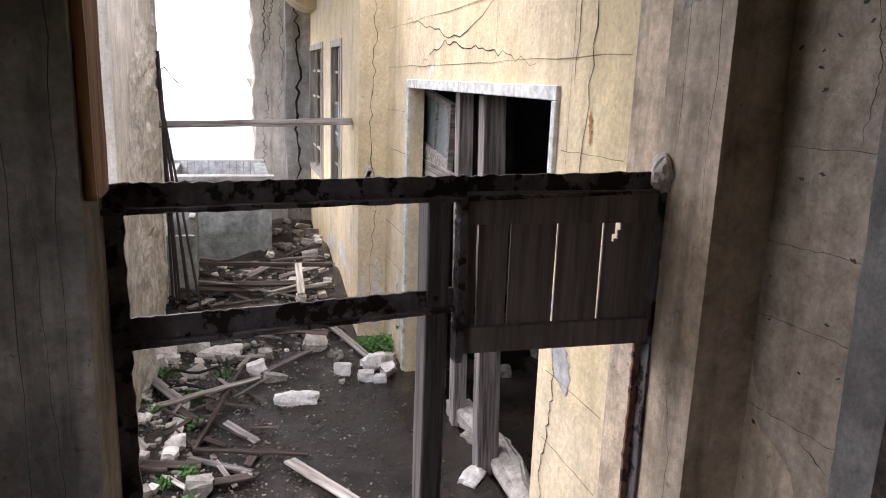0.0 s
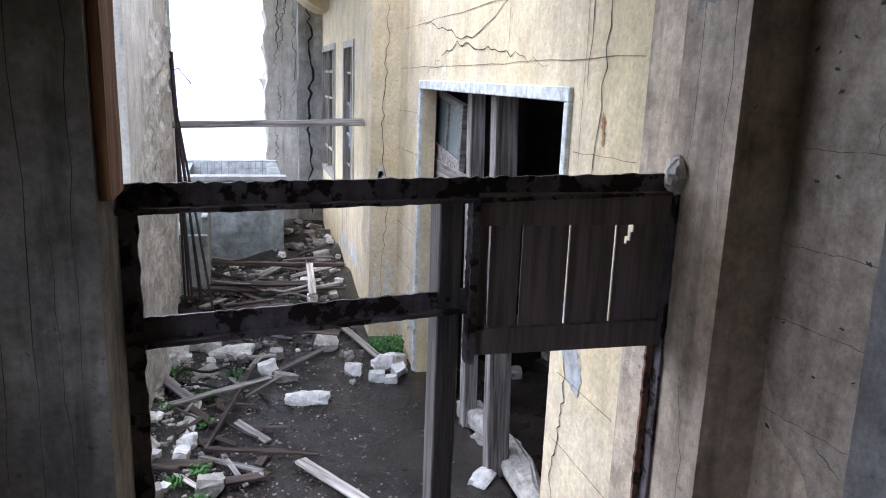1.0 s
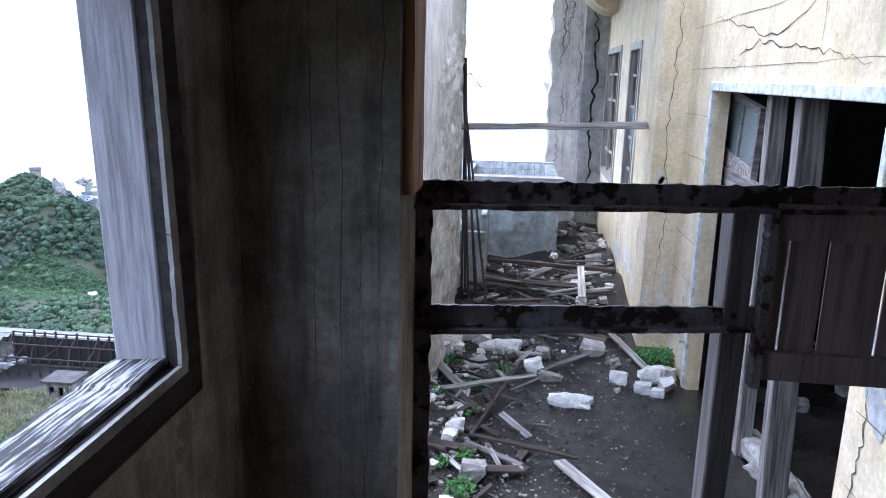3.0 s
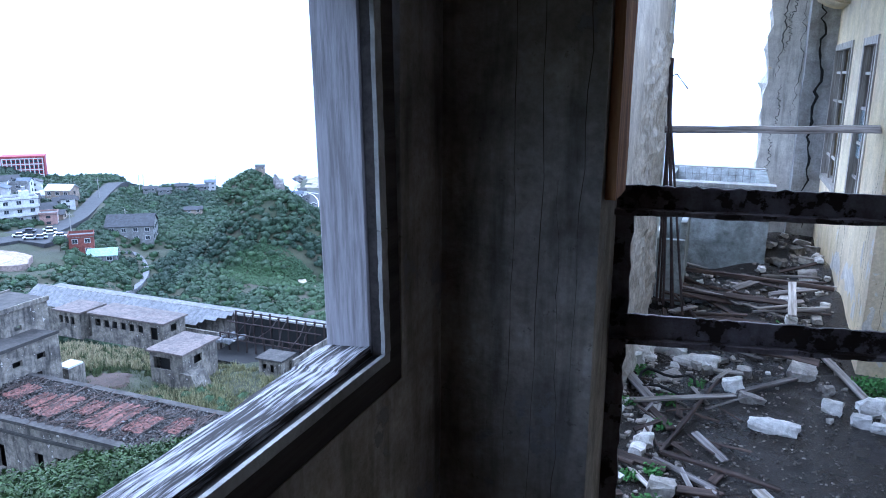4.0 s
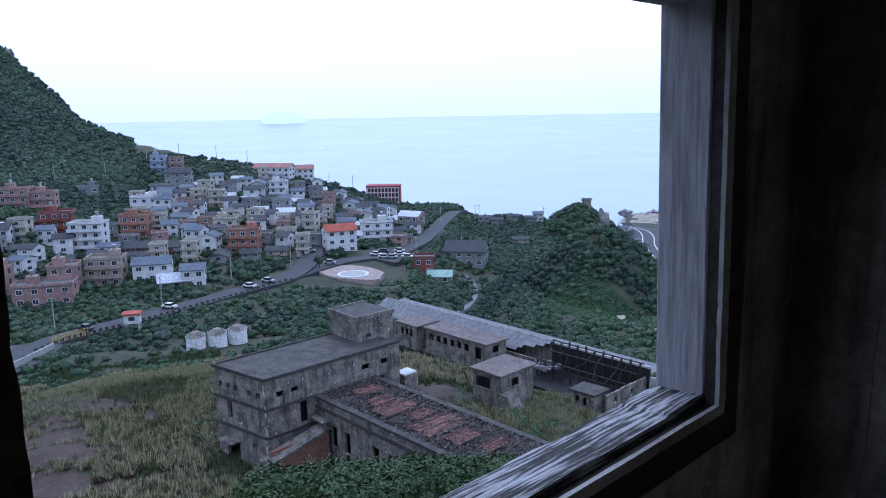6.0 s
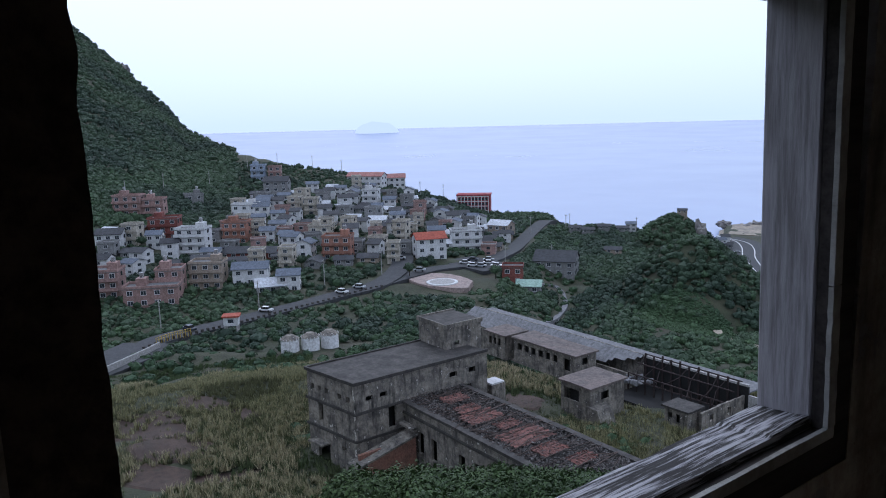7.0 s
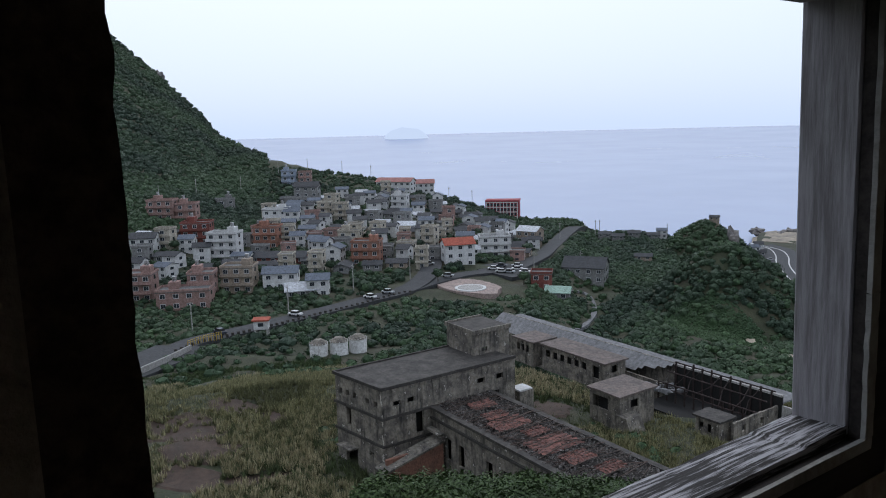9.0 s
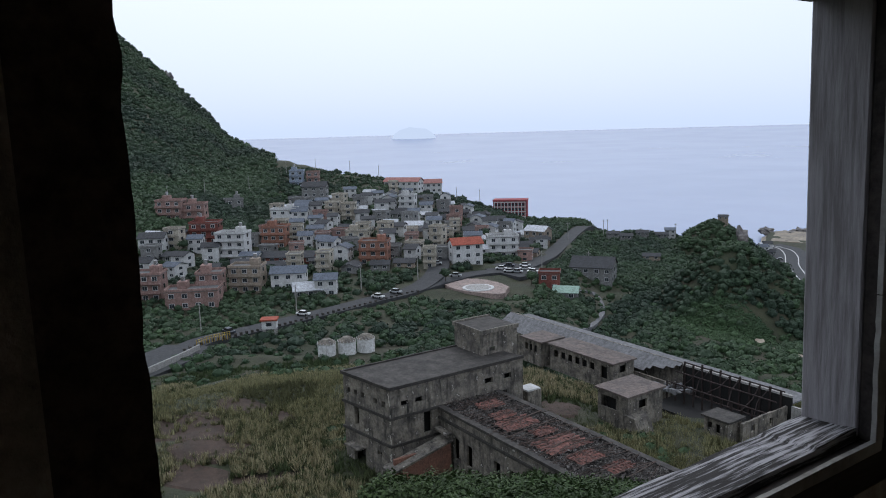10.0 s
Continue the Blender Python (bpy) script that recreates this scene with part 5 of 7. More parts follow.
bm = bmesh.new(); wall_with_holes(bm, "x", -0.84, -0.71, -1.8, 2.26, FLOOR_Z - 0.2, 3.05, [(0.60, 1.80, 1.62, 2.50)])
wall_west = solid("wall_west", bm, M_SHADEMOULD, "stained plaster wall, darkened for its shade, with a window opening", "wall")
# the pier is split off to keep the lighter plaster of the lit side
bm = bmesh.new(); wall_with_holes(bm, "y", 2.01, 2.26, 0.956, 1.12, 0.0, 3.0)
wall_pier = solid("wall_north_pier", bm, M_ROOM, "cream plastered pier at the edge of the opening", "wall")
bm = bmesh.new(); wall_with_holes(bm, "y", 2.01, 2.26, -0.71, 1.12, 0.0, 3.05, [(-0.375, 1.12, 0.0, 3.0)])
wall_north = solid("wall_north", bm, M_SHADEMOULD, "stained plaster partition, darkened for its shade, with a tall broken opening", "wall")
bm = bmesh.new(); wall_with_holes(bm, "x", 1.12, 1.34, -1.8, 2.7, 0.0, 3.05)
wall_east = solid("wall_east", bm, M_ROOM, "peeling cream plaster wall", "wall")
bm = boxed(-0.92, 1.34, -2.0, -1.8, 0.4, 3.05)
wall_south = solid("wall_south", bm, M_ROOM, "plain stained plaster wall", "wall")
bm = boxed(-0.92, 1.34, -2.0, 2.0, 0.4, FLOOR_Z)
floor_room = solid("floor", bm, M_MUD, "dirty concrete floor of the dark room", "floor")
bm = boxed(-0.92, 1.34, -2.0, 2.4, 3.05, 3.2)
ceiling_room = solid("ceiling", bm, M_ROOM, "stained concrete ceiling", "ceiling")

bm = boxed(-0.88, 1.34, -2.0, 2.26, -16, 0.395); box(bm, -0.88, 4.6, 2.262, 11.6, -16, -0.303)
solid("foundation", bm, M_CONC, "grey concrete base storey under the rooms", "foundation")
# vertical board marks and hairline cracks on the partition and east wall
for i, (xs, za, zb) in enumerate(((-0.505, 1.0, 3.0), (-0.455, 0.8, 2.0), (-0.56, 1.3, 2.6), (-0.42, 1.5, 3.0))):
    part("crack", ribbon([(xs, 2.01, za), (xs + 0.012, 2.01, (za + zb) / 2), (xs - 0.006, 2.01, zb)], 0.0016, (0, -1, 0), jitter=0.004, steps=10, seed=i), M_CRACK, wall_north)
for i, pts in enumerate((((0.955, 2.10, 0.9), (0.955, 2.07, 1.25), (0.955, 2.13, 1.55)), ((0.955, 2.19, 1.8), (0.955, 2.17, 2.4), (0.955, 2.2, 3.0)), ((0.955, 2.05, 1.9), (0.955, 2.055, 3.0)))):
    part("crack", ribbon(pts, 0.0022, (-1, 0, 0), jitter=0.006, steps=10, seed=20 + i), M_CRACK, wall_pier)
# raised plaster layer that is still in place, with a ragged lower edge
bm = bmesh.new()
edge = [(2.004, 3.04), (2.003, 2.4), (2.0, 1.9)] + [(y + 0.012 * noise.noise(Vector((y * 40, z * 40, 2))), z) for y, z in ((1.998, 1.70), (1.994, 1.61), (1.993, 1.552), (1.975, 1.51), (1.954, 1.479), (1.957, 1.418), (1.93, 1.40), (1.897, 1.388), (1.87, 1.378), (1.848, 1.363), (1.82, 1.34), (1.81, 1.305), (1.80, 1.2), (1.77, 1.0), (1.76, 0.62))]
rows = [(bm.verts.new((1.106, y, z)), bm.verts.new((1.106, 1.35, z)), bm.verts.new((1.119, y + 0.003, z - 0.003))) for y, z in edge]
for a, b in zip(rows, rows[1:]):
    bm.faces.new((a[0], b[0], b[1], a[1])); bm.faces.new((a[0], a[2], b[2], b[0]))
skin = part("plaster_layer", bm, surf("cream_plaster_skin", (0.47, 0.39, 0.30), (0.39, 0.33, 0.265), (0.16, 0.13, 0.10), size=2.4, stain=0.45, bump=0.6), wall_east, "cream plaster skin with a ragged edge")
for i, z in enumerate((1.45, 1.68, 1.86, 2.08)):
    part("seam", ribbon([(1.106, 1.69, z + 0.012), (1.106, 1.99, z)], 0.0014, (-1, 0, 0), jitter=0.003, steps=14, seed=40 + i, taper=False), M_CRACK, wall_east)
for i, pts in enumerate((((1.106, 1.72, 1.40), (1.106, 1.80, 1.43)), ((1.106, 1.78, 2.4), (1.106, 1.75, 2.25), (1.106, 1.77, 2.1)), ((1.106, 1.70, 2.3), (1.106, 1.66, 2.18)))):
    part("crack", ribbon(pts, 0.003, (-1, 0, 0), jitter=0.005, steps=12, seed=440 + i), M_CRACK, wall_east)
for i in range(16):
    y, z = rng.uniform(1.70, 1.97), rng.uniform(1.4, 2.4)
    part("pit", ribbon([(1.106, y, z), (1.106, y + rng.uniform(.006, .02), z + rng.uniform(-.01, .01))], rng.uniform(.004, .011), (-1, 0, 0), jitter=0.002, steps=5, seed=460 + i), M_CRACK, wall_east)
bm = boxed(1.085, 1.105, 1.585, 1.70, 0.6, 3.04)
bmesh.ops.subdivide_edges(bm, edges=[e for e in bm.edges if abs((e.verts[0].co - e.verts[1].co).z) > 0.5], cuts=60)
for v in bm.verts:
    v.co.y += 0.005 * noise.noise(v.co * 16) + (v.co.z - 1.7) * 0.02
solid("trim", bm, M_CEMENT, "grey cement door jamb strip", "trim")
solid("trim_dark", soften(boxed(1.05, 1.104, 1.40, 1.565, 0.6, 3.04), 0.004, 1), M_WOODDARK, "dark timber door post beside the cement strip", "trim")

# the window
win = thing("window_1", "weathered white timber window frame without panes", "window", (-0.80, 1.2, 1.665))
win["kind"] = "structure"


def wpart(name, bm, material, label=""):
    ob = part(name, bm, material, win, label)
    ob.matrix_parent_inverse = win.matrix_world.inverted()
    return ob


def lean(bm):
    """The jamb side of the frame has sunk out of plumb."""
    for v in bm.verts:
        v.co.y -= 0.043 * max(0.0, v.co.z - 1.70)
    return bm


bm = boxed(-0.824, -0.731, 0.60, 1.80, 1.62, 1.705, wear=0.002)
bmesh.ops.subdivide_edges(bm, edges=[e for e in bm.edges if abs((e.verts[0].co - e.verts[1].co).y) > 0.5], cuts=90)
bmesh.ops.subdivide_edges(bm, edges=[e for e in bm.edges if abs((e.verts[0].co - e.verts[1].co).x) > 0.05], cuts=5)
for v in bm.verts:
    if v.co.z > 1.69:
        v.co.z += -0.004 + (v.co.x + 0.824) * 0.10 + (0.004 if v.co.y > 1.6 else 0) + 0.003 * noise.noise(Vector((v.co.x * 60, v.co.y * 5, 0)))
    v.co.z += noise.noise(v.co * 14) * 0.0015
    v.co.x += noise.noise(v.co * 11 + Vector((3, 0, 0))) * 0.0018 * (2.5 if v.co.x < -0.8 else 1)
wpart("window_sill", bm, M_SILL, "white paint worn to dark grain")
wpart("jamb", lean(soften(boxed(-0.824, -0.731, 1.709, 1.80, 1.698, 2.50), 0.003, 1)), M_JAMB)
bm = boxed(-0.822, -0.733, 0.60, 0.672, 1.715, 2.50)
bmesh.ops.subdivide_edges(bm, edges=[e for e in bm.edges if abs((e.verts[0].co - e.verts[1].co).z) > 0.5], cuts=60)
for v in bm.verts:
    v.co.y += noise.noise(v.co * 30) * 0.003 + noise.noise(v.co * 9) * 0.002
wpart("jamb", bm, M_WOODDARK)
wpart("head", soften(boxed(-0.824, -0.733, 0.674, 1.675, 2.372, 2.50), 0.003, 1), M_JAMB)
wpart("rail", boxed(-0.7305, -0.712, 0.60, 1.80, 1.62, 1.694), M_REBATE, "dark inner rebate strip")
wpart("stop", lean(boxed(-0.7305, -0.712, 1.7135, 1.80, 1.695, 2.50)), M_REBATE)
wpart("architrave", roughen(boxed(-0.711, -0.703, 0.60, 1.7335, 1.681, 1.701), 0.0016, 40, 16), M_CONC, "grey cement edging round the frame")
for za, zb in ((1.702, 1.934), (1.936, 2.5)):
    bm = boxed(-0.711, -0.703, 1.711, 1.736, za, zb)
    wpart("architrave", lean(roughen(bm, 0.0016, 40, 16)), M_CONC)
# outer ledge and broken stub outside the window
bm = boxed(-0.90, -0.842, 0.3, 2.0, 1.55, 1.62, wear=0.006)
solid("trim_ledge", roughen(bm, 0.006, 12, 10), M_BROKEN, "broken outer concrete ledge below the window", "ledge")

# ---- rusted steel frame across the opening ----
gate = thing("steel_frame", "rusted flaking steel angle frame with board panel across a doorway", "frame", (0.3, 2.24, 0.0))


def gpart(name, bm, material, label="", parent=None):
    ob = part(name, bm, material, parent or gate, label)
    if parent is None:
        ob.matrix_parent_inverse = gate.matrix_world.inverted()
    return ob


def ragged_bar(x0, x1, za0, za1, zb0, zb1, y0, y1, n=60, rag=0.006, seed=0):
    """A flat bar from x0 to x1; its bottom and top run from za0, za1 to zb0, zb1, with rust-eaten edges."""
    bm = bmesh.new()
    rows = []
    for i in range(n + 1):
        t = i / n
        x = x0 + (x1 - x0) * t
        lo, hi = za0 + (zb0 - za0) * t, za1 + (zb1 - za1) * t
        lo += rag * 0.6 * noise.noise(Vector((x * 30, seed, 0))) + rag * noise.noise(Vector((x * 80, seed, 1)))
        hi += rag * 0.7 * noise.noise(Vector((x * 26, seed, 5))) + rag * noise.noise(Vector((x * 70, seed, 6)))
        rows.append([bm.verts.new(p) for p in ((x, y0, lo), (x, y0, hi), (x, y1, hi), (x, y1, lo))])
    for a, b in zip(rows, rows[1:]):
        for k in range(4):
            bm.faces.new((a[k], a[(k + 1) % 4], b[(k + 1) % 4], b[k]))
    bm.faces.new(rows[0][::-1]); bm.faces.new(rows[-1])
    return bm


def ragged_post(xa, xb, z0, z1, y0, y1, rag=0.006, seed=0, n=70):
    bm = ragged_bar(z0, z1, xa, xb, xa, xb, y0, y1, n, rag, seed)
    for v in bm.verts:
        v.co = Vector((v.co.z, v.co.y, v.co.x))
    bmesh.ops.reverse_faces(bm, faces=bm.faces[:])
    return bm


top = gpart("top_rail", ragged_bar(-0.385, 0.935, 1.905, 1.965, 1.942, 1.990, 2.235, 2.243, 90, 0.006, 1), M_RUST)
gpart("flange", ragged_bar(-0.385, 0.935, 1.902, 1.914, 1.938, 1.946, 2.205, 2.234, 60, 0.004, 2), M_RUST, parent=top)
mid = gpart("middle_rail", ragged_bar(-0.37, 0.41, 1.603, 1.665, 1.655, 1.703, 2.235, 2.243, 60, 0.004, 3), M_RUST)
gpart("flange", ragged_bar(-0.37, 0.41, 1.598, 1.610, 1.650, 1.660, 2.212, 2.234, 50, 0.003, 4), M_RUST, parent=mid)
gpart("left_upright", ragged_post(-0.405, -0.335, 0.05, 1.94, 2.236, 2.246, 0.007, 5), M_RUST)
gpart("left_flange", ragged_post(-0.41, -0.40, 0.05, 1.94, 2.19, 2.236, 0.006, 6), M_RUST)
gpart("right_upright", ragged_post(0.945, 0.953, 0.05, 1.94, 2.20, 2.244, 0.004, 7), M_RUST)
gpart("right_upright", ragged_post(0.925, 0.9445, 0.05, 1.53, 2.236, 2.246, 0.006, 8), M_RUSTRED, "orange peeling rust")
gpart("centre_upright", ragged_post(0.405, 0.425, 1.52, 1.93, 2.200, 2.243, 0.005, 9), M_RUST)
for i, (x, z) in enumerate(((-0.24, 1.625), (-0.065, 1.645), (0.05, 1.66), (0.2, 1.67), (0.36, 1.68))):
    bm = bmesh.new(); bmesh.ops.create_icosphere(bm, subdivisions=2, radius=0.0075, matrix=Matrix.Translation((x, 2.232, z)) @ Matrix.Diagonal((1, 0.6, 1, 1)))
    gpart("rivet", bm, M_RUST, parent=mid)
# board panel
panel = gpart("board_panel", boxed(0.428, 0.950, 2.222, 2.234, 1.862, 1.945, wear=0.002), M_PANEL, "dull brown boards with gaps between them")
gpart("bottom_rail", boxed(0.428, 0.950, 2.214, 2.234, 1.535, 1.603, wear=0.002), M_PANEL, parent=panel)
xs = [0.428, 0.463, 0.546, 0.674, 0.802, 0.950]
for i, (a, b) in enumerate(zip(xs, xs[1:])):
    bm = boxed(a + (0.0032 if i else 0), b - 0.0032, 2.237, 2.243, 1.53, 1.94, wear=0.001)
    if i == 4:
        bm.free()
        bm = wall_with_holes(bmesh.new(), "y", 2.237, 2.243, a + 0.0032, b, 1.53, 1.94, [(0.836, 0.845, 1.815, 1.858), (0.828, 0.836, 1.808, 1.828), (0.845, 0.852, 1.838, 1.862)])
    gpart("board", bm, M_PANEL, parent=panel)
# timber post under the middle rail
post = plank("timber_post", "weathered timber post, darkened for its shaded front, below the steel rail", (0.3615, 2.275, 0.0), (0.3615, 2.275, 1.93), 0.058, 0.086, M_POST, roll=90, category="post")
bm = bmesh.new(); bmesh.ops.create_cone(bm, cap_ends=True, segments=10, radius1=0.011, radius2=0.008, depth=0.008, matrix=pose(0.372, 2.244, 1.32, 90))
ob = solid("knot", bm, M_BLACK, "", "", kind="")
ob.parent = post; ob.matrix_parent_inverse = post.matrix_world.inverted()
# bare timber jamb above the rail on the left
tagged(new("timber_jamb", mesh_of("timber_jamb", roughen(boxed(-0.373, -0.352, 2.035, 2.19, 1.96, 3.0), 0.003, 12, 10), M_WOODORANGE)), "bare orange-brown timber door jamb standing in the opening", "jamb")
# lump of mortar at the rail's end
bm = bmesh.new(); bmesh.ops.create_icosphere(bm, subdivisions=3, radius=0.042, matrix=Matrix.Translation((0.945, 2.215, 1.985)) @ Matrix.Diagonal((0.55, 0.9, 1.25, 1)))
roughen(bm, 0.016, 24)
roughen(bm, 0.008, 70)
tagged(new("mortar_lump", mesh_of("mortar_lump", bm, M_BROKEN)), "grey lump of mortar at the end of a steel rail", "mortar")

# ---- the ruined washroom beyond ----
bm = bmesh.new()
N = 70
grid = []
for i in range(N + 1):
    row = []
    for j in range(N + 1):
        x, y = -0.95 + 2.2 * i / N, 2.26 + 9.6 * j / N
        h = 0.015 * noise.noise(Vector((x * 2.2, y * 2.2, 0))) + 0.006 * noise.noise(Vector((x * 9, y * 9, 3)))
        heap = max(0.0, min(1.0, (y - 6.4) / 2.0)) * 0.20 + max(0.0, min(1.0, (-0.2 - x) / 0.8)) * max(0, min(1, (y - 3.2) / 1.5)) * 0.16
        h += heap * (0.75 + 0.7 * noise.noise(Vector((x * 1.7, y * 1.7, 8))))
        row.append(bm.verts.new((x, y, h)))
    grid.append(row)
for i in range(N):
    for j in range(N):
        bm.faces.new((grid[i][j], grid[i + 1][j], grid[i + 1][j + 1], grid[i][j + 1]))
for f in bm.faces:
    f.smooth = True
floor_wash = solid("floor_washroom", bm, M_MUD, "wet black muddy floor with puddles and heaped dirt", "floor")
bm = boxed(-0.96, 1.3, 2.26, 12.0, -0.3, -0.12); solid("floor_slab", bm, M_CONC, "concrete floor slab", "floor")
bm = boxed(1.12, 4.6, 2.7, 7.9, -0.2, -0.03); solid("floor_side_room", bm, M_MUD, "wet dark floor of the side room", "floor")


def floor_z(x, y):
    heap = max(0.0, min(1.0, (y - 6.4) / 2.0)) * 0.20 + max(0.0, min(1.0, (-0.2 - x) / 0.8)) * max(0, min(1, (y - 3.2) / 1.5)) * 0.16
    return 0.015 * noise.noise(Vector((x * 2.2, y * 2.2, 0))) + heap * (0.75 + 0.7 * noise.noise(Vector((x * 1.7, y * 1.7, 8))))


# yellow east wall with the wide opening
bm = wall_with_holes(bmesh.new(), "x", 1.12, 1.22, 2.70, 6.55, -0.2, 3.6, [(3.285, 5.75, -0.2, 2.135)])
wall_yellow = solid("wall_yellow", bm, M_YELLOW, "cracked yellow limewashed concrete wall with a wide opening", "wall")
bm = boxed(0.885, 1.36, 6.55, 6.95, -0.1, 3.6)
roughen(bm, 0.006, 5, 14)
pil = solid("pilaster", bm, M_YELLOW, "cracked yellow pilaster with flaking edges", "pilaster")
bm = wall_with_holes(bmesh.new(), "x", 0.95, 1.2, 6.95, 11.6, -0.1, 3.6, [(7.95, 8.75, 0.95, 2.56), (9.5, 11.0, 0.95, 2.58)])
wall_far = solid("wall_windows", bm, M_YELLOW, "flaking yellow wall with two timber windows", "wall")
bm = boxed(0.62, 0.95, 11.0, 11.6, -0.1, 3.6); roughen(bm, 0.02, 4, 10)
col = solid("column_dark", bm, M_CONC, "stained concrete column split by a black crack", "column")
part("crack", ribbon([(0.74, 10.98, 3.4), (0.80, 10.98, 2.4), (0.76, 10.98, 1.4), (0.80, 10.98, 0.3)], 0.035, (0, -1, 0), 0.02, 0.035, 16, 171), M_BLACK, col)
bm = bmesh.new()
for k in range(8):
    a0, a1 = k / 8 * math.pi / 2, (k + 1) / 8 * math.pi / 2
    y0, y1 = 10.2, 11.0
    pts = [(0.945 - 0.45 * math.sin(a), 3.5 - 0.5 * math.cos(a)) for a in (a0, a1)]
    vs = [bm.verts.new(p) for p in ((pts[0][0], y0, pts[0][1]), (pts[1][0], y0, pts[1][1]), (pts[1][0], y0, 3.6), (pts[0][0], y0, 3.6),
                                    (pts[0][0], y1, pts[0][1]), (pts[1][0], y1, pts[1][1]), (pts[1][0], y1, 3.6), (pts[0][0], y1, 3.6))]
    for f in ((0, 1, 2, 3), (5, 4, 7, 6), (0, 4, 5, 1), (1, 5, 6, 2), (3, 7, 4, 0)):
        bm.faces.new([vs[i] for i in f])
solid("haunch", bm, M_YELLOW, "curved concrete haunch below the ceiling beam", "haunch")
# end wall: pale jagged stub beside the open view
bm = boxed(0.20, 0.62, 11.25, 11.6, -0.1, 3.6)
bmesh.ops.subdivide_edges(bm, edges=bm.edges[:], cuts=24, use_grid_fill=True)
for v in bm.verts:
    if v.co.x < 0.35:
        v.co.x += 0.09 * noise.noise(v.co * 4) + 0.06 * noise.noise(v.co * 15)
wall_end = solid("wall_end", bm, M_PALE, "pale broken end wall with a jagged edge", "wall")
bm = boxed(-1.12, 0.24, 11.3, 11.55, -0.1, 0.72)
solid("wall_end_low", bm, M_PALE, "low pale wall below the open view", "wall")
# roof pieces out of view: they dim the upper walls, the gap lights the rubble
bm = boxed(-0.97, 1.36, 2.26, 3.9, 3.6, 3.8)
box(bm, -0.97, 1.36, 6.6, 10.9, 3.6, 3.8)
solid("ceiling_washroom", bm, M_PALE, "unseen concrete roof slab pieces, spaced to shape the daylight", "ceiling")
# the near opening is out of view, added to let daylight onto the yellow wall
bm = wall_with_holes(bmesh.new(), "x", -0.97, -0.73, 2.26, 11.6, -0.3, 3.6, [(2.40, 5.0, 0.35, 3.5), (7.66, 11.6, 0.72, 3.6)])
solid("wall_washroom_west", bm, M_PALE, "pale concrete wall with wide empty openings, the near one added for light", "wall")
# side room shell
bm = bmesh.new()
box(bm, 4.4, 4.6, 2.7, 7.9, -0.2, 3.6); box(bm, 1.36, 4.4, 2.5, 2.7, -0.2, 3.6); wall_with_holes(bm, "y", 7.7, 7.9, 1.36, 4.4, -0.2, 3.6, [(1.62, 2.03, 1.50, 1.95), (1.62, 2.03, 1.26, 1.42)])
solid("wall_side_room", bm, M_DARKROOM, "inner walls coloured dark for the room's shade", "wall")
solid("ceiling_side_room", boxed(1.36, 4.6, 2.5, 7.9, 3.6, 3.75), M_DARKROOM, "ceiling coloured dark for the room's shade", "ceiling")

# opening trim in faded blue-white paint
fr = thing("opening_frame", "faded blue-white painted timber frame round the wide opening", "door frame", (1.12, 4.5, 0))
for dims in ((1.10, 1.16, 3.24, 5.81, 2.136, 2.195), (1.10, 1.16, 3.24, 3.284, 1.5, 2.135), (1.10, 1.16, 5.751, 5.81, 0.0, 2.135)):
    ob = part("casing", soften(boxed(*dims), 0.004, 1), M_BLUEPAINT, fr); ob.matrix_parent_inverse = fr.matrix_world.inverted()
for name, a, b, w in (("timber_post", (1.27, 4.83, -0.03), (1.27, 4.95, 2.13), 0.09), ("timber_post", (1.255, 4.22, -0.03), (1.255, 4.40, 2.13), 0.13)):
    plank(name, "grey weathered timber post standing in the wide opening", a, b, w, 0.09, M_WOODGREY, category="post", group="posts in the wide opening")
# leaning sash
sash = thing("window_sash", "leaning weathered sash with dusty panes", "sash", (1.30, 5.25, 1.42), turn=0)
sash.matrix_world = pose(1.27, 5.62, 1.62, 7, 0, 0)
for dims in ((-0.02, 0.02, -0.40, 0.40, 0.0, 0.10), (-0.02, 0.02, -0.40, 0.40, 0.44, 0.48), (-0.02, 0.02, -0.40, -0.35, 0.10, 0.44), (-0.02, 0.02, 0.35, 0.40, 0.10, 0.44), (-0.012, 0.012, -0.02, 0.01, 0.10, 0.44)):
    part("rail", boxed(*dims), M_WOODGREY, sash)
part("pane", boxed(-0.003, 0.003, -0.35, -0.02, 0.10, 0.44), M_GLASS, sash)
part("pane", boxed(-0.003, 0.003, 0.01, 0.35, 0.10, 0.44), M_GLASS, sash)
plank("plank", "grey board nailed across the opening", (1.255, 4.85, 1.555), (1.255, 6.1, 1.575), 0.02, 0.12, M_WOODGREY)
plank("plank", "grey board nailed across the opening", (1.34, 3.6, 1.55), (1.30, 4.75, 1.62), 0.10, 0.03, M_WOODGREY)
plank("plank", "short upright board below the sash", (1.26, 5.5, 0.3), (1.26, 5.5, 1.49), 0.12, 0.03, M_WOODGREY)

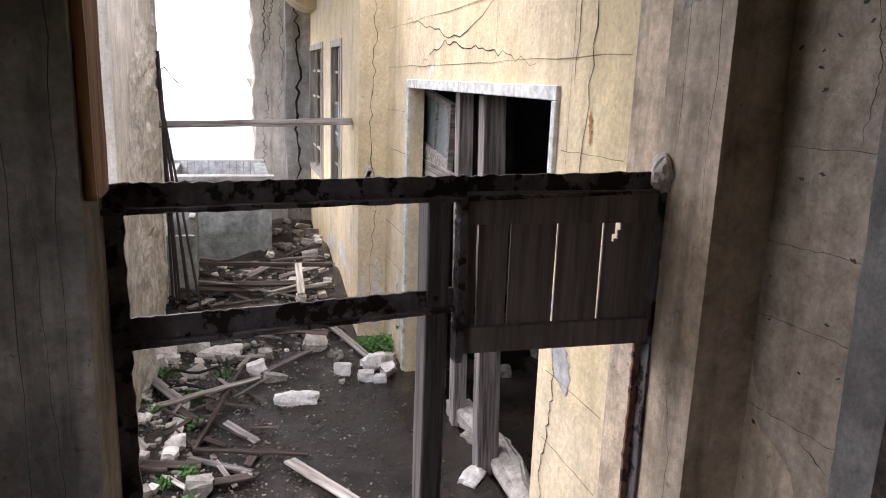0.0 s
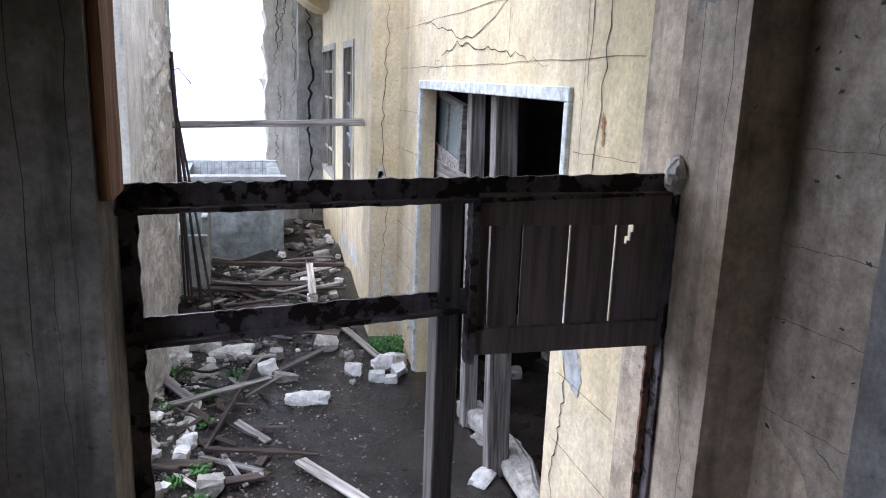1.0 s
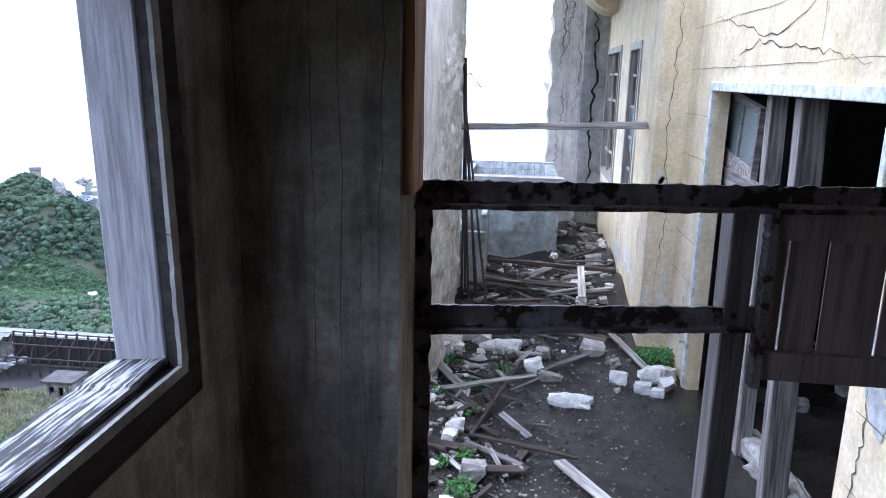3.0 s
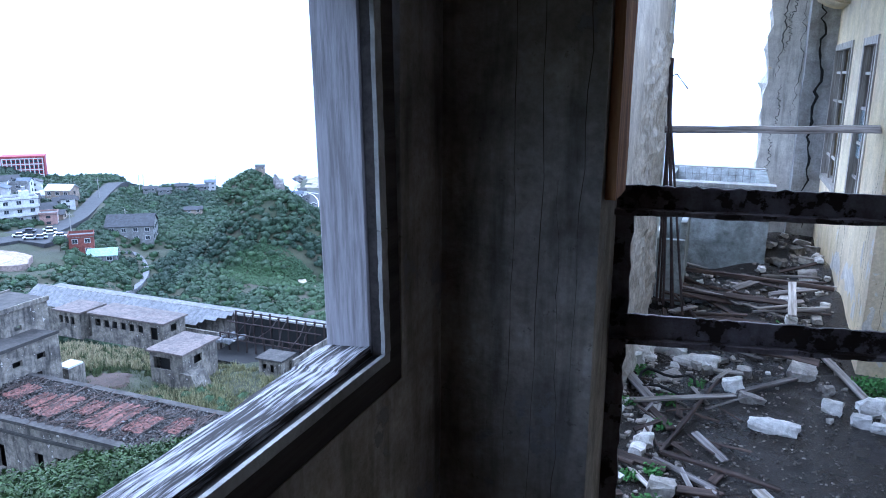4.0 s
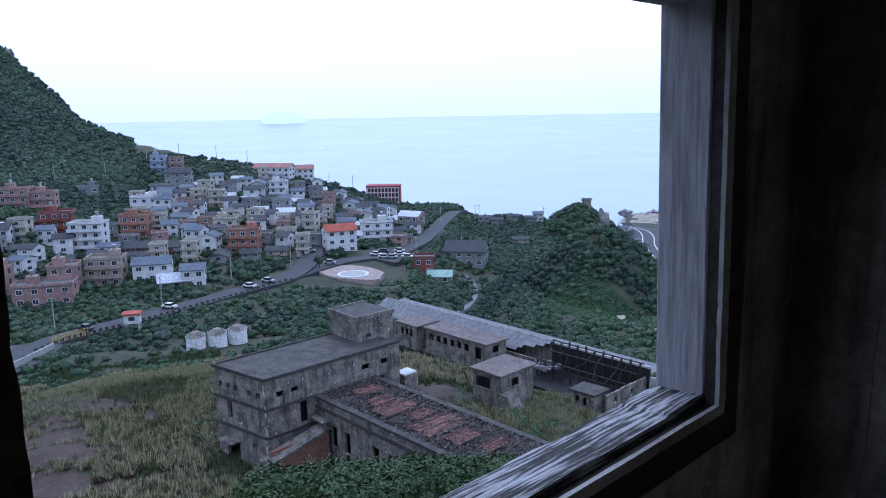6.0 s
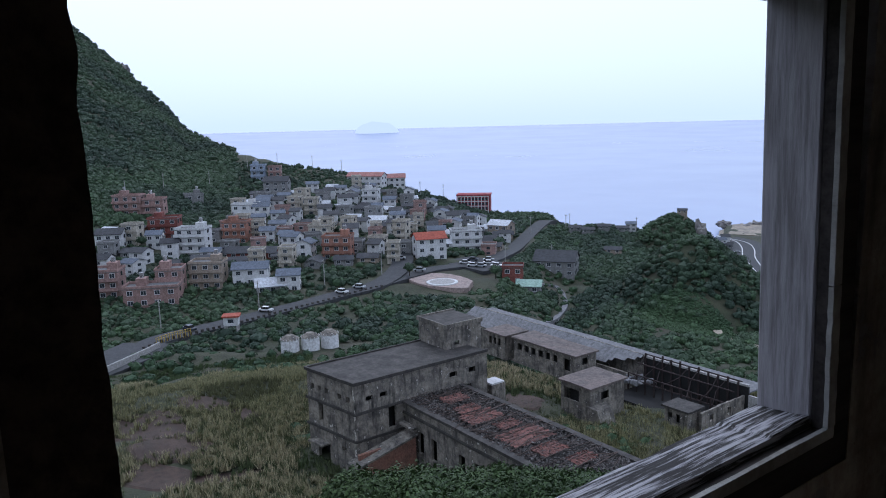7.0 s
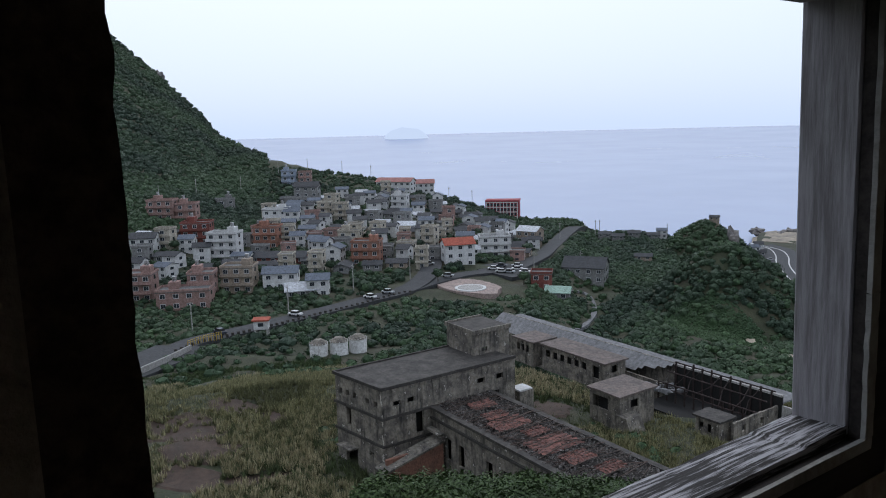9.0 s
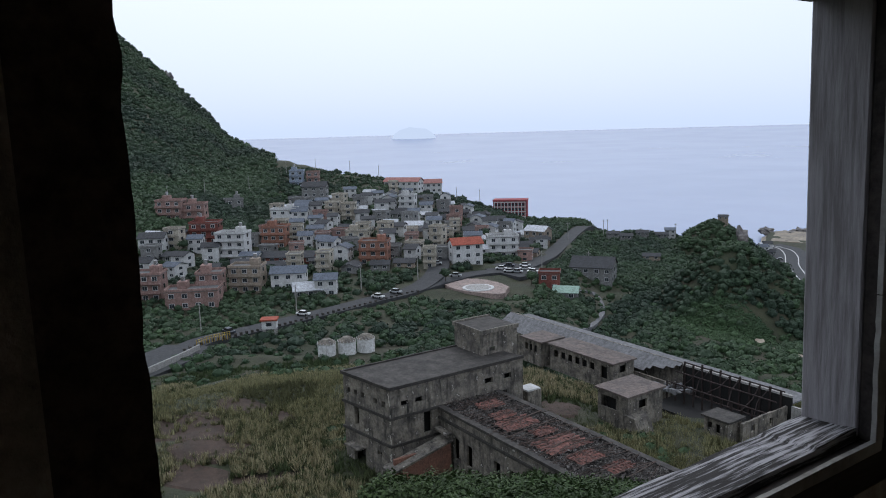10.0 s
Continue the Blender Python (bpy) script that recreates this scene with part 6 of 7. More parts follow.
# timber windows in the far wall
for (ya, yb, za, zb) in ((7.95, 8.75, 0.95, 2.56), (9.5, 11.0, 0.95, 2.58)):
    w = thing("window_2" if ya < 9 else "window_3", "old timber casement window with small panes, some broken", "window", (0.98, ya, za))
    w["kind"] = "structure"

    def put(name, dims, mat):
        ob = part(name, boxed(*dims), mat, w); ob.matrix_parent_inverse = w.matrix_world.inverted()
    for dims in ((0.935, 1.04, ya, ya + 0.07, za, zb), (0.935, 1.04, yb - 0.07, yb, za, zb), (0.935, 1.04, ya + 0.07, yb - 0.07, za, za + 0.07), (0.935, 1.04, ya + 0.07, yb - 0.07, zb - 0.07, zb)):
        put("window_frame", dims, M_WINWOOD)
    nb = 2 if ya < 9 else 3
    for k in range(1, nb):
        yy = ya + (yb - ya) * k / nb
        put("mullion", (0.97, 1.0, yy - 0.02, yy + 0.02, za + 0.07, zb - 0.07), M_WINWOOD)
    for k in range(1, 5):
        zz = za + (zb - za) * k / 5
        for q in range(nb):
            y0, y1 = ya + (yb - ya) * q / nb + 0.07, ya + (yb - ya) * (q + 1) / nb - 0.07
            put("glazing_bar", (0.975, 0.995, y0, y1, zz - 0.014, zz + 0.014), M_WINWOOD)
    for q in range(nb):
        if (q + nb) % 3 == 0:
            put("pane", (0.982, 0.986, ya + (yb - ya) * q / nb + 0.06, ya + (yb - ya) * (q + 1) / nb - 0.06, za + 0.5, za + 0.95), M_GLASS)
# corridor wall and ceiling are coloured dark so the windows look unlit
solid("wall_corridor", boxed(2.2, 2.4, 7.0, 11.6, -0.1, 3.6), M_DARKROOM, "wall coloured dark as shade behind the far windows", "wall")
solid("ceiling_corridor", boxed(1.2, 2.4, 7.9, 11.8, 3.6, 3.75), M_DARKROOM, "ceiling coloured dark as shade behind the far windows", "ceiling")
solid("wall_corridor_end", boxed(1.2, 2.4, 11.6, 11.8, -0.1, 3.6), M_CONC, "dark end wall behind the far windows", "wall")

M_SEAM = surf("limewash_seam", (0.34, 0.26, 0.16), (0.25, 0.19, 0.12), (0.12, 0.09, 0.06), bump=0.1)
# cracks, board seams, rust stain and bare patch on the yellow walls
N1 = (-1, 0, 0)
for i, pts in enumerate((((1.12, 3.0, 3.4), (1.12, 2.98, 2.4), (1.12, 3.05, 1.6)), ((1.12, 3.1, 3.2), (1.12, 3.12, 2.2)), ((1.12, 5.9, 2.62), (1.12, 4.6, 2.42), (1.12, 3.1, 2.86)),
                         ((1.12, 5.6, 2.26), (1.12, 4.9, 2.42), (1.12, 4.2, 2.36), (1.12, 3.5, 2.28)), ((1.12, 3.15, 1.35), (1.12, 3.12, 0.95), (1.12, 3.2, 0.6), (1.12, 3.12, 0.25)), ((1.12, 2.95, 1.6), (1.12, 3.0, 1.42)))):
    part("crack", ribbon(pts, 0.0075, N1, jitter=0.018, steps=12, seed=60 + i), M_CRACK, wall_yellow)
for i, z in enumerate((0.45, 0.75, 1.05, 1.36, 1.66, 1.96, 2.30, 2.6, 2.9, 3.2)):
    if z < 2.1:
        part("seam", ribbon([(1.12, 5.83, z), (1.12, 6.54, z - 0.01)], 0.005, N1, jitter=0.004, steps=6, seed=90 + i, taper=False), M_SEAM, wall_yellow)
        part("seam", ribbon([(1.12, 2.72, z), (1.12, 3.2, z - 0.01)], 0.004, N1, jitter=0.004, steps=6, seed=90 + i, taper=False), M_SEAM, wall_yellow)
    else:
        part("seam", ribbon([(1.12, 2.72, z), (1.12, 6.54, z - 0.02)], 0.004, N1, jitter=0.006, steps=20, seed=90 + i, taper=False), M_SEAM, wall_yellow)
for i, (y, za, zb) in enumerate(((3.15, 1.9, 3.5), (4.0, 2.3, 2.6), (4.9, 2.6, 2.9), (5.4, 2.3, 2.6), (3.6, 2.6, 3.2))):
    part("seam", ribbon([(1.12, y, za), (1.12, y, zb)], 0.004, N1, jitter=0.003, steps=8, seed=120 + i, taper=False), M_SEAM, wall_yellow)
M_STAIN = surf("orange_rust_stain", (0.42, 0.20, 0.07), (0.5, 0.30, 0.13), (0.2, 0.09, 0.04), size=6)
part("stain", ribbon([(1.12, 2.972, 2.11), (1.12, 2.966, 2.06), (1.12, 2.96, 1.99)], 0.032, N1, jitter=0.006, steps=8, seed=5), M_STAIN, wall_yellow)
M_BARE = surf("bare_render_patch", (0.46, 0.47, 0.46), (0.40, 0.41, 0.41), (0.3, 0.29, 0.27), size=3)
part("patch", ribbon([(1.12, 3.17, 1.38), (1.12, 3.08, 1.15), (1.12, 3.0, 1.02)], 0.15, N1, jitter=0.02, steps=6, seed=6), M_BARE, wall_yellow)
for i, pts in enumerate((((1.0, 6.55, 3.4), (1.02, 6.55, 2.6), (0.98, 6.55, 1.9), (1.02, 6.55, 1.2), (0.99, 6.55, 0.3)),)):
    part("crack", ribbon(pts, 0.006, (0, -1, 0), lift=0.009, jitter=0.02, steps=12, seed=140 + i), M_CRACK, pil)
for i, pts in enumerate((((0.885, 6.7, 1.9), (0.885, 6.75, 1.0), (0.885, 6.68, 0.3)), ((0.885, 6.85, 1.4), (0.885, 6.8, 0.4)))):
    part("crack", ribbon(pts, 0.008, N1, lift=0.009, jitter=0.02, steps=12, seed=150 + i), M_CRACK, pil)
for i, pts in enumerate((((0.95, 7.2, 1.0), (0.95, 7.3, 0.5), (0.95, 7.2, 0.1)), ((0.95, 8.7, 2.4), (0.95, 8.8, 0.3)), ((0.95, 8.5, 0.9), (0.95, 8.4, 0.2)))):
    part("crack", ribbon(pts, 0.014, N1, jitter=0.03, steps=10, seed=160 + i), M_CRACK, wall_far)

# white flaked bottoms of the yellow walls, black mould and cracks on the end walls
for i, (y0, y1, z) in enumerate(((7.05, 7.5, 0.25), (7.4, 8.3, 0.35), (8.4, 9.1, 0.3), (7.1, 7.4, 0.75), (8.6, 8.9, 0.9))):
    part("flake", ribbon([(0.95, y0, z), (0.95, (y0 + y1) / 2, z + 0.1), (0.95, y1, z - 0.03)], 0.2, N1, jitter=0.07, steps=9, seed=170 + i), M_PALE, wall_far, "flaked white render")
for i, (x, z0, z1) in enumerate(((0.92, 0.15, 0.55), (1.04, 0.1, 0.7), (0.96, 1.3, 1.5))):
    part("flake", ribbon([(x, 6.55, z0), (x + 0.02, 6.55, (z0 + z1) / 2), (x, 6.55, z1)], 0.08, (0, -1, 0), lift=0.008, jitter=0.03, steps=8, seed=180 + i), M_PALE, pil, "flaked white render")
for i, (y, z0, z1) in enumerate(((5.98, 0.05, 0.75), (6.3, 0.05, 0.5), (2.95, 0.1, 0.35))):
    part("flake", ribbon([(1.12, y, z0), (1.12, y + 0.05, (z0 + z1) / 2), (1.12, y, z1)], 0.16, N1, jitter=0.05, steps=8, seed=190 + i), M_PALE, wall_yellow, "flaked white render")
M_BLACKMOULD = surf("black_mould", (0.06, 0.055, 0.05), (0.10, 0.095, 0.085), (0.02, 0.02, 0.018), size=4, stain=0.5)
for i, (x, z0, z1, w) in enumerate(((0.33, 3.5, 2.2, 0.06), (0.36, 2.1, 1.5, 0.05), (0.31, 1.5, 0.9, 0.05), (0.44, 3.5, 2.9, 0.07), (0.56, 3.3, 1.6, 0.03), (0.40, 3.0, 2.5, 0.05))):
    part("stain", ribbon([(x, 11.25, z0), (x + 0.03, 11.25, (z0 + z1) / 2), (x - 0.02, 11.25, z1)], w * 0.25, (0, -1, 0), lift=0.012, jitter=0.03, steps=16, seed=200 + i), M_BLACKMOULD, wall_end, "black mould stain")

# broken pillar with bared rebar
pillar = thing("broken_pillar", "pale concrete pillar with a shattered edge and bared rebar", "pillar", (-1.0, 7.4, 0))
bm = boxed(-0.98, -0.74, 7.2, 7.65, -0.1, 3.6)
bmesh.ops.subdivide_edges(bm, edges=bm.edges[:], cuts=36, use_grid_fill=True)
for v in bm.verts:
    v.co += noise.noise_vector(v.co * 14) * 0.004
body = part("shaft", bm, M_PALE, pillar); body.matrix_parent_inverse = pillar.matrix_world.inverted()
bm = boxed(-0.745, -0.712, 7.42, 7.66, -0.1, 3.6); body = part("edge_strip", bm, M_BLUEPAINT, pillar, "pale blue-grey edge strip"); body.matrix_parent_inverse = pillar.matrix_world.inverted()
for i, (x, y, dx, dy) in enumerate(((-0.675, 7.14, 0.10, -0.15), (-0.69, 7.18, 0.20, -0.22), (-0.665, 7.16, 0.02, -0.05), (-0.68, 7.12, 0.28, -0.35), (-0.67, 7.2, 0.16, -0.2), (-0.66, 7.1, 0.05, -0.02))):
    bm = rod(bmesh.new(), [(x, y, 2.35), (x + dx * 0.1, y, 1.9), (x + dx * 0.5, y + dy * 0.5, 1.2), (x + dx, y + dy, 0.25)], 0.011)
    ob = part("rebar", bm, M_REBAR, pillar); ob.matrix_parent_inverse = pillar.matrix_world.inverted()
bm = rod(bmesh.new(), [(-0.70, 7.16, 2.18), (-0.62, 7.12, 2.22), (-0.52, 7.06, 2.10)], 0.006); ob = part("wire", bm, M_REBAR, pillar); ob.matrix_parent_inverse = pillar.matrix_world.inverted()
plank("pole", "grey weathered pole laid across from pillar to pilaster", (-0.80, 7.15, 1.755), (0.885, 6.88, 1.828), 0.065, 0.055, M_WOODGREY, category="pole", wear=0.012)

# shattered stretch of the west wall, down to the aggregate
bm = bmesh.new()
gv = []
for i in range(46):
    z = 0.02 + i * 0.056
    y0 = 5.15 + 0.5 * max(0, z - 1.2) + 0.75 * max(0, z - 1.9) + 0.22 * noise.noise(Vector((z * 3, 0, 2))) + 0.1 * noise.noise(Vector((z * 11, 4, 0)))
    y1 = 7.17
    row = []
    for j in range(25):
        t = j / 24
        y = y0 + (y1 - y0) * t
        inner = math.sin(math.pi * min(1, t * 1.2)) if t < 0.42 else 1.0
        x = -0.728 + inner * (0.035 + 0.05 * noise.noise(Vector((y * 4, z * 4, 1))) + 0.03 * noise.noise(Vector((y * 13, z * 13, 5))))
        row.append(bm.verts.new((max(x, -0.734), y, z)))
    gv.append(row)
for i in range(45):
    for j in range(24):
        bm.faces.new((gv[i][j], gv[i + 1][j], gv[i + 1][j + 1], gv[i][j + 1]))
ob = part("shattered_face", bm, M_BROKEN, pillar, "coarse broken concrete face"); ob.matrix_parent_inverse = pillar.matrix_world.inverted()
# tiled bath tub of concrete
tub = thing("bath_tub", "concrete bath tub with a tiled inside and mossy front", "bath tub", (-0.2, 9.6, 0))


def tpart(name, bm, mat, label="", par=None):
    ob = part(name, bm, mat, par or tub, label)
    if par is None:
        ob.matrix_parent_inverse = tub.matrix_world.inverted()
    return ob


tpart("front_wall", roughen(boxed(-0.74, 0.30, 9.0, 9.14, 0.0, 1.03), 0.004, 8, 8), M_SLIME)
tpart("side_wall", boxed(-0.9, -0.76, 9.0, 10.7, 0.0, 1.03), M_SLIME)
tpart("side_wall", boxed(0.16, 0.30, 9.142, 10.7, 0.0, 1.03), M_SLIME)
back = tpart("back_wall", boxed(-0.9, 0.30, 10.7, 10.84, 0.0, 1.06), M_CONC)
tpart("rim", soften(boxed(-0.78, 0.34, 8.97, 9.16, 1.031, 1.08), 0.008), M_CONC)
for i in range(12):
    for j in range(3):
        tpart("tile", boxed(-0.76 + i * 0.088, -0.76 + i * 0.088 + 0.082, 10.680, 10.698, 0.79 + j * 0.088, 0.79 + j * 0.088 + 0.082), M_TILE, par=back)
trough = thing("trough", "small concrete washing trough beside the pillar", "trough", (-0.62, 7.9, 0))
for dims in ((-0.80, -0.46, 7.55, 7.62, 0.0, 0.72), (-0.80, -0.46, 8.2, 8.27, 0.0, 0.92), (-0.52, -0.46, 7.622, 8.198, 0.0, 0.88), (-0.80, -0.522, 7.622, 8.198, 0.0, 0.6)):
    ob = part("side", soften(boxed(*dims), 0.006, 1), M_SLIME, trough); ob.matrix_parent_inverse = trough.matrix_world.inverted()

# ---- rubble, planks and weeds on the washroom floor ----
def stone_mesh(seed, rough_=0.10):
    """A broken lump: a block with corners knocked off, faceted and pitted."""
    r = random.Random(seed)
    bm = bmesh.new()
    bmesh.ops.create_cube(bm, size=1.0)
    for k in range(5):
        n_ = Vector((r.gauss(0, 1), r.gauss(0, 1), r.gauss(0, 1))).normalized()
        cut = bmesh.ops.bisect_plane(bm, geom=bm.verts[:] + bm.edges[:] + bm.faces[:], plane_co=n_ * r.uniform(0.42, 0.58), plane_no=n_, clear_outer=True)
        bmesh.ops.edgeloop_fill(bm, edges=[e for e in cut["geom_cut"] if isinstance(e, bmesh.types.BMEdge)])
    bmesh.ops.triangulate(bm, faces=bm.faces[:])
    bmesh.ops.subdivide_edges(bm, edges=bm.edges[:], cuts=3, use_grid_fill=True)
    for v in bm.verts:
        v.co += noise.noise_vector(v.co * 2.2 + Vector((seed * 7.1, 0, 0))) * rough_ + noise.noise_vector(v.co * 7 + Vector((seed, 3, 0))) * 0.045
    return bm


STONES = [mesh_of("rubble_block", stone_mesh(i), M_WHITESTONE if i % 3 == 0 else M_STONE) for i in range(9)]


def stone(x, y, sx, sy, sz, k, turn, label, name="rubble_block"):
    ob = new(name, STONES[k])
    ob.matrix_world = Matrix.LocRotScale((x, y, floor_z(x, y) + sz * 0.36), Euler((rng.uniform(-.25, .25), rng.uniform(-.25, .25), radians(turn))), (sx, sy, sz))
    return tagged(ob, label, "rubble", "rubble on the washroom floor")


WL, GL = "whitish broken plaster and concrete lump on the mud", "grey broken concrete lump on the mud"
stone(0.26, 5.31, 0.28, 0.095, 0.09, 0, -6, "long whitish concrete block lying on wet mud")
for x, y, sx, sy, sz, k in ((0.646, 5.80, .17, .13, .14, 3), (0.90, 5.86, .24, .19, .17, 0), (0.99, 5.72, .16, .13, .13, 6), (0.80, 5.64, .15, .13, .13, 3), (1.02, 5.95, .2, .2, .12, 1), (0.9, 5.58, .12, .1, .09, 6), (0.62, 5.62, .06, .05, .05, 2),
                            (-0.668, 6.2, .28, .2, .24, 0), (-0.72, 5.95, .28, .12, .13, 3), (-0.47, 6.42, .36, .2, .18, 6), (-0.25, 6.3, .42, .18, .14, 0), (-0.85, 5.6, .2, .18, .12, 0), (0.02, 5.90, .18, .16, .16, 3), (0.14, 5.73, .22, .09, .1, 1),
                            (-0.42, 5.9, .22, .2, .06, 4), (-0.48, 4.76, .15, .11, .12, 0), (0.5, 6.33, .24, .2, .16, 2), (0.1, 6.2, .14, .12, .13, 1), (-0.16, 6.15, .1, .08, .1, 4), (-0.33, 4.25, .18, .14, .18, 2), (-0.62, 4.2, .16, .12, .12, 4), (-0.55, 3.85, .2, .12, .1, 3), (-0.78, 4.7, .24, .2, .14, 0), (-0.8, 4.3, .16, .14, .1, 6)):
    stone(x, y, sx * 0.74, sy * 0.74, sz * 0.7, k, rng.uniform(-25, 25), WL if k % 3 == 0 else GL)
for i in range(150):
    side = rng.random()
    if side < 0.5:
        x, y = rng.uniform(-0.86, -0.45 + 0.25 * rng.random()), rng.uniform(3.0, 6.6)
    else:
        x, y = rng.uniform(-0.9, 0.85), rng.uniform(6.1, 8.9)
    s = rng.choice((0.03, 0.035, 0.04, 0.05, 0.06, 0.08)) * rng.uniform(0.7, 1.3)
    k = rng.randrange(9)
    stone(x, y, s * rng.uniform(1, 1.8), s, s * rng.uniform(.5, .9), k, rng.uniform(0, 180), WL if k % 3 == 0 else GL)
for i in range(50):
    x, y = rng.uniform(0.34, 0.92), rng.uniform(7.6, 10.8)
    s = rng.choice((0.04, 0.05, 0.06, 0.1)) * rng.uniform(0.8, 1.3)
    k = rng.randrange(9)
    stone(x, y, s * rng.uniform(1, 2.0), s, s * rng.uniform(.5, .9), k, rng.uniform(0, 180), WL if k % 3 == 0 else GL)
for x, y, q in ((1.45, 4.45, .09), (1.14, 4.13, .12), (1.30, 4.62, .08), (1.9, 5.6, .1), (2.1, 4.9, .16), (1.75, 4.2, .08), (2.3, 5.9, .1), (1.6, 5.3, .06), (2.0, 4.4, .05)):
    ob = new("rubble_block", STONES[int(q * 100) % 9])
    ob.matrix_world = Matrix.LocRotScale((x, y, -0.03 + q * 0.2), Euler((0, 0, x * 9)), (q * 1.5, q, q * 0.7))
    tagged(ob, "grey lump lying on the wet floor of the side room", "rubble", "rubble on the side room floor")
# chips too small to count
chips = [np.array([v.co for v in me.vertices]) for me in STONES[:4]]
chip_faces = [np.array([p.vertices[:] for p in me.polygons]) for me in STONES[:4]]
cv, cf, base = [], [], 0
for i in range(1300):
    k = i % 4
    x, y = (rng.uniform(-0.88, -0.2 - 0.4 * rng.random()), rng.uniform(3.0, 6.6)) if i % 2 else (rng.uniform(-0.9, 0.85), rng.uniform(6.0, 9.0))
    if i > 600:
        x, y = -0.85 + 1.5 * rng.random() ** 1.5, rng.uniform(3.2, 6.4)
    q = rng.uniform(0.012, 0.034) if i < 600 else rng.uniform(0.006, 0.015)
    a = rng.uniform(0, math.tau)
    m = np.array(((math.cos(a), -math.sin(a), 0), (math.sin(a), math.cos(a), 0), (0, 0, 1)))
    cv.append((chips[k] * (q * rng.uniform(1, 2), q, q * .7)) @ m.T + (x, y, floor_z(x, y) + q * .2))
    cf.append(chip_faces[k] + base)
    base += len(chips[k])
tagged(new("rubble_chips", array_mesh("rubble_chips", np.vstack(cv), np.vstack(cf), M_CHIP)), "small chips of plaster and concrete strewn on mud", "rubble", kind="stuff")
PL = "splintered grey plank lying on the rubble"
for a, b, w, mat in (((0.155, 4.50), (0.50, 3.92), .075, M_WOODPALE), ((0.66, 6.78), (0.89, 5.95), .06, M_WOODPALE), ((-0.37, 4.69), (0.27, 4.545), .03, M_WOODDARK), ((-0.62, 5.21), (0.03, 5.72), .04, M_WOODPALE),
                     ((-0.37, 4.68), (-0.078, 6.0), .024, M_WOODDARK), ((-0.448, 5.33), (-0.476, 4.77), .05, M_WOODPALE), ((-0.40, 4.59), (-0.05, 4.40), .04, M_WOODGREY), ((-0.78, 5.76), (-0.47, 5.29), .06, M_WOODGREY),
                     ((-0.70, 5.70), (-0.48, 5.36), .05, M_WOODPALE), ((0.06, 5.80), (0.455, 6.22), .045, M_WOODGREY), ((-0.18, 6.17), (0.10, 6.16), .035, M_WOODPALE), ((-0.52, 5.25), (-0.33, 4.98), .07, M_WOODDARK), ((-0.26, 4.33), (-0.04, 4.36), .06, M_WOODDARK), ((-0.7, 4.5), (-0.5, 4.45), .05, M_WOODDARK)):
    z0, z1 = floor_z(*a) + 0.035, floor_z(*b) + 0.04
    plank("plank", PL, (*a, z0), (*b, z1), w, 0.022, mat, roll=rng.uniform(-15, 15), group="planks on the washroom floor")
for i in range(46):
    x, y = rng.uniform(-0.8, 0.75), rng.uniform(6.5, 8.9)
    ang, ln = rng.uniform(-0.5, 0.5) if i % 4 else rng.uniform(0, 3.1), rng.uniform(0.3, 0.9)
    a, b = (x - ln / 2 * math.cos(ang), y - ln / 2 * math.sin(ang)), (x + ln / 2 * math.cos(ang), y + ln / 2 * math.sin(ang))
    a, b = [(max(-0.85, min(0.82, p[0])), min(8.9, p[1])) for p in (a, b)]
    plank("plank", PL, (*a, floor_z(*a) + rng.uniform(.03, .1)), (*b, floor_z(*b) + rng.uniform(.03, .1)), rng.choice((.025, .04, .07)), .02, rng.choice((M_WOODGREY, M_WOODDARK, M_WOODDARK, M_WOODGREY, M_WOODDARK, M_WOODPALE)), roll=rng.uniform(-30, 30), group="planks on the washroom floor")
plank("plank", "pale painted board on the rubble heap", (0.46, 7.1, 0.25), (0.50, 7.9, 0.33), 0.07, 0.02, M_WOODPALE)
tagged(new("log", mesh_of("log", roughen(rod(bmesh.new(), [(1.30, 4.95, 0.06), (1.36, 4.6, 0.05), (1.37, 4.38, 0.05), (1.36, 4.1, 0.05), (1.34, 3.85, 0.05), (1.31, 3.6, 0.05)], 0.07, 14), 0.05, 11), M_STONE)), "old rotten grey log lying on the wet floor", "log")
plank("pipe", "long dark steel bar lying across the rubble", (-0.7, 8.1, 0.33), (0.85, 7.9, 0.31), 0.04, 0.04, M_WOODDARK, category="bar")

# boards lining the opening, a loop of cable, and the rivet blisters
plank("plank", "old board leaning in the opening", (1.30, 5.35, 0.0), (1.29, 5.36, 1.48), 0.10, 0.03, M_WOODGREY)
plank("plank", "old board leaning in the opening", (1.28, 5.95, 0.0), (1.27, 5.93, 1.48), 0.12, 0.03, M_WOODDARK)
coil = [(-0.42 + 0.19 * math.cos(k / 18 * math.tau), 5.62 + 0.17 * math.sin(k / 18 * math.tau), floor_z(-0.42, 5.62) + 0.09 + 0.03 * math.sin(k * 1.1)) for k in range(17)]
tagged(new("cable", mesh_of("cable", rod(bmesh.new(), coil, 0.011), M_BLACK)), "loop of black cable on the rubble", "cable")
for i in range(60):
    x, y = rng.uniform(-0.9, 0.0), rng.uniform(3.0, 6.2)
    ang, ln = rng.uniform(0, math.tau), rng.uniform(0.10, 0.38)
    a, b = (x, y), (max(-0.9, x + ln * math.cos(ang)), y + ln * math.sin(ang))
    plank("stick", "short splinter of old wood on the mud", (*a, floor_z(*a) + 0.02), (*b, floor_z(*b) + rng.uniform(0.02, 0.06)), rng.choice((.015, .03, .05)), .012, rng.choice((M_WOODGREY, M_WOODPALE, M_WOODDARK, M_WOODDARK)), roll=rng.uniform(-30, 30), category="stick", group="splinters on the washroom floor")
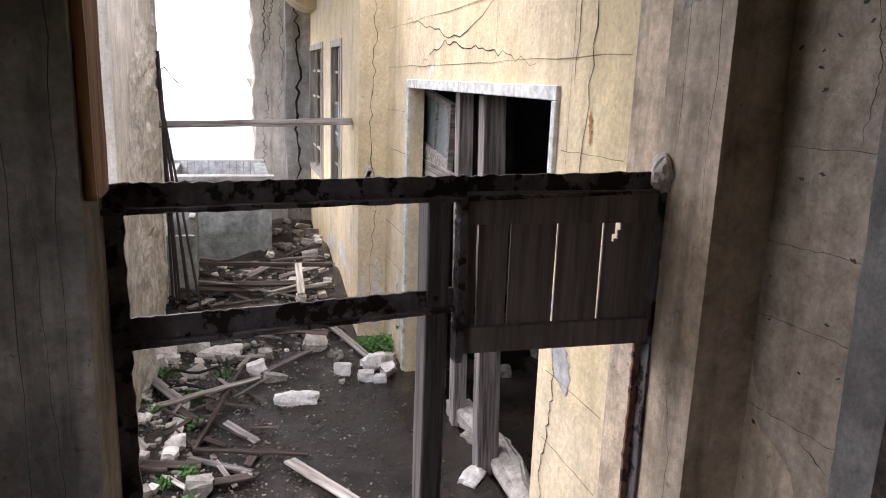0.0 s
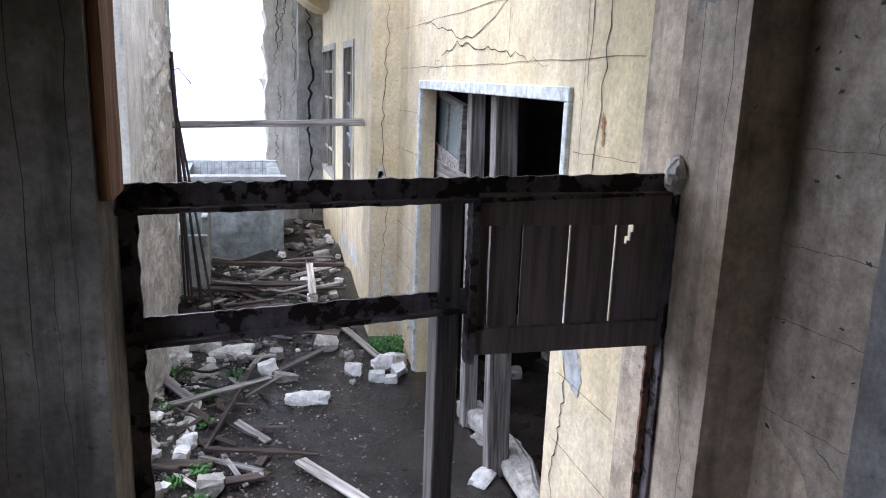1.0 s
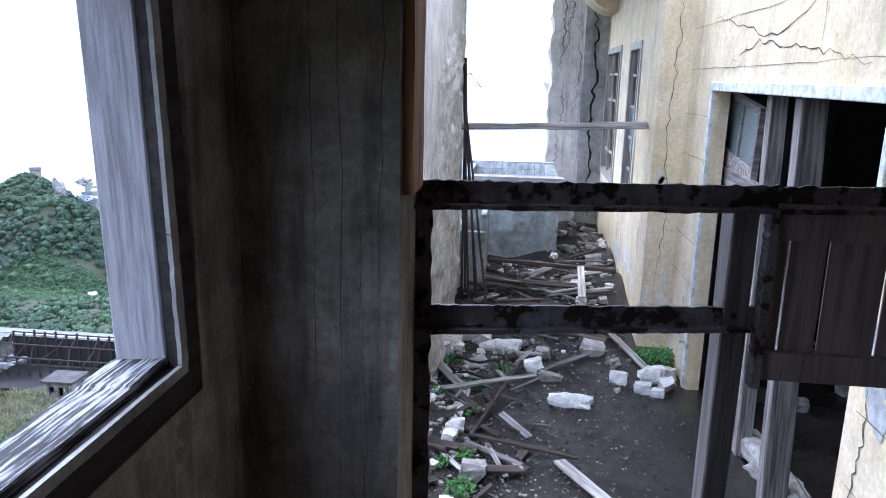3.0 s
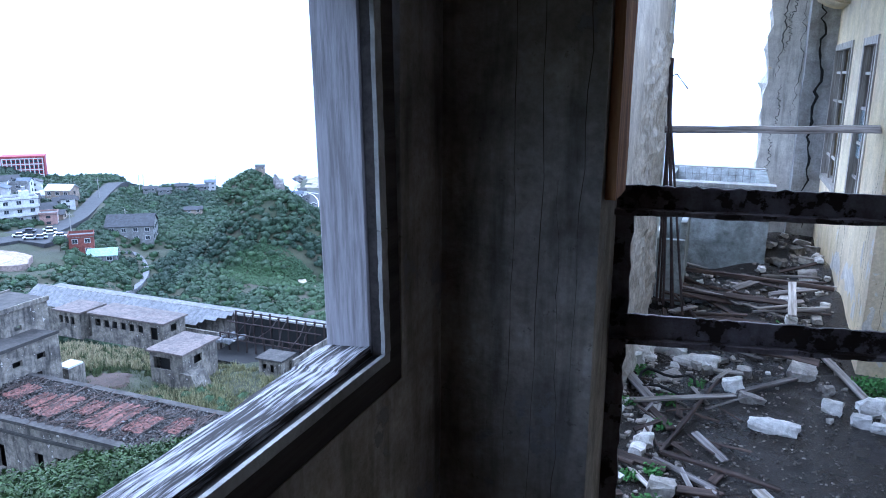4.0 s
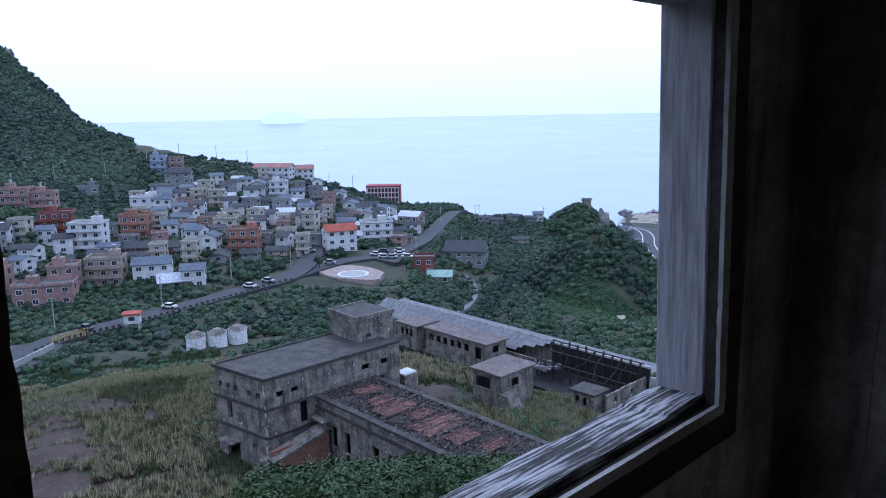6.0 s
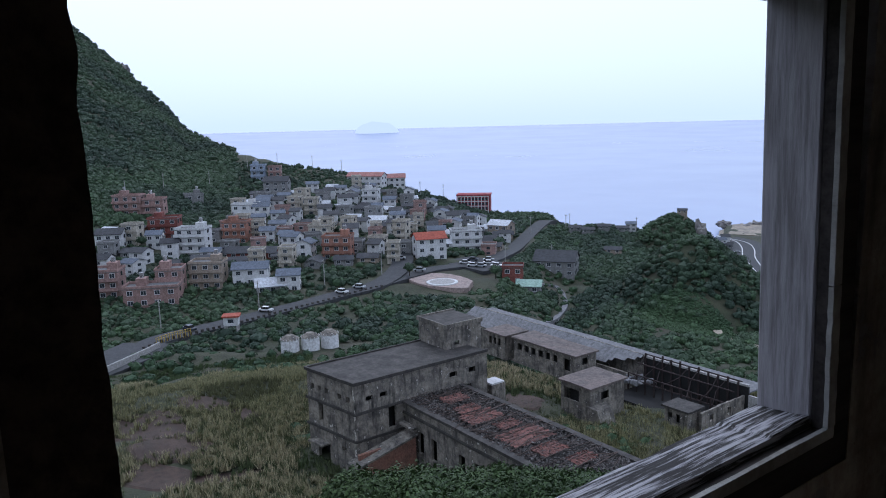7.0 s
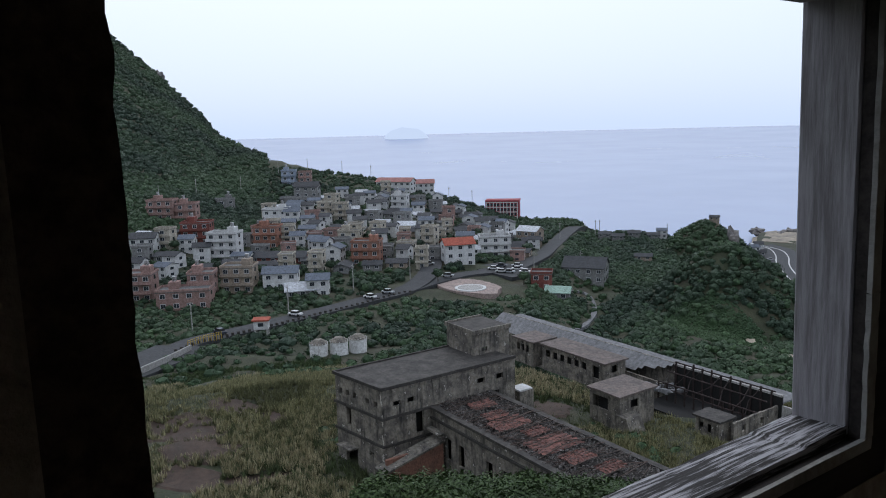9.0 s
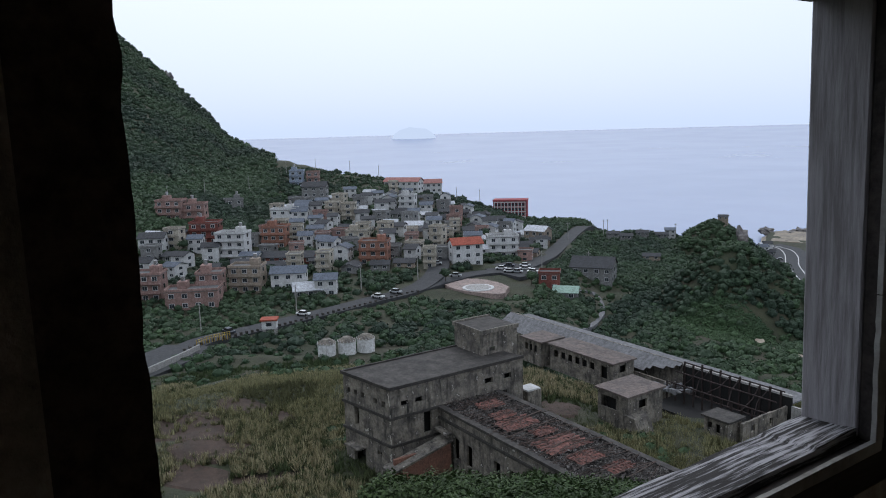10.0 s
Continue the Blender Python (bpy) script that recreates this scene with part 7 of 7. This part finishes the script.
# loose gravel
bm = bmesh.new()
for i in range(24000):
    x, y = -0.9 + 1.95 * rng.random() ** 1.35, 2.6 + 4.8 * rng.random() ** 0.9
    if rng.random() < max(0, (x - 0.1)) * 0.75:
        continue
    s = 0.0022 + 0.009 * rng.random() ** 6
    c = Vector((x, y, floor_z(x, y) + s * 0.3))
    t0 = rng.uniform(0, math.tau)
    ring = [bm.verts.new(c + Vector((math.cos(t0 + k * 1.257) * s * rng.uniform(.7, 1.4), math.sin(t0 + k * 1.257) * s * rng.uniform(.7, 1.4), 0))) for k in range(5)]
    cap = [bm.verts.new(c + (v.co - c) * 0.55 + Vector((0, 0, s * rng.uniform(.4, .8)))) for v in ring]
    for k in range(5):
        bm.faces.new((ring[k], ring[(k + 1) % 5], cap[(k + 1) % 5], cap[k]))
    bm.faces.new(cap)
solid("gravel", bm, M_GRAVEL, "small stones and grit scattered on mud", "gravel", kind="stuff")


def weed(x, y, r, n):
    bm = bmesh.new()
    for i in range(n):
        a, d = rng.uniform(0, math.tau), r * math.sqrt(rng.random())
        p = Vector((x + d * math.cos(a), y + d * math.sin(a), floor_z(x, y) + rng.uniform(0.01, r * 0.9)))
        u = Vector((rng.gauss(0, 1), rng.gauss(0, 1), rng.gauss(0, .6))).normalized()
        w = u.orthogonal().normalized()
        s = rng.uniform(0.008, 0.018)
        vs = [bm.verts.new(p + q) for q in (u * s, w * s * 0.6, -u * s, -w * s * 0.6)]
        bm.faces.new(vs)
    return tagged(new("weed", mesh_of("weed", bm, M_WEED)), "small bright green weed growing out of rubble", "weed", kind="stuff")


for x, y, r, n in ((1.0, 6.2, .13, 420), (0.9, 6.28, .09, 180), (1.08, 6.3, .1, 200), (-0.40, 5.46, .07, 110), (-0.59, 5.79, .07, 110), (-0.22, 5.88, .06, 70), (-0.40, 5.03, .06, 90), (-0.63, 5.2, .05, 60), (-0.39, 4.47, .06, 110), (-0.51, 4.34, .05, 80), (-0.39, 4.1, .08, 160), (-0.6, 3.7, .08, 120), (0.4, 7.2, .1, 80)):
    weed(x, y, r, n)
